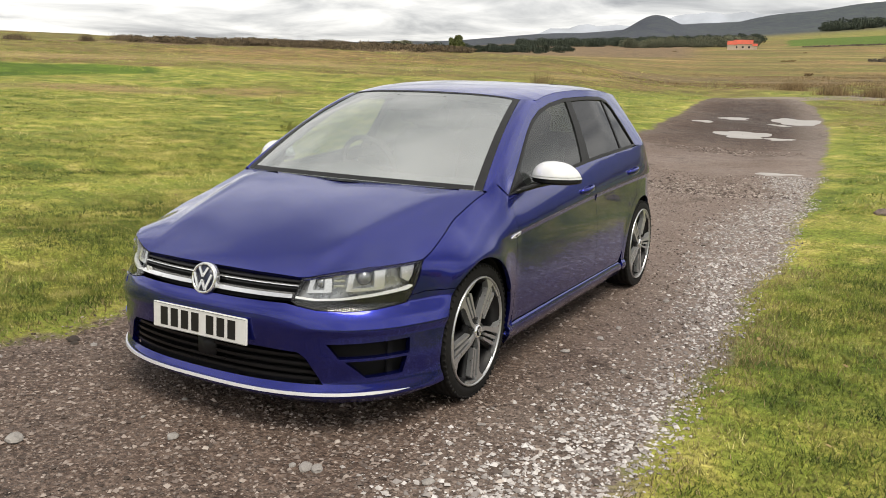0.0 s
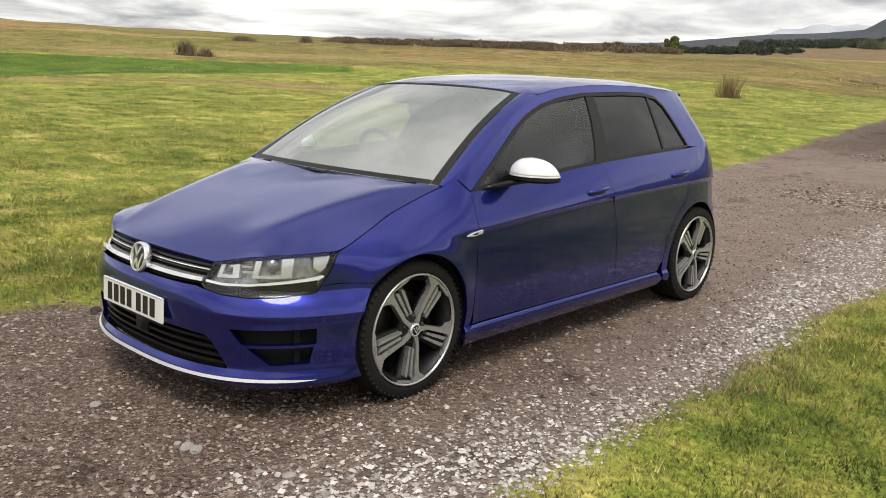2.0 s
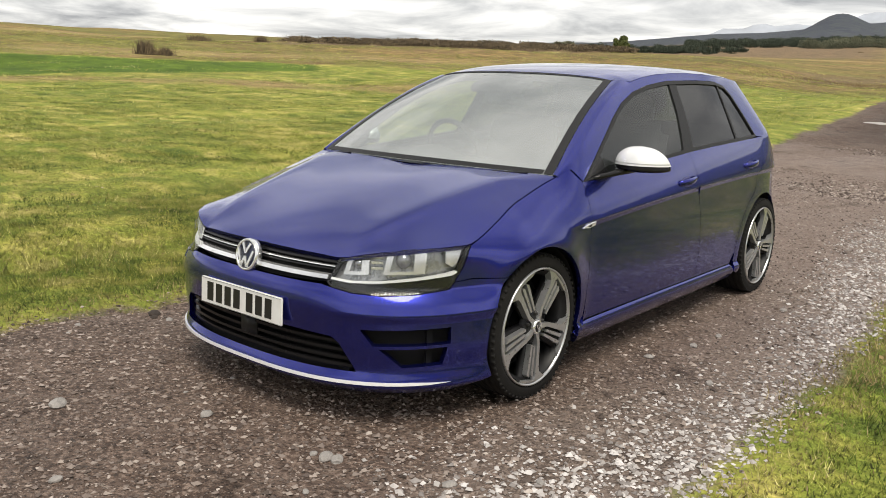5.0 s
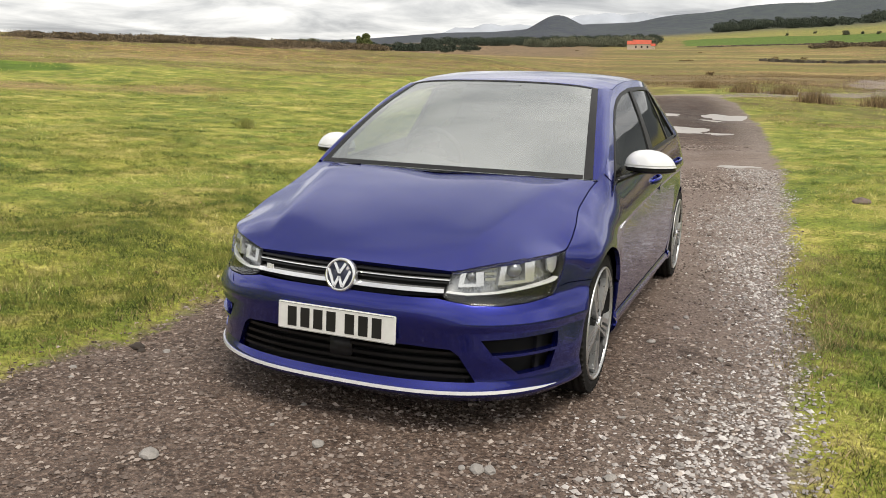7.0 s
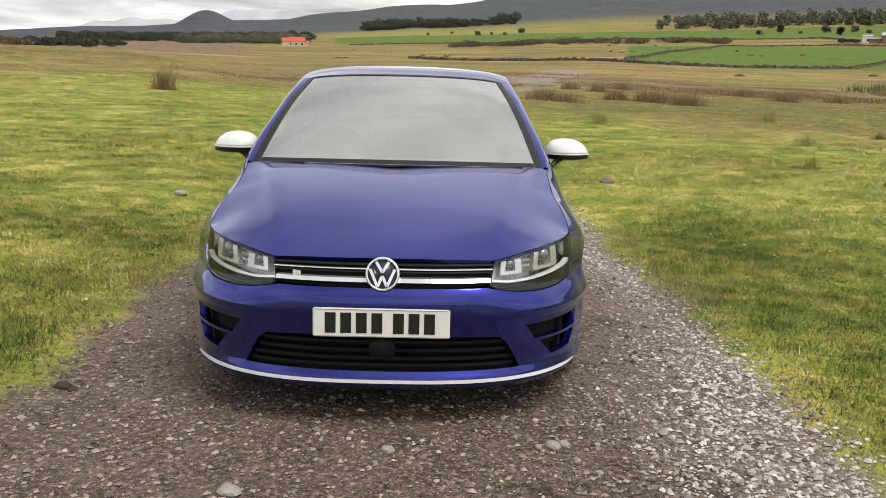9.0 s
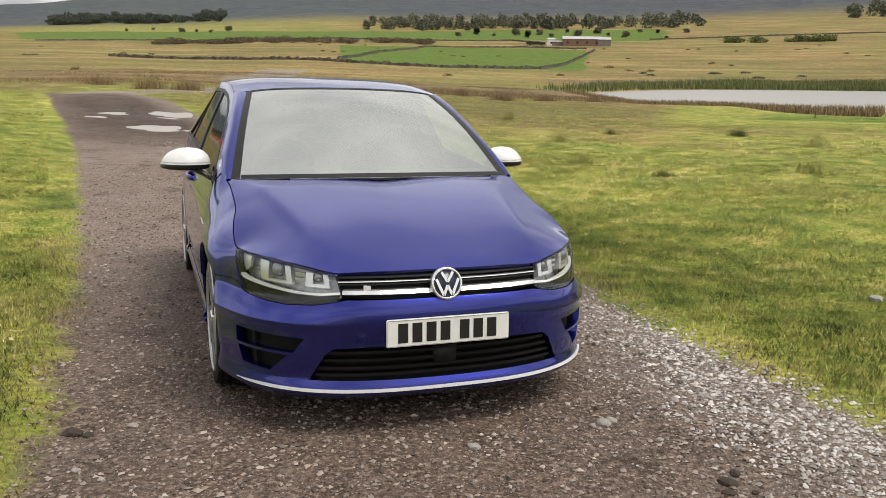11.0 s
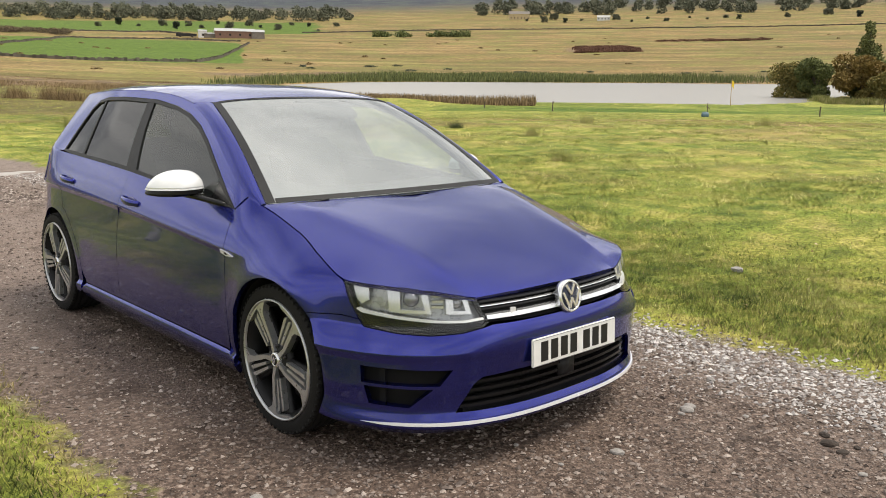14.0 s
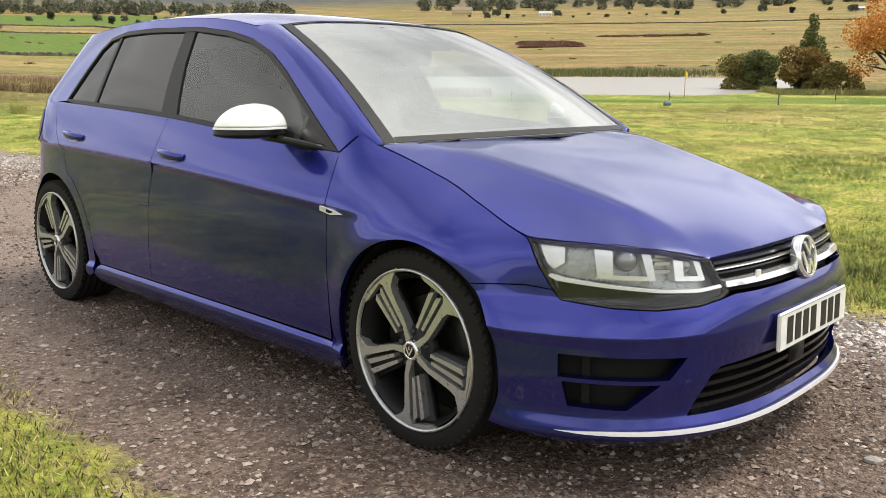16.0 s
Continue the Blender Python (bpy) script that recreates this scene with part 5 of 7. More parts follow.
_CX, _CY = np.concatenate([_fx, np.full(600, HALF), _rx]), np.concatenate([_fy, _sy, _ry])
_S = np.concatenate([[0], np.cumsum(np.hypot(np.diff(_CX), np.diff(_CY)))])
S_ALL = np.linspace(0, _S[-1], 1600)
CX, CY = np.interp(S_ALL, _S, _CX), np.interp(S_ALL, _S, _CY)
_k = np.ones(15) / 15
_tx, _ty = np.convolve(np.pad(np.gradient(CX), 7, "edge"), _k, "valid"), np.convolve(np.pad(np.gradient(CY), 7, "edge"), _k, "valid")
_l = np.hypot(_tx, _ty)
NX, NY = _ty / _l, -_tx / _l

ARCH_F, ARCH_R = (-0.035, 0.322, 0.340), (2.625, 0.322, 0.350)
SHOULDER = [(-0.2, 0.690), (0.385, 0.724), (1.06, 0.765), (1.58, 0.790), (2.36, 0.816), (3.0, 0.83)]
BELT = [(0.2, 0.880), (0.36, 0.893), (1.05, 0.948), (1.56, 0.988), (2.46, 1.030), (2.75, 1.045)]
RAIL = [(0.24, 0.925), (0.32, 0.965), (0.60, 1.118), (0.90, 1.282), (1.10, 1.350), (1.40, 1.394), (1.80, 1.412), (2.30, 1.404), (2.80, 1.380), (3.30, 1.335)]
FENDER_TOP = [(-0.52, 0.668), (-0.40, 0.706), (-0.25, 0.770), (-0.06, 0.838), (0.10, 0.888), (0.24, 0.930), (0.32, 0.965)]
FRONT_MID = [(0.10, 0.11), (0.15, 0.040), (0.175, 0.002), (0.20, 0.004), (0.235, 0.024), (0.36, 0.014), (0.47, 0.0), (0.50, 0.003), (0.53, 0.011), (0.56, 0.029), (0.60, 0.060), (0.65, 0.090), (0.72, 0.17)]
FRONT_SIDE = [(0.10, 0.09), (0.15, 0.030), (0.175, 0.004), (0.20, 0.008), (0.24, 0.016), (0.33, 0.006), (0.425, 0.004), (0.455, -0.005), (0.475, 0.002), (0.50, 0.013), (0.525, 0.028), (0.545, 0.041), (0.60, 0.046), (0.66, 0.054), (0.71, 0.072), (0.78, 0.13)]
SIDE_LOW = [(0.12, 0.09), (0.17, 0.050), (0.20, 0.030), (0.232, 0.020), (0.246, 0.024), (0.262, 0.038), (0.32, 0.033), (0.45, 0.025), (0.60, 0.022), (0.70, 0.026), (0.80, 0.030), (1.0, 0.04)]
REAR_IN = [(0.12, 0.10), (0.20, 0.03), (0.30, 0.0), (0.55, 0.0), (0.62, 0.03), (0.80, 0.06), (0.95, 0.09), (1.05, 0.15), (1.38, 0.36)]


def inset(s, z):
    """How far the body lies inside the widest outline."""
    a = np.abs(s)
    x, y = np.interp(a, S_ALL, CX), np.interp(a, S_ALL, CY)
    mid = 1 - smooth(0.30, 0.72, x)
    front = mid * curve(z, FRONT_MID) + (1 - mid) * curve(z, FRONT_SIDE)
    zs, zb = curve(y, SHOULDER), curve(y, BELT)
    low = curve(z, SIDE_LOW) - 0.009 * np.exp(-((z - zs) / 0.012) ** 2)
    up = 0.015 + (0.062) * np.clip((z - zs) / (zb - zs), 0, 1) ** 1.15 + np.where(z > zb, 0.42 * (z - zb) + 0.12 * (z - zb) ** 2, 0)
    up = up + 0.11 * smooth(1.9, 3.0, y) * np.clip((z - zb) / 0.35, 0, 1)
    side = np.where(z < zs, low, up)
    # front wing: rolls over to the bonnet
    zt = curve(y, FENDER_TOP)
    t = np.clip((z - 0.60) / np.maximum(zt - 0.60, 0.05), 0, 1.6)
    wing = np.where(z < 0.60, 0.006 + 0.0 * z, 0.006 + (0.052 + 0.085 * smooth(-0.40, -0.05, y)) * t ** 2.4)
    wing = np.where(z < 0.45, curve(z, SIDE_LOW) * 0.6 + 0.4 * wing, wing)
    side = side + (wing - side) * (1 - smooth(0.12, 0.46, y)) * (z > 0) * smooth(0.25, 0.45, z) * np.where(y < 0.46, 1, 0)
    rear = curve(z, REAR_IN)
    wf, wr = 1 - smooth(-0.46, -0.12, y), smooth(2.75, 3.2, y)
    d = side * (1 - wf) + front * wf
    d = d * (1 - wr) + np.maximum(rear, side * 0.6 * (z < 1)) * wr
    for ay, az_, ar in (ARCH_F, ARCH_R):
        q = np.hypot(y - ay, z - az_) - ar
        d -= (0.014 if ay < 1 else 0.007) * np.exp(-((q + 0.005) / 0.075) ** 2) * (z > 0.15) * (np.abs(y - ay) < 0.6)
    return d


def body(s, z, deep=0.0):
    s, z = np.asarray(s, float), np.asarray(z, float)
    a = np.abs(s)
    d = inset(s, z) + deep
    x, y = np.interp(a, S_ALL, CX) - np.interp(a, S_ALL, NX) * d, np.interp(a, S_ALL, CY) - np.interp(a, S_ALL, NY) * d
    return np.stack([np.where(s < 0, -x, x), y, z + 0 * x], -1)


def at_x(x, z):
    """The way round the outline at which the front reaches a half width, at a height."""
    ss = np.linspace(0, 1.45, 800)
    p = body(ss, np.full(800, float(z)))
    return float(np.interp(x, np.maximum.accumulate(p[:, 0]), ss))


def at_y(y, z):
    ss = np.linspace(0.35, S_ALL[-1] - 0.1, 3000)
    p = body(ss, np.full(3000, float(z)))
    return float(np.interp(y, np.maximum.accumulate(p[:, 1]), ss))


def slope_normals(fn, u, v, h=0.004):
    du = fn(u + h, v) - fn(u - h, v)
    dv = fn(u, v + h) - fn(u, v - h)
    n = np.cross(du, dv)
    return n / np.maximum(np.linalg.norm(n, axis=1, keepdims=True), 1e-9)


def dense(poly, step):
    out = []
    for (a, b), (c, d) in zip(poly, poly[1:] + poly[:1]):
        k = max(1, int(math.ceil(math.hypot(c - a, d - b) / step)))
        out += [(a + (c - a) * i / k, b + (d - b) * i / k) for i in range(k)]
    return out


def shrink(poly, g):
    p = np.array(poly)
    area = 0.5 * np.sum(p[:, 0] * np.roll(p[:, 1], -1) - np.roll(p[:, 0], -1) * p[:, 1])
    e = np.roll(p, -1, 0) - p
    e /= np.maximum(np.linalg.norm(e, axis=1, keepdims=True), 1e-9)
    n = np.stack([-e[:, 1], e[:, 0]], 1) * np.sign(area)
    b = n + np.roll(n, 1, 0)
    b /= np.maximum(np.linalg.norm(b, axis=1, keepdims=True), 0.35)
    return [tuple(q) for q in p + b * g]


def inside(px, py, poly):
    hit = np.zeros(len(px), bool)
    for (x0, y0), (x1, y1) in zip(poly, poly[1:] + poly[:1]):
        if y0 != y1:
            c = ((y0 > py) != (y1 > py)) & (px < (x1 - x0) * (py - y0) / (y1 - y0) + x0)
            hit ^= c
    return hit


def sheet(fn, poly, holes=(), step=0.022, rim=0.014, gap=0.0018, flip=False, lines=(), fd=0.004):
    """Mesh data of a panel: the region of a surface inside an outline, less holes, with a turned-in rim."""
    from mathutils.geometry import delaunay_2d_cdt
    outer = dense(shrink([tuple(map(float, q)) for q in poly], gap), step)
    rings = [outer] + [dense(shrink([tuple(map(float, q)) for q in h], -gap), step) for h in holes]
    a = np.array(outer)
    gx = np.arange(a[:, 0].min() + step / 2, a[:, 0].max(), step)
    gy = np.arange(a[:, 1].min() + step / 2, a[:, 1].max(), step)
    GX, GY = [q.ravel() for q in np.meshgrid(gx, gy)]
    if lines:
        # rows of points that follow a crease in the panel
        LX, LY = np.concatenate([np.array(l) for l in lines]).T
        far = np.array([np.min((LX - a_) ** 2 + (LY - b_) ** 2) > (0.55 * step) ** 2 for a_, b_ in zip(GX, GY)], bool)
        GX, GY = np.concatenate([GX[far], LX]), np.concatenate([GY[far], LY])
    keep = inside(GX, GY, outer)
    for h in rings[1:]:
        keep &= ~inside(GX, GY, h)
    bx = np.concatenate([np.array(r) for r in rings])
    idx = np.where(keep)[0]
    near = np.array([np.min((bx[:, 0] - GX[i]) ** 2 + (bx[:, 1] - GY[i]) ** 2) > (0.45 * step) ** 2 for i in idx], bool)
    idx = idx[near]
    pts, edges, n0 = [], [], 0
    for r in rings:
        pts += r
        edges += [(n0 + i, n0 + (i + 1) % len(r)) for i in range(len(r))]
        n0 += len(r)
    pts += list(zip(GX[idx], GY[idx]))
    vo, eo, fo, *_ = delaunay_2d_cdt([Vector(p) for p in pts], edges, [], 0, 1e-6)
    uv = np.array([tuple(p) for p in vo])
    f = np.array([t for t in fo if len(t) == 3])
    c = uv[f].mean(1)
    ok = inside(c[:, 0], c[:, 1], outer)
    for h in rings[1:]:
        ok &= ~inside(c[:, 0], c[:, 1], h)
    f = f[ok]
    co = fn(uv[:, 0], uv[:, 1])
    no = slope_normals(fn, uv[:, 0], uv[:, 1], fd)
    if flip:
        no = -no
    fn_ = np.cross(co[f[:, 1]] - co[f[:, 0]], co[f[:, 2]] - co[f[:, 0]])
    turn = np.einsum("ij,ij->i", fn_, no[f[:, 0]]) < 0
    f[turn] = f[turn][:, ::-1]
    verts, norms, tris = co, no, f
    if rim:
        cnt = {}
        for t in f:
            for i in range(3):
                e = (int(t[i]), int(t[(i + 1) % 3]))
                cnt[e] = cnt.get(e, 0) + 1
        edge = np.array([e for e in cnt if (e[1], e[0]) not in cnt])
        if len(edge):
            p0, p1, n = co[edge[:, 0]], co[edge[:, 1]], no[edge[:, 0]]
            side = np.cross(p1 - p0, n)
            side /= np.maximum(np.linalg.norm(side, axis=1, keepdims=True), 1e-9)
            base, k = len(verts), len(edge)
            verts = np.concatenate([verts, p0, p1, p1 - no[edge[:, 1]] * rim, p0 - no[edge[:, 0]] * rim])
            norms = np.concatenate([norms, side, side, side, side])
            i = base + np.arange(k)
            tris = np.concatenate([tris, np.stack([i + k, i, i + 3 * k], 1), np.stack([i + k, i + 3 * k, i + 2 * k], 1)])
    return verts, norms, tris


def sheet_mesh(name, data, material, mirror=False):
    v, n, f = [np.array(q) for q in data]
    if mirror:
        v, n, f = v * (-1, 1, 1), n * (-1, 1, 1), f[:, ::-1]
    me = bpy.data.meshes.new(name)
    me.from_pydata(v.tolist(), [], f.tolist())
    me.polygons.foreach_set("use_smooth", np.ones(len(me.polygons), bool))
    me.materials.append(material)
    me.update()
    me.normals_split_custom_set_from_vertices(n.tolist())
    return me


def both(name, data, material, parent, label=""):
    """A panel and its mirror image on the other side."""
    return [child(name, sheet_mesh(name, data, material, side < 0), parent, label) for side in (1, -1)]


def arch(c, a0, a1, n=26, grow=0.0):
    return [(c[0] + (c[2] + grow) * math.cos(radians(a0 + (a1 - a0) * i / n)), c[1] + (c[2] + grow) * math.sin(radians(a0 + (a1 - a0) * i / n))) for i in range(n + 1)]


def ys(points):
    """Side outline points (y, z) to (s, z)."""
    return [(at_y(y, z), z) for y, z in points]


def xs(points):
    return [(at_x(x, z), z) for x, z in points]


def mirrored(points):
    """A half outline from the middle out and back, closed over both sides."""
    return points + [(-a, b) for a, b in reversed(points)]


def crease_rows(y0, y1):
    """Points along the shoulder line and just above and below it."""
    yy = np.arange(y0, y1, 0.02)
    return [[(at_y(float(y), float(curve(y, SHOULDER))), float(curve(y, SHOULDER)) + dz) for y in yy] for dz in (-0.028, -0.014, -0.005, 0.0, 0.006, 0.016)]


SHOULDER_ROWS = crease_rows(0.2, 3.1)
car = tagged(new("car"), "blue metallic five-door hatchback car parked on the stony track", "car")

# outlines shared by neighbours
LAMP_TOP = xs([(0.432, 0.648), (0.50, 0.664), (0.58, 0.685), (0.66, 0.698), (0.72, 0.703)]) + ys([(-0.455, 0.704), (-0.402, 0.706)])
LAMP_OUT = ys([(-0.418, 0.690), (-0.452, 0.630), (-0.492, 0.572), (-0.515, 0.546)])
LAMP_LOW = xs([(0.70, 0.532), (0.62, 0.527), (0.52, 0.533), (0.44, 0.548), (0.415, 0.562)])
SEAM = ys([(-0.269, 0.568), (-0.42, 0.578), (-0.492, 0.572)])
front_lip_arch = [q for q in arch(ARCH_F, 133.5, 205, 16)]

# front bumper
grille_low = mirrored([(0.0, 0.366)] + xs([(0.30, 0.366), (0.455, 0.358), (0.485, 0.335), (0.545, 0.228)]) + [(0.0, 0.226)])
intake_up = ys([(-0.535, 0.405), (-0.535, 0.342)]) + xs([(0.605, 0.338), (0.565, 0.398)])
intake_low = ys([(-0.545, 0.328), (-0.555, 0.258)]) + xs([(0.685, 0.252), (0.625, 0.324)])
holes = [grille_low, intake_up, intake_low, [(-a, b) for a, b in intake_up], [(-a, b) for a, b in intake_low]]
bump_half = [(0.0, 0.556)] + xs([(0.20, 0.556), (0.40, 0.556)]) + LAMP_LOW[::-1][1:] + LAMP_OUT[::-1][:2] + SEAM[1::-1] + [(at_y(y, z), z) for y, z in front_lip_arch[1:]] + ys([(-0.42, 0.165), (-0.50, 0.142)]) + xs([(0.5, 0.140)]) + [(0.0, 0.140)]
bumper = child("front_bumper", sheet_mesh("front_bumper", sheet(body, mirrored(bump_half), holes, rim=0.03, step=0.015, fd=0.003), PAINT), car)

# chrome strip along the bottom lip
strip_half = [(0.0, 0.196)] + xs([(0.4, 0.196), (0.6, 0.196), (0.72, 0.196)]) + ys([(-0.60, 0.193), (-0.53, 0.189), (-0.60, 0.185)]) + xs([(0.72, 0.184), (0.6, 0.183), (0.4, 0.183)]) + [(0.0, 0.183)]
child("lip_strip", sheet_mesh("lip_strip", sheet(lambda s, z: body(s, z, -0.006), mirrored(strip_half), step=0.012, rim=0.01, gap=0), SATIN_WHITE), bumper, "bright silver strip along the lip")


def bar_along(name, s0, s1, z0, z1, out, thick, material, parent, label="", n=40):
    """A blade that follows the body's outline, between two heights, standing out by so much."""
    bm = bmesh.new()
    ss = np.linspace(s0, s1, n)
    rows = []
    for deep, zz in ((-out, z0), (-out, z1), (thick - out, z1), (thick - out, z0)):
        rows.append([bm.verts.new(p) for p in body(ss, np.full(n, zz), deep)])
    for i in range(n - 1):
        for k in range(4):
            bm.faces.new((rows[k][i], rows[k][i + 1], rows[(k + 1) % 4][i + 1], rows[(k + 1) % 4][i]))
    for i in (0, n - 1):
        bm.faces.new([rows[k][i] for k in range(4)])
    return part(name, bm, material, parent, label, False)


# lower grille with its slats, and the side intakes
low_back = child("lower_grille", sheet_mesh("lower_grille", sheet(lambda s, z: body(s, z, 0.075), [(a * 1.0, b) for a, b in shrink(grille_low, -0.012)], rim=0, gap=0), BLACK_VOID), bumper, "black lower grille")
for zz, half in ((0.338, 0.475), (0.305, 0.495), (0.272, 0.515), (0.243, 0.525)):
    w = at_x(half, zz)
    bar_along("slat", -w, w, zz - 0.006, zz + 0.006, -0.018, 0.03, BLACK_GLOSS, low_back)
bm = bmesh.new()
bmesh.ops.create_cube(bm, size=1, matrix=Matrix.Translation((0.0, -0.864, 0.318)) @ Matrix.Diagonal((0.10, 0.02, 0.08, 1)))
bmesh.ops.bevel(bm, geom=bm.edges[:], offset=0.006, segments=2, affect="EDGES")
part("radar_panel", bm, BLACK_TRIM, low_back, "square gloss black radar cover")
for side in (1, -1):
    back = child("side_intake", sheet_mesh("side_intake", sheet(lambda s, z: body(s, z, 0.055), ys([(-0.51, 0.415), (-0.53, 0.248)]) + xs([(0.66, 0.242), (0.545, 0.408)]), rim=0, gap=0), BLACK_VOID, side < 0), bumper, "black side air intake")
    post = at_y(-0.60, 0.33)
    bar_along("intake_post", side * (post - 0.012), side * (post + 0.012), 0.255, 0.405, -0.030, 0.02, BLACK_VOID, back, n=4)
    wash = xs([(0.57, 0.497), (0.655, 0.497)]) + xs([(0.665, 0.515), (0.59, 0.522)])
    child("washer_cover", sheet_mesh("washer_cover", sheet(lambda s, z: body(s, z, -0.0025), wash, step=0.012, rim=0.004, gap=0), PAINT, side < 0), bumper)

# upper grille
gr_half = [(0.0, 0.646)] + xs([(0.25, 0.645), (0.428, 0.644), (0.412, 0.566), (0.2, 0.560)]) + [(0.0, 0.560)]
grille = child("grille", sheet_mesh("grille", sheet(lambda s, z: body(s, z, 0.030), mirrored(gr_half), rim=0, gap=-0.01), BLACK_VOID), car, "black upper grille with a chrome strip")
w = at_x(0.415, 0.58)
bar_along("chrome_strip", -w, w, 0.574, 0.588, 0.004, 0.03, CHROME, grille, "thick chrome strip")
bar_along("slat", -at_x(0.424, 0.611), at_x(0.424, 0.611), 0.606, 0.611, -0.004, 0.025, BLACK_GLOSS, grille)
bar_along("slat", -at_x(0.426, 0.625), at_x(0.426, 0.625), 0.617, 0.6205, 0.000, 0.02, CHROME, grille)
bar_along("slat", -at_x(0.426, 0.635), at_x(0.426, 0.635), 0.631, 0.638, -0.004, 0.025, BLACK_GLOSS, grille)
# small emblem on the grille: a slanted silver shape
for i in range(2):
    bm = bmesh.new()
    bmesh.ops.create_cube(bm, size=1, matrix=Matrix.Translation((-0.335 + i * 0.015, -0.868 + i * 0.002, 0.606)) @ Matrix.Shear("XY", 4, (0.0, 0.0)) @ Matrix.Rotation(radians(-9), 4, "Z") @ Matrix.Diagonal((0.014, 0.004, 0.022 - 0.006 * i, 1)))
    part("emblem", bm, SATIN_WHITE, grille, "small silver emblem", False)

# round badge on the nose
def ring_part(name, centre, r0, r1, depth, material, parent, tilt=0.0, label=""):
    bm = bmesh.new()
    m = Matrix.Translation(centre) @ Matrix.Rotation(radians(90 + tilt), 4, "X")
    prof = [(r0, 0), (r0 + (r1 - r0) * 0.2, depth), (r1 - (r1 - r0) * 0.2, depth), (r1, 0), (r1, -0.02), (r0, -0.02)]
    rows = [[bm.verts.new(m @ Vector((r * math.cos(2 * math.pi * i / 48), r * math.sin(2 * math.pi * i / 48), d))) for i in range(48)] for r, d in prof]
    for k in range(6):
        for i in range(48):
            bm.faces.new((rows[k][i], rows[k][(i + 1) % 48], rows[(k + 1) % 6][(i + 1) % 48], rows[(k + 1) % 6][i]))
    return part(name, bm, material, parent, label)


BADGE = (0.0, -0.872, 0.608)
badge = ring_part("badge", BADGE, 0.054, 0.066, 0.010, CHROME, car, -12, "round chrome badge")
bm = bmesh.new()
bmesh.ops.create_cone(bm, segments=40, radius1=0.0545, radius2=0.0545, depth=0.012, cap_ends=True, matrix=Matrix.Translation(BADGE) @ Matrix.Rotation(radians(78), 4, "X"))
part("badge_disc", bm, simple("badge_blue", (0.02, 0.025, 0.05), 0.2), badge, "dark disc")


def flat_bar(a, b, width, plane, thick=0.006):
    """A flat bar from a to b in the x-z plane, carried to its place by the matrix."""
    bm = bmesh.new()
    a, b = Vector((a[0], a[1])), Vector((b[0], b[1]))
    d = (b - a).normalized()
    n = Vector((-d.y, d.x)) * width / 2
    for dep in (0, -thick):
        for p in (a - n, b - n, b + n, a + n):
            bm.verts.new(plane @ Vector((p.x, dep, p.y)))
    bm.verts.ensure_lookup_table()
    v = bm.verts
    for q in ((0, 1, 2, 3), (7, 6, 5, 4), (0, 4, 5, 1), (1, 5, 6, 2), (2, 6, 7, 3), (3, 7, 4, 0)):
        bm.faces.new([v[i] for i in q])
    return bm


plane = Matrix.Translation((0, -0.880, 0.608)) @ Matrix.Rotation(radians(-12), 4, "X")
for a, b in (((-0.024, 0.047), (0.0, 0.008)), ((0.024, 0.047), (0.0, 0.008)), ((-0.047, 0.020), (-0.018, -0.046)), ((0.047, 0.020), (0.018, -0.046)), ((-0.018, -0.046), (0.0, -0.006)), ((0.018, -0.046), (0.0, -0.006))):
    part("badge_bar", flat_bar(a, b, 0.011, plane), CHROME, badge, shade=False)

# number plate: white plate, its writing as plain black bars
bm = bmesh.new()
bmesh.ops.create_cube(bm, size=1, matrix=Matrix.Translation((0, -0.910, 0.426)) @ Matrix.Rotation(radians(-2), 4, "X") @ Matrix.Diagonal((0.522, 0.012, 0.112, 1)))
bmesh.ops.bevel(bm, geom=bm.edges[:], offset=0.004, segments=2, affect="EDGES")
plate = part("number_plate", bm, PLATE_WHITE, car, "white number plate with black bars", False)
pm = Matrix.Translation((0, -0.9165, 0.426)) @ Matrix.Rotation(radians(-2), 4, "X")
xpos = -0.194
for i in range(7):
    part("plate_bar", flat_bar((xpos, -0.0395), (xpos, 0.0395), 0.041, pm, 0.0012), PLATE_BLACK, plate, shade=False)
    xpos += 0.059 if i != 3 else 0.082
for rect in (((-0.256, 0.052), (0.256, 0.052)), ((-0.256, -0.052), (0.256, -0.052))):
    part("plate_edge", flat_bar(*rect, 0.002, pm, 0.0010), simple("plate_line", (0.25, 0.25, 0.25)), plate, shade=False)

# bonnet
edge_s = [(0.0, 0.655)] + xs([(0.15, 0.655), (0.30, 0.653), (0.40, 0.651)]) + LAMP_TOP
edge_s += ys([(y, float(curve(y, FENDER_TOP))) for y in (-0.33, -0.25, -0.16, -0.06, 0.03, 0.10, 0.17, 0.24)])
EDGE = body(np.array([a for a, _ in edge_s]), np.array([b for _, b in edge_s]))
HOOD_MID = [(-0.84, 0.658), (-0.80, 0.682), (-0.70, 0.722), (-0.50, 0.783), (-0.25, 0.848), (0.0, 0.905), (0.14, 0.933), (0.35, 0.972)]


def hood_raw(x, y):
    ax = np.abs(x)
    crease = 0.42 + 0.20 * np.clip((y + 0.78) / 0.98, 0, 1.2)
    sm = np.sqrt((ax - crease) ** 2 + 0.03 ** 2) * 0.5 + (ax - crease) * 0.5
    fade = smooth(-0.85, -0.62, y) * (1 - 0.75 * smooth(-0.1, 0.25, y))
    return curve(y, HOOD_MID) - 0.055 * (ax / 0.75) ** 2 - sm * 0.20 * fade


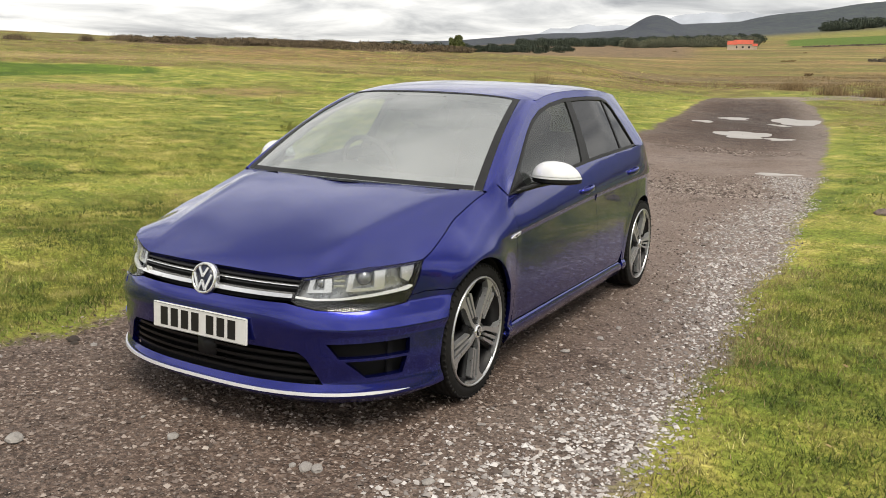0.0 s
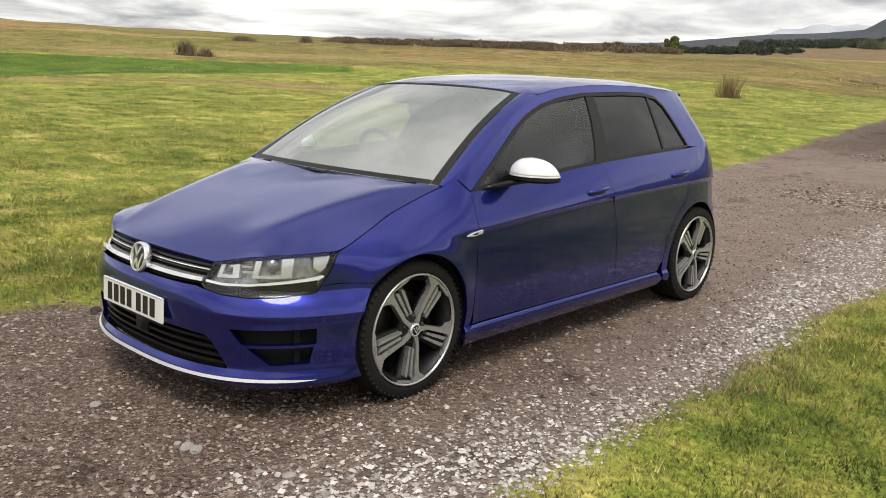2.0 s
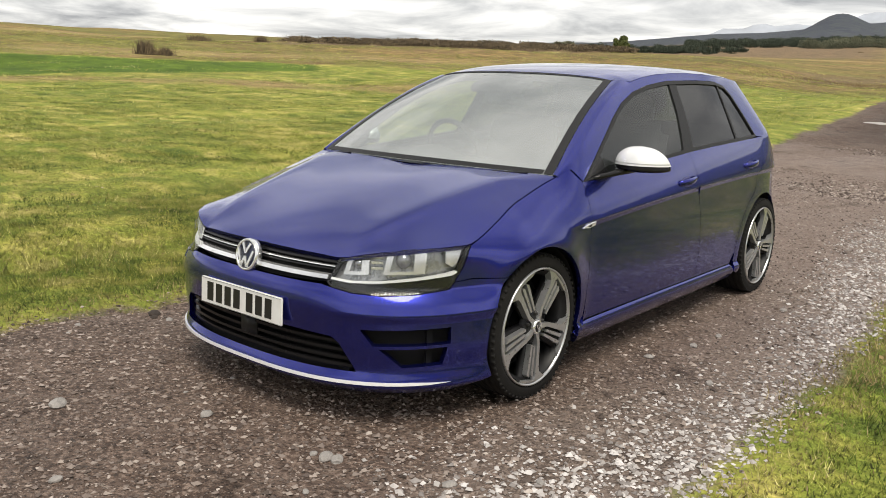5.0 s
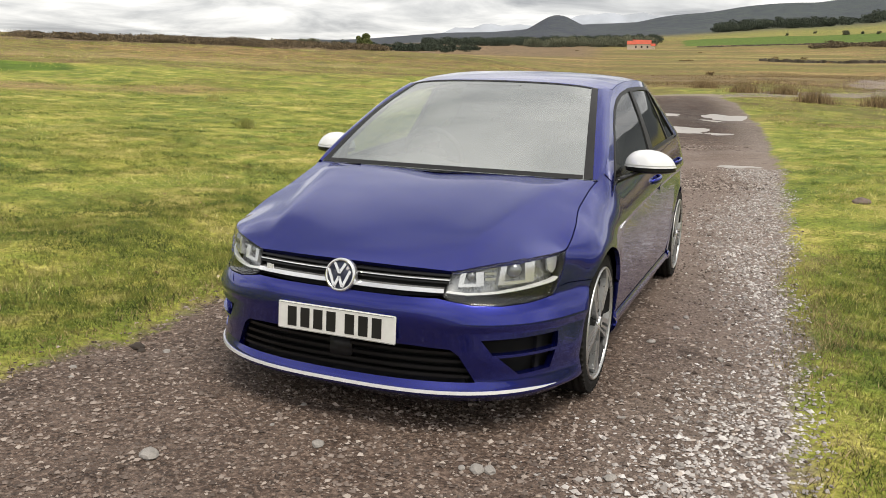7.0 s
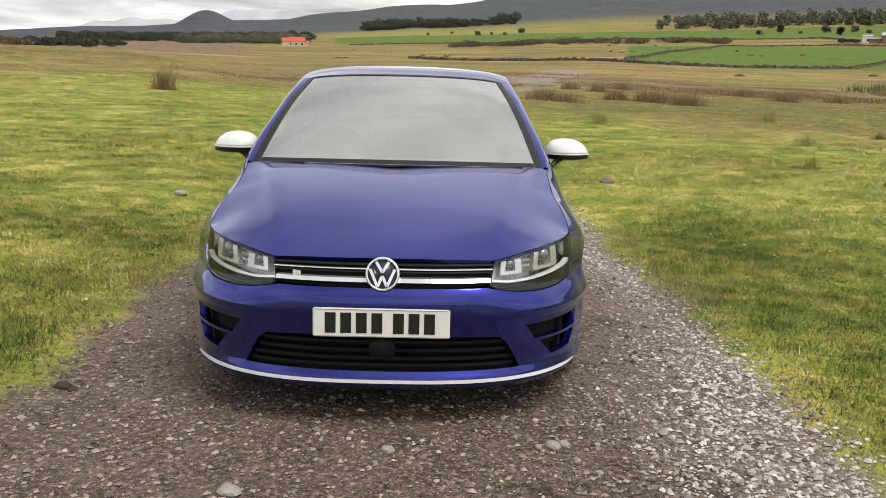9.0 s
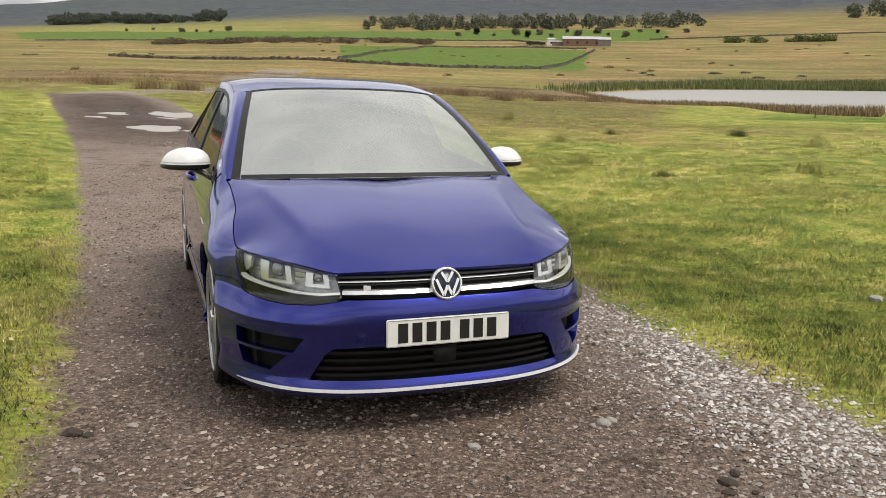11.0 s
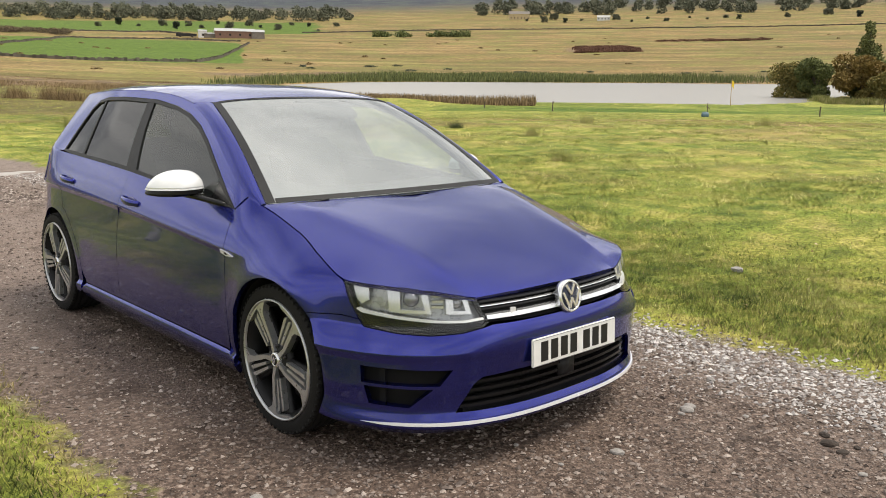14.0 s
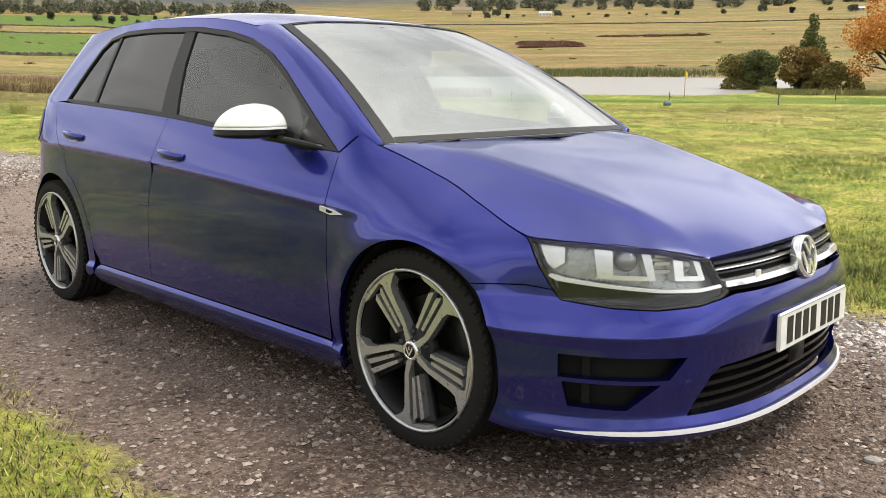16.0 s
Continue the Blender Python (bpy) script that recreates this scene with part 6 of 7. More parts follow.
rear_edge = [(0.66, 0.205), (0.52, 0.165), (0.35, 0.135), (0.18, 0.120), (0.0, 0.115)]
_es = np.array([q for p0, p1 in zip(edge_s, edge_s[1:]) for q in [(p0[0] + (p1[0] - p0[0]) * k / 4, p0[1] + (p1[1] - p0[1]) * k / 4) for k in range(4)]] + [edge_s[-1]])
_eb = body(_es[:, 0], _es[:, 1])
_hx, _hy = _eb[:, 0], _eb[:, 1]
_k = np.ones(7) / 7
_hfix = np.convolve(np.pad(_eb[:, 2] - hood_raw(_hx, _hy), 3, "edge"), _k, "valid")
_re = np.array(rear_edge)
_ring = np.concatenate([np.stack([_hx, _hy], 1), _re, _re[-2::-1] * (-1, 1), (np.stack([_hx, _hy], 1) * (-1, 1))[:0:-1]])
_rfix = _hfix[-1] * np.linspace(0.8, 0.0, len(_re))
_rv = np.concatenate([_hfix, _rfix, _rfix[-2::-1], _hfix[:0:-1]])


def hood_z(x, y):
    """The plain shape, bent smoothly so that it meets its edges."""
    x, y = np.asarray(x, float), np.asarray(y, float)
    dx, dy = _ring[None, :, 0] - x[:, None], _ring[None, :, 1] - y[:, None]
    rr = np.sqrt(dx ** 2 + dy ** 2) + 1e-8
    ex, ey, er = np.roll(dx, -1, 1), np.roll(dy, -1, 1), np.roll(rr, -1, 1)
    cross, dot = dx * ey - dy * ex, dx * ex + dy * ey
    t = cross / np.maximum(rr * er + dot, 1e-7)
    w = (np.roll(t, 1, 1) + t) / rr
    return hood_raw(x, y) + (w * _rv).sum(1) / w.sum(1)


def hood_fn(x, y):
    # a crease runs back from each lamp and the flank falls away outside it
    x, y = np.asarray(x, float), np.asarray(y, float)
    d = np.abs(x) - np.interp(y, [-0.75, 0.2], [0.415, 0.630])
    ridge = np.where(d < 0, np.exp(-(d / 0.13) ** 2), np.exp(-(d / 0.045) ** 2))
    return np.stack([x, y, hood_z(x, y) + 0.0065 * ridge * smooth(-0.78, -0.50, y) * (1 - smooth(0.02, 0.18, y))], -1)


hood_half = [(float(a), float(b)) for a, b in zip(_hx[::2], _hy[::2])] + rear_edge
child("bonnet", sheet_mesh("bonnet", sheet(hood_fn, hood_half + [(-a, b) for a, b in reversed(hood_half[1:-1])], step=0.024, rim=0.018, gap=0.0022, fd=0.002), PAINT), car)

# front wings, doors, rear quarters, sills
wing = LAMP_TOP[-1:] + edge_s[len(edge_s) - 8:] + ys([(0.30, 0.950), (0.358, 0.905), (0.366, 0.885), (0.372, 0.70), (0.372, 0.50), (0.362, 0.32), (0.345, 0.215)]) + ys(arch(ARCH_F, -18, 133.5, 40)) + SEAM[1:] + LAMP_OUT[1::-1]
both("front_wing", sheet(body, wing, rim=0.02, step=0.018, lines=SHOULDER_ROWS), PAINT, car)
door_gap = [(1.492, 0.983), (1.555, 0.80), (1.612, 0.60), (1.640, 0.40), (1.648, 0.262)]
zb = lambda y: float(curve(y, BELT))
front_door = ys([(0.366, 0.885), (0.372, 0.70), (0.372, 0.50), (0.366, 0.34), (0.372, 0.262)]) + ys([(0.9, 0.262), (1.3, 0.262)]) + ys(door_gap[::-1]) + ys([(y, zb(y)) for y in (1.3, 1.0, 0.7, 0.45)])
doors = both("front_door", sheet(body, front_door, lines=SHOULDER_ROWS), PAINT, car)
rear_shut = [(2.625, 1.037), (2.565, 0.90), (2.475, 0.80)] + arch(ARCH_R, 108, 178, 10, 0.062)[1:] + [(2.165, 0.262)]
rear_door = ys(door_gap) + ys([(1.9, 0.262)]) + ys(rear_shut[::-1]) + ys([(y, zb(y)) for y in (2.4, 2.1, 1.8)])
doors_r = both("rear_door", sheet(body, rear_door, lines=SHOULDER_ROWS), PAINT, car)
sill = ys([(0.345, 0.258), (1.0, 0.260), (2.16, 0.260), (2.215, 0.210), (2.2, 0.165), (1.2, 0.155), (0.33, 0.155), (0.300, 0.205)])
both("side_skirt", sheet(body, sill, rim=0.03), PAINT, car)

# window openings in the side
DLO_TOP = [(0.372, 0.900), (0.50, 0.980), (0.64, 1.070), (0.80, 1.172), (0.93, 1.242), (1.08, 1.296), (1.25, 1.332), (1.50, 1.361), (1.90, 1.372), (2.18, 1.369), (2.34, 1.348), (2.415, 1.300), (2.465, 1.210), (2.500, 1.115), (2.520, 1.040)]
DLO_LOW = [(2.4, zb(2.4)), (2.1, zb(2.1)), (1.8, zb(1.8)), (1.5, zb(1.5)), (1.2, zb(1.2)), (0.9, zb(0.9)), (0.6, zb(0.6))]
dlo = ys(DLO_TOP + DLO_LOW)
rail = [(y, float(curve(y, RAIL))) for y in (0.32, 0.45, 0.60, 0.75, 0.90, 1.0, 1.10, 1.25, 1.40, 1.60, 1.80, 2.05, 2.30, 2.55, 2.80, 2.96)]
s_end = S_ALL[-1]
quarter = ys(rail[-1:]) + ys([(3.06, 1.325), (3.17, 1.20), (3.20, 1.05), (3.215, 0.95)]) + ys([(3.0, 0.935), (2.99, 0.80), (3.19, 0.77), (3.22, 0.62), (2.93, 0.60)]) + ys(arch(ARCH_R, 50, 108, 12)) + ys(arch(ARCH_R, 108, 205, 24))[1:] + ys([(2.215, 0.21)]) + ys(rear_shut[::-1][1:])
frame_side = ys(rail) + quarter[1:] + ys([(2.625, zb(2.625) - 0.004)]) + dlo[len(DLO_TOP) - 1::-1] + ys([(0.362, 0.905), (0.315, 0.955)])
both("side_frame", sheet(body, frame_side, rim=0.02, lines=SHOULDER_ROWS), PAINT, car)

# rear bumper, tail lamps, tailgate (seen only edge on)
rear_b = ys(arch(ARCH_R, 50, -25, 16)) + ys([(3.05, 0.17)]) + [(s_end - 0.3, 0.17), (s_end, 0.17), (s_end, 0.62), (s_end - 0.3, 0.62)] + ys([(3.22, 0.62), (2.93, 0.60)])
both("rear_bumper", sheet(body, rear_b, rim=0.02), PAINT, car)
both("tail_lamp", sheet(lambda s, z: body(s, z, -0.004), ys([(3.0, 0.935), (3.215, 0.95)]) + [(s_end - 0.50, 0.945), (s_end - 0.50, 0.78)] + ys([(3.19, 0.77), (2.99, 0.80)]), rim=0.02), TAIL_RED, car, "red tail lamp wrapped round the corner")
both("tailgate", sheet(body, ys([(3.215, 0.95), (3.20, 1.05)]) + [(s_end - 0.42, 1.05), (s_end, 1.05), (s_end, 0.62), (s_end - 0.3, 0.62)] + ys([(3.22, 0.62), (3.19, 0.77)]) + [(s_end - 0.50, 0.78), (s_end - 0.50, 0.945)], rim=0.02), PAINT, car)

# roof and the strips beside the screen
RAIL3 = body(np.array([a for a, _ in ys(rail)]), np.array([b for _, b in ys(rail)]))
ROOF_MID = [(0.90, 1.378), (1.0, 1.397), (1.3, 1.432), (1.7, 1.452), (2.2, 1.452), (2.7, 1.432), (3.22, 1.384)]


def roof_fn(x, y):
    xe, ze = np.interp(y, RAIL3[:, 1], RAIL3[:, 0]), np.interp(y, RAIL3[:, 1], RAIL3[:, 2])
    zm = curve(y, ROOF_MID)
    u = np.clip(np.abs(x) / xe, 0, 1.02)
    return np.stack([x, y, zm - (zm - ze) * (0.45 * u ** 2 + 0.55 * u ** 6)], -1)


re = lambda y: float(np.interp(y, RAIL3[:, 1], RAIL3[:, 0]))
roof_half = [(0.0, 0.925), (0.2, 0.932), (0.4, 0.958), (0.555, 1.005)] + [(re(y), y) for y in (1.10, 1.25, 1.40, 1.6, 1.9, 2.2, 2.5, 2.7, 2.85)] + [(0.50, 2.93), (0.40, 2.985), (0.2, 3.02), (0.0, 3.03)]
child("roof", sheet_mesh("roof", sheet(roof_fn, roof_half + [(-a, b) for a, b in reversed(roof_half[1:-1])], step=0.035, rim=0.012, gap=0.001), PAINT), car)


# windscreen, curved both ways
def screen_fn(u, v):
    """u across, -1 to 1; v up, 0 to 1: from the cowl to the roof's front edge."""
    bow = 1 - np.abs(u) ** 2.2
    x0, y0, z0 = u * 0.731, 0.225 - 0.115 * bow, 0.928 + 0.010 * bow
    x1, y1 = u * 0.558, 1.008 - 0.082 * bow
    z1 = roof_fn(x1, y1)[:, 2] - 0.004
    return np.stack([x0 + (x1 - x0) * v, y0 + (y1 - y0) * v, z0 + (z1 - z0) * v + 0.038 * np.sin(math.pi * v)], -1)


def ruled(name, left, right, n, material, parent, label="", bulge=0.0):
    """Two strips, one a side, between two edge curves."""
    for side in (1, -1):
        bm = bmesh.new()
        rows = []
        for i in range(n + 1):
            a, b = Vector(left(i / n)), Vector(right(i / n))
            up = Vector((0.3, -0.5, 0.8)) * bulge
            rows.append([bm.verts.new(Matrix.Diagonal((side, 1, 1)) @ (a + (b - a) * k / 4 + up * math.sin(math.pi * k / 4))) for k in range(5)])
        for i in range(n):
            for k in range(4):
                bm.faces.new((rows[i][k], rows[i + 1][k], rows[i + 1][k + 1], rows[i][k + 1]))
        part(name, bm, material, parent, label)


def rail_at(t):
    y = 0.235 + 0.865 * t
    return (re(y) if y > 0.32 else float(np.interp(y, [0.24, 0.32], [EDGE[-1][0], RAIL3[0][0]])), y, float(curve(y, RAIL)))


def screen_at(t):
    return tuple(screen_fn(np.array([1.0]), np.array([t * 0.998 + 0.001]))[0])


def under_rail(t):
    x, y, z = rail_at(t)
    return (x + 0.006, y, z - 0.009)


ruled("a_pillar", under_rail, screen_at, 30, PAINT, car, bulge=0.014)


def uv_sheet(name, fn, u0, u1, v0, v1, nu, nv, material, parent, label=""):
    U, V = np.meshgrid(np.linspace(u0, u1, nu), np.linspace(v0, v1, nv))
    me = mesh_from(name, fn(U.ravel(), V.ravel()), [(j * nu + i, j * nu + i + 1, (j + 1) * nu + i + 1, (j + 1) * nu + i) for j in range(nv - 1) for i in range(nu - 1)], material)
    return child(name, me, parent, label)


screen = uv_sheet("windscreen", screen_fn, -1, 1, 0, 1, 41, 25, SCREEN_GLASS, car, "clear windscreen reflecting the sky")
screen.visible_shadow = False
shift = lambda fn, dz: (lambda u, v: fn(u, v) + np.array([0, 0.002, dz]))
uv_sheet("screen_band", shift(screen_fn, 0.004), -1, -0.945, 0, 1, 4, 25, BLACK_TRIM, screen, "black screen edge")
uv_sheet("screen_band", shift(screen_fn, 0.004), 0.945, 1, 0, 1, 4, 25, BLACK_TRIM, screen, "black screen edge")
uv_sheet("screen_band", shift(screen_fn, 0.004), -0.94, 0.94, 0.980, 1, 41, 3, BLACK_TRIM, screen, "black screen edge")
uv_sheet("screen_band", shift(screen_fn, 0.004), -0.94, 0.94, 0.0, 0.03, 41, 3, BLACK_TRIM, screen, "black screen edge")
uv_sheet("cowl", lambda u, v: np.stack([u * 0.70, 0.235 - 0.115 * (1 - np.abs(u) ** 2.2) - 0.03 + 0.07 * v, 0.925 + 0.004 * (1 - np.abs(u) ** 2.2) + 0.0 * v], -1), -1, 1, 0, 1, 30, 4, BLACK_TRIM, car, "black cowl under the windscreen")

# side windows with black surround and pillar covers
glass = lambda s, z: body(s, z, 0.008)
trim = lambda s, z: body(s, z, -0.002)
inner = shrink(dlo, 0.018)
both("corner_filler", sheet(lambda s, z: body(s, z, 0.005), ys([(0.27, 0.84), (0.25, 0.90), (0.30, 0.945), (0.40, 1.005), (0.50, 1.02), (0.46, 0.90), (0.40, 0.84)]), step=0.03, gap=0), PAINT, car)
both("window_trim", sheet(trim, dlo, [inner], step=0.02, rim=0.01, gap=0.0), BLACK_TRIM, car, "black window surround")
b_front = [(1.525, 1.358), (1.505, 1.20), (1.470, 1.08), (1.430, 0.979)]
b_back = [(1.560, 0.989), (1.585, 1.10), (1.600, 1.22), (1.605, 1.364)]
both("b_pillar", sheet(lambda s, z: body(s, z, 0.001), ys(b_front + b_back), step=0.03, gap=0), BLACK_TRIM, car, "black pillar cover")
cut = lambda lo, hi, pts: [p for p in pts if lo <= p[0] <= hi]
sail = ys([(0.385, 0.902), (0.50, 0.972), (0.575, 1.022), (0.600, 0.915)])
both("mirror_sail", sheet(lambda s, z: body(s, z, 0.002), sail, step=0.02, gap=0), BLACK_GLOSS, car, "black corner panel of the door")
both("front_window", sheet(glass, ys([(0.585, 0.912), (0.575, 1.022)] + cut(0.6, 1.40, DLO_TOP) + b_front + [(1.3, zb(1.3)), (0.9, zb(0.9))]), rim=0, gap=0.0), SIDE_GLASS, car, "lightly tinted front side window")
both("rear_window", sheet(glass, ys([b_back[0]] + [(2.205, zb(2.205)), (2.225, 1.366), (1.9, 1.370)] + b_back[::-1][:1] + b_back[2:0:-1]), rim=0, gap=0.0), PRIVACY_GLASS, car, "dark tinted rear side window")
both("quarter_window", sheet(glass, ys([(2.205, zb(2.205)), (2.512, 1.038)] + cut(2.26, 2.51, DLO_TOP)[::-1] + [(2.225, 1.366)]), rim=0, gap=0.0), PRIVACY_GLASS, car, "small dark quarter window")
both("window_bar", sheet(lambda s, z: body(s, z, 0.002), ys([(2.192, zb(2.192)), (2.218, zb(2.218)), (2.238, 1.365), (2.212, 1.367)]), step=0.03, gap=0), BLACK_TRIM, car, "black bar between the rear panes")

for ob in car.children:
    if ob.name.split(".")[0] in ("front_window", "rear_window", "quarter_window"):
        ob.visible_shadow = False

# dark inner shell behind the gaps, floor and wheel arches
shell_half = [(0.0, 0.53)] + xs([(0.4, 0.53), (0.7, 0.53)]) + ys([(-0.40, 0.62), (-0.2, 0.68), (0.1, 0.74), (0.4, 0.84), (1.0, 0.90), (2.0, 0.95), (2.8, 0.95)]) + [(s_end, 0.95), (s_end, 0.20)] + ys([(3.0, 0.20)]) + ys(arch(ARCH_R, -20, 200, 30, 0.01)) + ys([(2.1, 0.20), (0.4, 0.20)]) + ys(arch(ARCH_F, -20, 205, 30, 0.01)) + xs([(0.75, 0.20), (0.4, 0.20)]) + [(0.0, 0.20)]
both("inner_shell", sheet(lambda s, z: body(s, z, 0.06), shell_half, step=0.06, rim=0, gap=0), BLACK_VOID, car, "dark inner body")
bm = bmesh.new()
bmesh.ops.create_cube(bm, size=1, matrix=Matrix.Translation((0, 1.22, 0.20)) @ Matrix.Diagonal((1.0, 4.0, 0.06, 1)))
bmesh.ops.create_cube(bm, size=1, matrix=Matrix.Translation((0, 1.30, 0.20)) @ Matrix.Diagonal((1.62, 1.80, 0.06, 1)))
part("underbody", bm, BLACK_VOID, car, "dark underbody", False)
for ac in (ARCH_F, ARCH_R):
    for side in (1, -1):
        bm = bmesh.new()
        pts = arch(ac, -22, 202, 28, 0.004)
        rows = [[bm.verts.new((side * x, y, z)) for y, z in pts] for x in (0.845, 0.56)]
        for i in range(28):
            bm.faces.new((rows[0][i], rows[0][i + 1], rows[1][i + 1], rows[1][i]))
        bm.faces.new(rows[1])
        part("arch_liner", bm, BLACK_VOID, car, "black wheel arch liner")


# ---- the car: wheels, lamps, mirrors, handles, cabin ----
def lathe(bm, profile, m, n=72, closed=False):
    """Turn (radius, x) points about the wheel's axis."""
    rows = [[bm.verts.new(m @ Vector((x, r * math.cos(2 * math.pi * i / n), r * math.sin(2 * math.pi * i / n)))) for i in range(n)] for r, x in profile]
    k = len(profile)
    for j in range(k if closed else k - 1):
        for i in range(n):
            bm.faces.new((rows[j][i], rows[j][(i + 1) % n], rows[(j + 1) % k][(i + 1) % n], rows[(j + 1) % k][i]))


def prism(bm, outline, x0, x1, m):
    """A plate in the wheel's plane: outline of (radial, tangential), between two depths."""
    a = [bm.verts.new(m @ Vector((x1, p, q))) for p, q in outline]
    b = [bm.verts.new(m @ Vector((x0, p, q))) for p, q in outline]
    bm.faces.new(a)
    bm.faces.new(b[::-1])
    for i in range(len(outline)):
        j = (i + 1) % len(outline)
        bm.faces.new((a[i], b[i], b[j], a[j]))


def wheel(cx, cy, cz, side, turn):
    hub = new("wheel")
    hub.parent = car
    hub.matrix_local = Matrix.Translation((cx, cy, cz)) @ Matrix.Diagonal((side, 1, 1, 1))
    tagged(hub, "five-spoke machined alloy wheel with a low black tyre")
    I = Matrix.Identity(4)
    R = Matrix.Translation((0.018, 0, 0)) @ Matrix.Diagonal((1, 1.03, 1.03, 1))
    bm = bmesh.new()
    prof = [(0.253, -0.185), (0.264, -0.205), (0.296, -0.203), (0.311, -0.190)]
    for k in range(5):
        x = -0.176 + k * 0.036
        prof += [(0.3165, x), (0.3175, x + 0.024), (0.309, x + 0.0255), (0.309, x + 0.0335)]
    prof += [(0.3165, 0.003), (0.311, 0.013), (0.303, 0.0195), (0.296, 0.0215), (0.280, 0.0255), (0.268, 0.0255), (0.259, 0.022), (0.253, 0.012)]
    lathe(bm, prof, I, 96)
    # shoulder blocks of the tread
    for i in range(64):
        a = 2 * math.pi * i / 64
        m = Matrix.Rotation(a, 4, "X")
        prism(bm, [(0.3125, -0.006), (0.3125, 0.006), (0.302, 0.007), (0.302, -0.007)], 0.008, 0.0215, m)
    part("tyre", bm, RUBBER, hub, "low-profile black tyre")
    bm = bmesh.new()
    lathe(bm, [(0.246, -0.185), (0.230, -0.17), (0.215, -0.08), (0.215, -0.03), (0.234, 0.0)], R, 72)
    part("barrel", bm, ALLOY_DARK, hub, "dark rim barrel")
    bm = bmesh.new()
    lathe(bm, [(0.2385, 0.000), (0.2405, 0.008), (0.244, 0.012), (0.2485, 0.010), (0.2485, 0.0)], R, 96)
    part("rim_edge", bm, ALLOY, hub, "bright machined rim edge")
    for k in range(5):
        m = R @ Matrix.Rotation(radians(turn + 72 * k), 4, "X") @ Matrix.Diagonal((1, 1.04, 1.04, 1))
        bm = bmesh.new()
        prism(bm, [(0.030, -0.026), (0.12, -0.042), (0.195, -0.054), (0.222, -0.085), (0.224, 0.090), (0.195, 0.045), (0.12, 0.036), (0.030, 0.026)], -0.050, -0.020, m)
        part("spoke_back", bm, ALLOY_DARK, hub, "dark spoke")
        bm = bmesh.new()
        # long arm that spreads into the rim
        prism(bm, [(0.026, -0.004), (0.030, 0.020), (0.075, 0.033), (0.170, 0.041), (0.190, 0.048), (0.205, 0.072), (0.2185, 0.105), (0.2265, 0.070), (0.2275, 0.0), (0.2245, -0.072), (0.214, -0.098), (0.209, -0.070), (0.213, -0.045), (0.221, 0.012), (0.207, 0.020), (0.075, 0.016), (0.050, 0.006)], -0.024, 0.006, m)
        part("spoke", bm, ALLOY, hub, shade=False)
        for q0, q1, r0, r1 in ((-0.008, 0.007, 0.080, 0.206), (-0.036, -0.021, 0.072, 0.200)):
            bm = bmesh.new()
            prism(bm, [(r0, q0 * 0.70), (r1 - 0.008, q0 * 1.06), (r1 + 0.004, q1 * 1.02 if q1 > 0 else q1 * 1.1), (r0, q1 * 0.70)], -0.024, 0.004, m)
            part("spoke_bar", bm, ALLOY, hub, shade=False)
        bm = bmesh.new()
        m2 = R @ Matrix.Rotation(radians(turn + 72 * k + 36), 4, "X")
        bmesh.ops.create_cone(bm, segments=10, radius1=0.010, radius2=0.009, depth=0.02, cap_ends=True, matrix=m2 @ Matrix.Translation((-0.012, 0.056, 0)) @ Matrix.Rotation(math.pi / 2, 4, "Y"))
        part("wheel_bolt", bm, DISC_METAL, hub)
    bm = bmesh.new()
    lathe(bm, [(0.0, -0.004), (0.045, -0.006), (0.072, -0.016), (0.075, -0.04)], R, 40)
    part("hub_face", bm, ALLOY_DARK, hub, "dark hub")
    bm = bmesh.new()
    lathe(bm, [(0.0, 0.010), (0.020, 0.010), (0.0225, 0.013), (0.028, 0.012), (0.031, 0.004), (0.031, -0.02)], R, 36)
    cap = part("centre_cap", bm, CHROME, hub, "round silver centre cap")
    bm = bmesh.new()
    lathe(bm, [(0.0, 0.0115), (0.021, 0.0115), (0.021, 0.005)], R, 30)
    part("cap_disc", bm, ALLOY_DARK, cap, "dark disc")
    for a, b in (((-0.014, 0.012), (0.0, -0.014)), ((0.014, 0.012), (0.0, -0.014)), ((0.0, 0.015), (0.0, 0.004))):
        bm = flat_bar(a, b, 0.0045, R @ Matrix.Translation((0.0135, 0, 0)) @ Matrix.Rotation(radians(90), 4, "Z"), 0.002)
        part("cap_bar", bm, CHROME, cap, shade=False)
    bm = bmesh.new()
    lathe(bm, [(0.07, -0.075), (0.158, -0.075), (0.158, -0.10), (0.07, -0.10)], I, 60, True)
    part("brake_disc", bm, DISC_METAL, hub, "steel brake disc")
    bm = bmesh.new()
    lathe(bm, [(0.0, -0.13), (0.12, -0.13), (0.216, -0.12)], I, 48)
    part("backing_plate", bm, BLACK_VOID, hub, "black brake backing plate")
    bm = bmesh.new()
    prism(bm, arch((0, 0, 0.17), -28, 28, 8) + arch((0, 0, 0.105), 28, -28, 8), -0.12, -0.045, Matrix.Rotation(radians(20), 4, "X"))
    part("caliper", bm, ALLOY_DARK, hub, "dark brake caliper")
    return hub


for side in (1, -1):
    wheel(side * 0.836, -0.028, 0.314, side, -90 - 4)
    wheel(side * 0.838, 2.642, 0.316, side, -90 + 10)

# headlamps
lamp_poly = LAMP_TOP + LAMP_OUT + LAMP_LOW
lamp_in = shrink(lamp_poly, 0.006)


def lamp_point(x, z, deep):
    p = body(np.array([at_x(x, z)]), np.array([z]), deep)[0]
    return Vector(p)


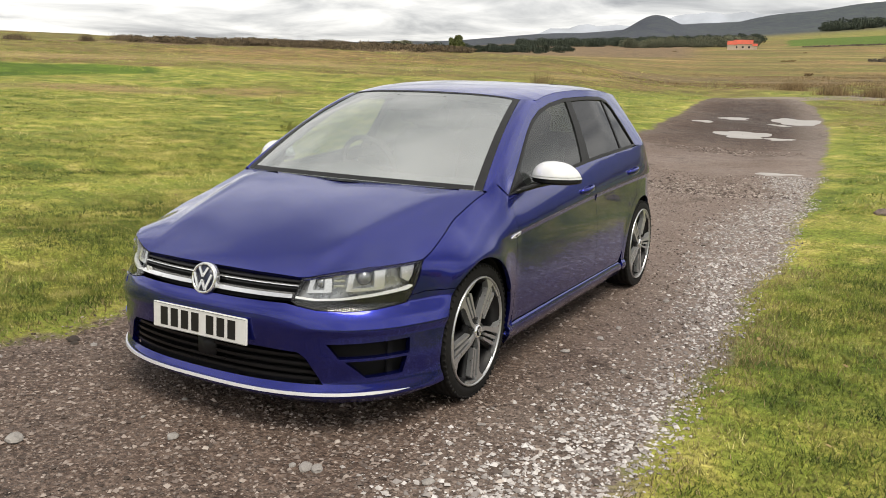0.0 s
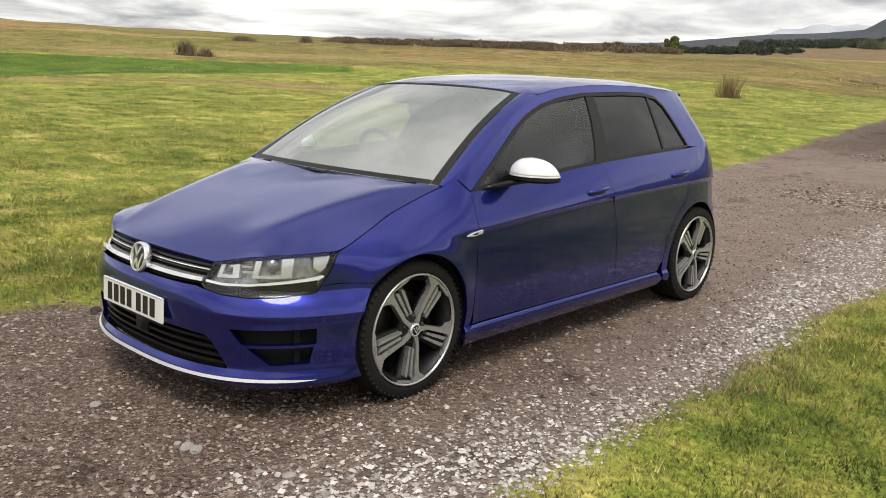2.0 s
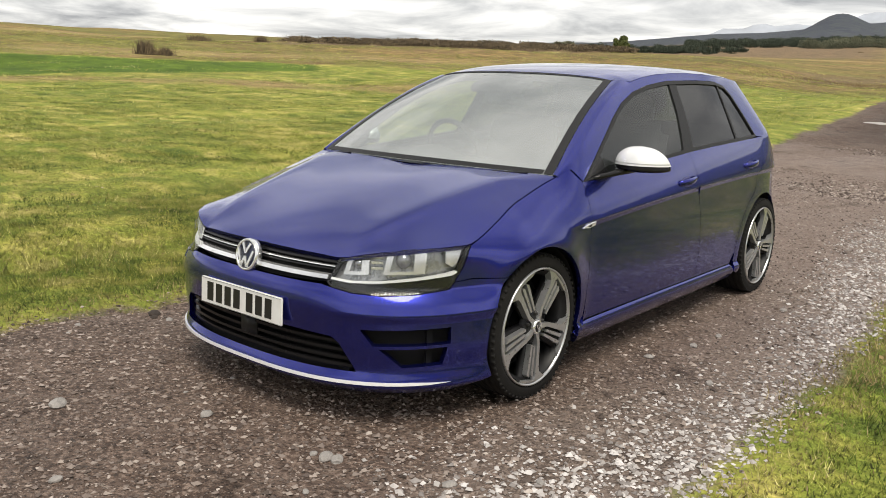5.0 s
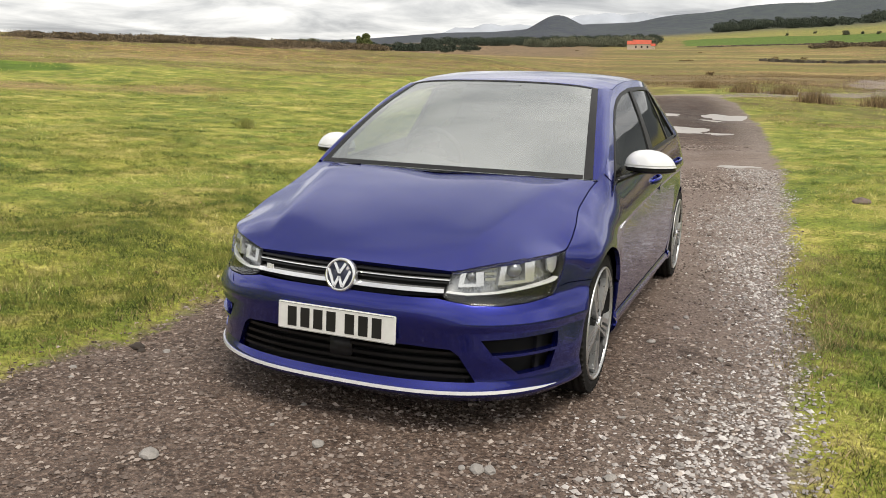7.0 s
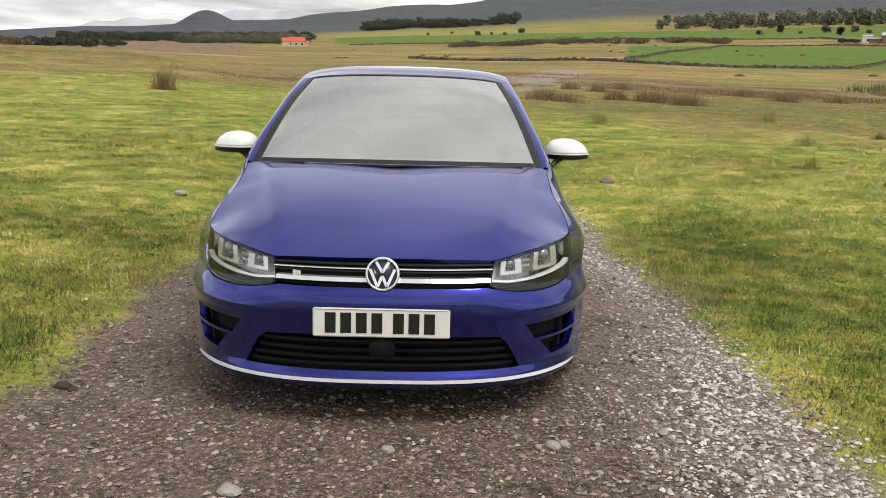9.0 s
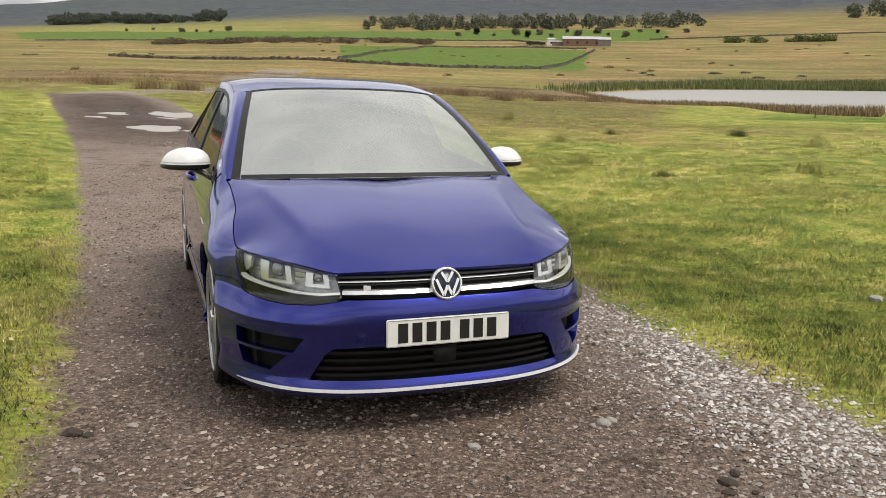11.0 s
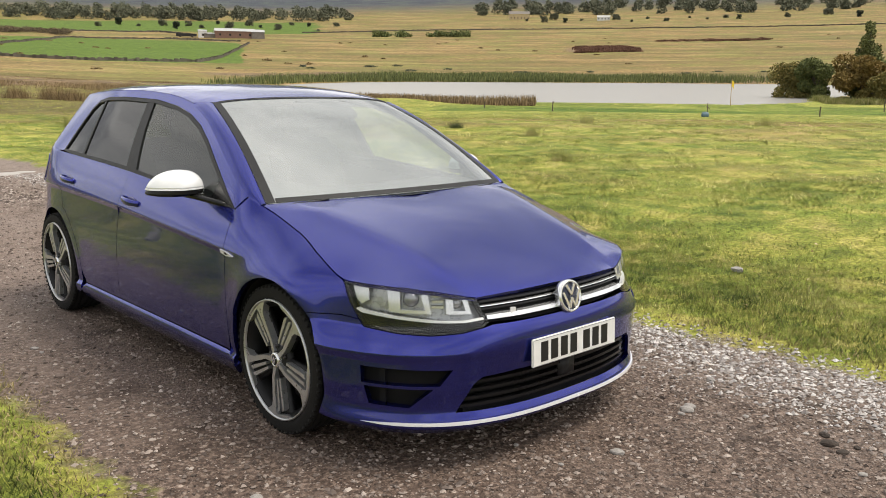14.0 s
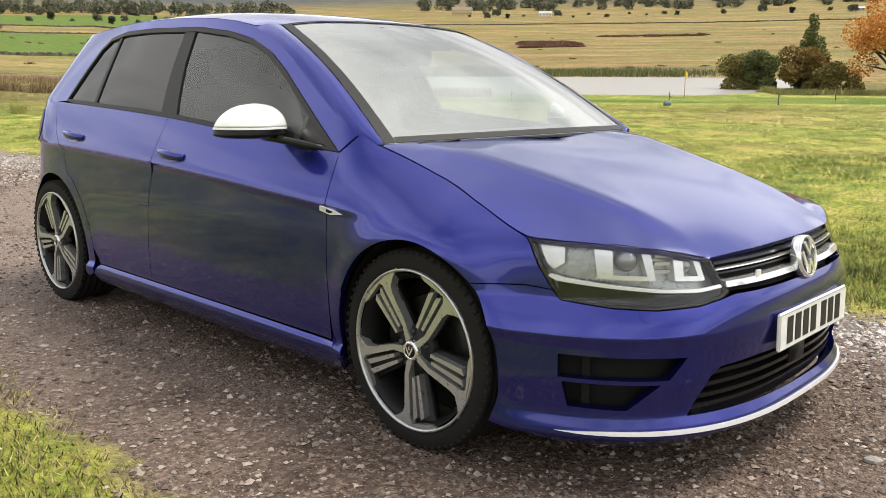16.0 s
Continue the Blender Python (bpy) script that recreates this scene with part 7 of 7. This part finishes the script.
for side in (1, -1):
    lamp = child("headlamp", sheet_mesh("headlamp", sheet(lambda s, z: body(s, z, 0.055), shrink(lamp_poly, -0.004), rim=0, gap=0, step=0.03), LAMP_DARK, side < 0), car, "clear headlamp with twin bright modules and a light strip")
    lens = child("lens", sheet_mesh("lens", sheet(lambda s, z: body(s, z, -0.001), lamp_poly, rim=0, step=0.02, gap=0.002), LENS_GLASS, side < 0), lamp, "clear plastic lens")
    lens.visible_shadow = False
    child("lamp_surround", sheet_mesh("lamp_surround", sheet(lambda s, z: body(s, z, 0.006), lamp_poly, [lamp_in], rim=0.03, step=0.02, gap=0.0), BLACK_GLOSS, side < 0), lamp, "black lamp edge")
    # bright strip along the foot of the lamp, dark below it
    strip = xs([(0.424, 0.572), (0.50, 0.565), (0.60, 0.569), (0.68, 0.579)]) + ys([(-0.50, 0.595), (-0.475, 0.606), (-0.480, 0.612), (-0.52, 0.604)]) + xs([(0.68, 0.588), (0.60, 0.578), (0.50, 0.574), (0.426, 0.580)])
    child("light_strip", sheet_mesh("light_strip", sheet(lambda s, z: body(s, z, 0.010), strip, rim=0.02, step=0.014, gap=0), LED_BAR, side < 0), lamp, "white light strip")
    base = xs([(0.424, 0.570), (0.50, 0.563), (0.60, 0.567), (0.68, 0.577)]) + ys([(-0.502, 0.592), (-0.508, 0.556)]) + xs([(0.70, 0.538), (0.62, 0.533), (0.52, 0.539), (0.44, 0.553)])
    child("lamp_base", sheet_mesh("lamp_base", sheet(lambda s, z: body(s, z, 0.014), base, rim=0.01, step=0.016, gap=0), BLACK_GLOSS, side < 0), lamp, "black lower lamp housing")
    for x0, x1, z0, z1 in ((0.475, 0.545, 0.592, 0.652), (0.615, 0.705, 0.600, 0.688)):
        # each module: a bright U-shaped reflector round a projector
        zc = (z0 + z1) / 2
        for q in (xs([(x0 - 0.012, z0), (x0 + 0.006, z0), (x0 + 0.012, z1), (x0 - 0.022 + 0.012, z1)]), xs([(x0, z0), (x1, z0 + 0.004), (x1, z0 + 0.016), (x0, z0 + 0.012)]), xs([(x1 - 0.016, z0 + 0.004), (x1 + 0.010, z0 + 0.006), (x1 + 0.004, z1), (x1 - 0.024, z1 - 0.004)])):
            child("reflector", sheet_mesh("reflector", sheet(lambda s, z: body(s, z, 0.018), q, rim=0.035, step=0.014, gap=0), LAMP_SILVER, side < 0), lamp, "bright reflector frame")
        c = lamp_point((x0 + x1) / 2, zc + 0.008, 0.040)
        bm = bmesh.new()
        bmesh.ops.create_uvsphere(bm, u_segments=20, v_segments=12, radius=(z1 - z0) * 0.36, matrix=Matrix.Translation((side * c.x, c.y, c.z)))
        part("projector", bm, simple("projector_glass", (0.30, 0.31, 0.33), 0.04, 0.6, vary=0.05), lamp, "glass projector")
    c = lamp_point(0.575, 0.645, 0.035)
    for i in range(3):
        bm = bmesh.new()
        bmesh.ops.create_cube(bm, size=1, matrix=Matrix.Translation((side * (c.x + 0.002), c.y, c.z - 0.025 + 0.022 * i)) @ Matrix.Rotation(side * radians(38), 4, "Z") @ Matrix.Diagonal((0.045, 0.012, 0.010, 1)))
        part("reflector", bm, LAMP_SILVER, lamp, "bright reflector frame", False)
    tip = ys([(-0.432, 0.694), (-0.462, 0.640), (-0.485, 0.622), (-0.512, 0.640), (-0.500, 0.705)])
    child("indicator", sheet_mesh("indicator", sheet(lambda s, z: body(s, z, 0.030), tip, rim=0.01, step=0.014, gap=0), LAMP_SILVER, side < 0), lamp, "silver indicator reflector")


# door mirrors
def mirror_shell(side):
    base = new("door_mirror")
    base.parent = car
    tagged(base, "door mirror with a pale satin cap")

    def shape(z_cut_lo, z_cut_hi, grow=0.0):
        bm = bmesh.new()
        n, k = 28, 16
        rows = []
        for j in range(k + 1):
            t = z_cut_lo + (z_cut_hi - z_cut_lo) * j / k
            row = []
            zz = 0.936 + 0.118 * t
            sx = math.sqrt(max(0.0, 1 - (max(0, t - 0.12) / 0.88) ** 2.3)) if t > 0.12 else 1 - 0.35 * (1 - t / 0.12) ** 2
            for i in range(n):
                a = 2 * math.pi * i / n
                ex, ey = math.cos(a), math.sin(a)
                wx = 0.120 * sx + 0.006 + grow
                wy = (0.088 * sx + 0.006 + grow) * (1.0 if ey < 0 else 0.42)
                cx = 0.925 - 0.020 * t
                p = 2.25
                kx, ky = abs(ex) ** (2 / p) * math.copysign(1, ex), abs(ey) ** (2 / p) * math.copysign(1, ey)
                # the outer end is drawn back
                xx = cx + wx * kx
                yy = 0.715 + wy * ky + 0.30 * max(0, xx - 0.93) - 0.01
                row.append(bm.verts.new((side * xx, yy, zz)))
            rows.append(row)
        for j in range(k):
            for i in range(n):
                bm.faces.new((rows[j][i], rows[j][(i + 1) % n], rows[j + 1][(i + 1) % n], rows[j + 1][i]))
        bm.faces.new(rows[0])
        bm.faces.new(rows[-1])
        return bm

    part("mirror_cap", shape(0.34, 1.0, 0.003), SATIN_WHITE, base, "pale satin silver cap")
    part("mirror_body", shape(0.0, 0.30), BLACK_GLOSS, base, "black lower housing")
    part("indicator_strip", shape(0.265, 0.325, 0.0045), LED_BAR, base, "thin bright indicator strip")
    bm = bmesh.new()
    pts = [((0.790, 0.455, 0.905), 0.030, 0.014), ((0.815, 0.53, 0.915), 0.030, 0.014), ((0.85, 0.62, 0.930), 0.034, 0.014), ((0.89, 0.69, 0.945), 0.04, 0.018)]
    rows = []
    for (x, y, z), w, h in pts:
        rows.append([bm.verts.new((side * (x + 0.4 * w * math.cos(t)), y + w * math.cos(t) * -0.5, z + h * math.sin(t))) for t in [2 * math.pi * i / 12 for i in range(12)]])
    for j in range(3):
        for i in range(12):
            bm.faces.new((rows[j][i], rows[j][(i + 1) % 12], rows[j + 1][(i + 1) % 12], rows[j + 1][i]))
    bm.faces.new(rows[0])
    bm.faces.new(rows[-1])
    part("mirror_arm", bm, BLACK_GLOSS, base, "black mirror arm")


for side in (1, -1):
    mirror_shell(side)


# door handles
def handle(y, z, side, parent):
    bm = bmesh.new()
    n, k = 16, 10
    rows = []
    for i in range(n + 1):
        t = i / n
        yy = y - 0.095 + 0.19 * t
        lift = 0.030 * math.sin(math.pi * min(1, max(0, t * 1.0))) ** 0.6
        h = 0.013 + 0.006 * math.sin(math.pi * t)
        c = body(np.array([at_y(yy, z)]), np.array([z]), -lift)[0]
        rows.append([bm.verts.new((side * (c[0] + 0.010 * math.cos(2 * math.pi * j / k)), yy, z + 0.016 * (t - 0.5) + h * math.sin(2 * math.pi * j / k))) for j in range(k)])
    for i in range(n):
        for j in range(k):
            bm.faces.new((rows[i][j], rows[i][(j + 1) % k], rows[i + 1][(j + 1) % k], rows[i + 1][j]))
    bm.faces.new(rows[0])
    bm.faces.new(rows[-1])
    part("handle", bm, PAINT, parent, "body-coloured pull handle")
    # no hollow here: a flat darker patch paints the shade behind the grip
    cup = []
    for j in range(22):
        a = 2 * math.pi * j / 22
        cup.append((at_y(y + 0.070 * math.cos(a), z), z - 0.008 + 0.026 * math.sin(a)))
    child("handle_recess_shade", sheet_mesh("handle_recess_shade", sheet(lambda ss, zz: body(ss, zz, -0.0015), cup, rim=0, step=0.014, gap=0), simple("handle_shadow_blue", (0.012, 0.011, 0.16), 0.3, 0.4, coat=1.0), side < 0), parent, "flat dark blue patch painted as shade behind the handle")


for side, fd, rd in ((1, doors[0], doors_r[0]), (-1, doors[1], doors_r[1])):
    handle(1.392, 0.838, side, fd)
    handle(2.335, 0.878, side, rd)
    # chrome flash on the wing
    flash = [(0.285, 0.704), (0.33, 0.716), (0.398, 0.722), (0.404, 0.706), (0.345, 0.698)]
    fl = child("wing_emblem", sheet_mesh("wing_emblem", sheet(lambda s, z: body(s, z, -0.005), ys(flash), rim=0.006, step=0.012, gap=0), SATIN_WHITE, side < 0), car, "small chrome emblem at the door edge")
    child("emblem_inlay", sheet_mesh("emblem_inlay", sheet(lambda s, z: body(s, z, -0.0065), ys([(0.325, 0.709), (0.36, 0.716), (0.366, 0.705), (0.345, 0.703)]), rim=0.003, step=0.012, gap=0), BLACK_GLOSS, side < 0), fl, "black inlay")

# fuel flap, only on the driver's side
flap = []
for j in range(28):
    a = 2 * math.pi * j / 28
    kx, kz = abs(math.cos(a)) ** 0.7 * math.copysign(1, math.cos(a)), abs(math.sin(a)) ** 0.7 * math.copysign(1, math.sin(a))
    flap.append((at_y(2.86 + 0.085 * kx, 0.915), 0.915 + 0.085 * kz))
child("fuel_flap", sheet_mesh("fuel_flap", sheet(lambda s, z: body(s, z, -0.003), flap, rim=0.004, step=0.03, gap=0), PAINT, True), car)

# rear screen
uv_sheet("rear_screen", lambda u, v: np.stack([u * (0.55 - 0.14 * v), 3.17 - 0.17 * v - 0.08 * u * u, 1.05 + 0.31 * v], -1), -1, 1, 0, 1, 12, 6, PRIVACY_GLASS, car, "dark tinted rear screen")

# wipers
for x0, x1 in ((0.45, 0.60), (-0.60, -0.44)):
    bm = bmesh.new()
    rows = []
    for i in range(15):
        t = i / 14
        x = x0 + (x1 - x0) * t
        u = x / 0.70
        p = screen_fn(np.array([u]), np.array([0.004 + 0.014 * t * t]))[0]
        rows.append([bm.verts.new((p[0], p[1] - 0.020 + dy, p[2] - 0.007 + dz)) for dy, dz in ((-0.005, 0), (0, 0.005), (0.005, 0), (0, -0.004))])
    for i in range(14):
        for k in range(4):
            bm.faces.new((rows[i][k], rows[i + 1][k], rows[i + 1][(k + 1) % 4], rows[i][(k + 1) % 4]))
    bm.faces.new(rows[0])
    bm.faces.new(rows[-1])
    part("wiper", bm, BLACK_TRIM, car, "black wiper blade")

# cabin: dashboard, wheel, seats, mirror
def soft_box(size, m, bevel=0.03):
    bm = bmesh.new()
    bmesh.ops.create_cube(bm, size=1, matrix=Matrix.Diagonal((*size, 1)))
    bmesh.ops.bevel(bm, geom=bm.edges[:], offset=bevel, segments=3, affect="EDGES")
    bmesh.ops.transform(bm, matrix=m, verts=bm.verts[:])
    return bm


uv_sheet("dashboard", lambda u, v: np.stack([u * 0.70, 0.17 + 0.60 * v + 0.06 * u * u, 0.905 + 0.035 * np.sin(math.pi * v) + 0.05 * np.exp(-((u + 0.52) / 0.2) ** 2) * smooth(0.5, 0.9, v)], -1), -1, 1, 0, 1, 30, 12, CABIN, car, "dark dashboard top")
part("dash_front", soft_box((1.38, 0.10, 0.40), Matrix.Translation((0, 0.80, 0.70)), 0.04), CABIN, car, "dark dashboard")
bm = bmesh.new()
wm = Matrix.Translation((-0.37, 0.90, 0.93)) @ Matrix.Rotation(radians(-68), 4, "X")
for i in range(40):
    a = 2 * math.pi * i / 40
    for j in range(8):
        b = 2 * math.pi * j / 8
        bm.verts.new(wm @ Vector(((0.178 + 0.016 * math.cos(b)) * math.cos(a), (0.178 + 0.016 * math.cos(b)) * math.sin(a), 0.016 * math.sin(b))))
bm.verts.ensure_lookup_table()
for i in range(40):
    for j in range(8):
        bm.faces.new((bm.verts[i * 8 + j], bm.verts[((i + 1) % 40) * 8 + j], bm.verts[((i + 1) % 40) * 8 + (j + 1) % 8], bm.verts[i * 8 + (j + 1) % 8]))
sw = part("steering_wheel", bm, CABIN, car, "black steering wheel")
part("wheel_boss", soft_box((0.16, 0.11, 0.04), wm, 0.018), CABIN, sw)
part("wheel_spoke", soft_box((0.35, 0.035, 0.02), wm @ Matrix.Translation((0, 0.01, 0)), 0.008), CABIN, sw)
for x in (-0.37, 0.37):
    part("seat_back", soft_box((0.50, 0.14, 0.62), Matrix.Translation((x, 1.55, 0.82)) @ Matrix.Rotation(radians(-16), 4, "X"), 0.06), SEAT_CLOTH, car, "dark front seat back")
    part("headrest", soft_box((0.26, 0.10, 0.20), Matrix.Translation((x, 1.65, 1.20)) @ Matrix.Rotation(radians(-10), 4, "X"), 0.045), SEAT_CLOTH, car, "dark headrest")
    part("seat_base", soft_box((0.52, 0.50, 0.16), Matrix.Translation((x, 1.28, 0.50)), 0.05), SEAT_CLOTH, car)
part("rear_bench", soft_box((1.30, 0.16, 0.62), Matrix.Translation((0, 2.50, 0.80)) @ Matrix.Rotation(radians(-20), 4, "X"), 0.06), SEAT_CLOTH, car, "dark rear bench")
for x in (-0.42, 0.42):
    part("headrest", soft_box((0.24, 0.08, 0.13), Matrix.Translation((x, 2.60, 1.13)), 0.035), SEAT_CLOTH, car, "dark headrest")
part("cabin_floor", soft_box((1.40, 2.6, 0.05), Matrix.Translation((0, 1.7, 0.34)), 0.01), BLACK_VOID, car)
uv_sheet("headlining", lambda u, v: np.stack([u * 0.52, 1.06 + 1.70 * v, 1.335 + 0.055 * np.sin(math.pi * np.clip(v, 0, 1)) - 0.02 * u * u], -1), -1, 1, 0, 1, 10, 14, simple("headlining_cloth", (0.30, 0.30, 0.29), 0.9), car, "grey headlining")
part("rear_view_mirror", soft_box((0.25, 0.03, 0.075), Matrix.Translation((0, 0.86, 1.240)), 0.014), BLACK_TRIM, car, "black rear-view mirror")
part("sensor_pod", soft_box((0.34, 0.15, 0.040), Matrix.Translation((0, 0.83, 1.312)) @ Matrix.Rotation(radians(26), 4, "X"), 0.012), BLACK_TRIM, car, "black sensor housing")
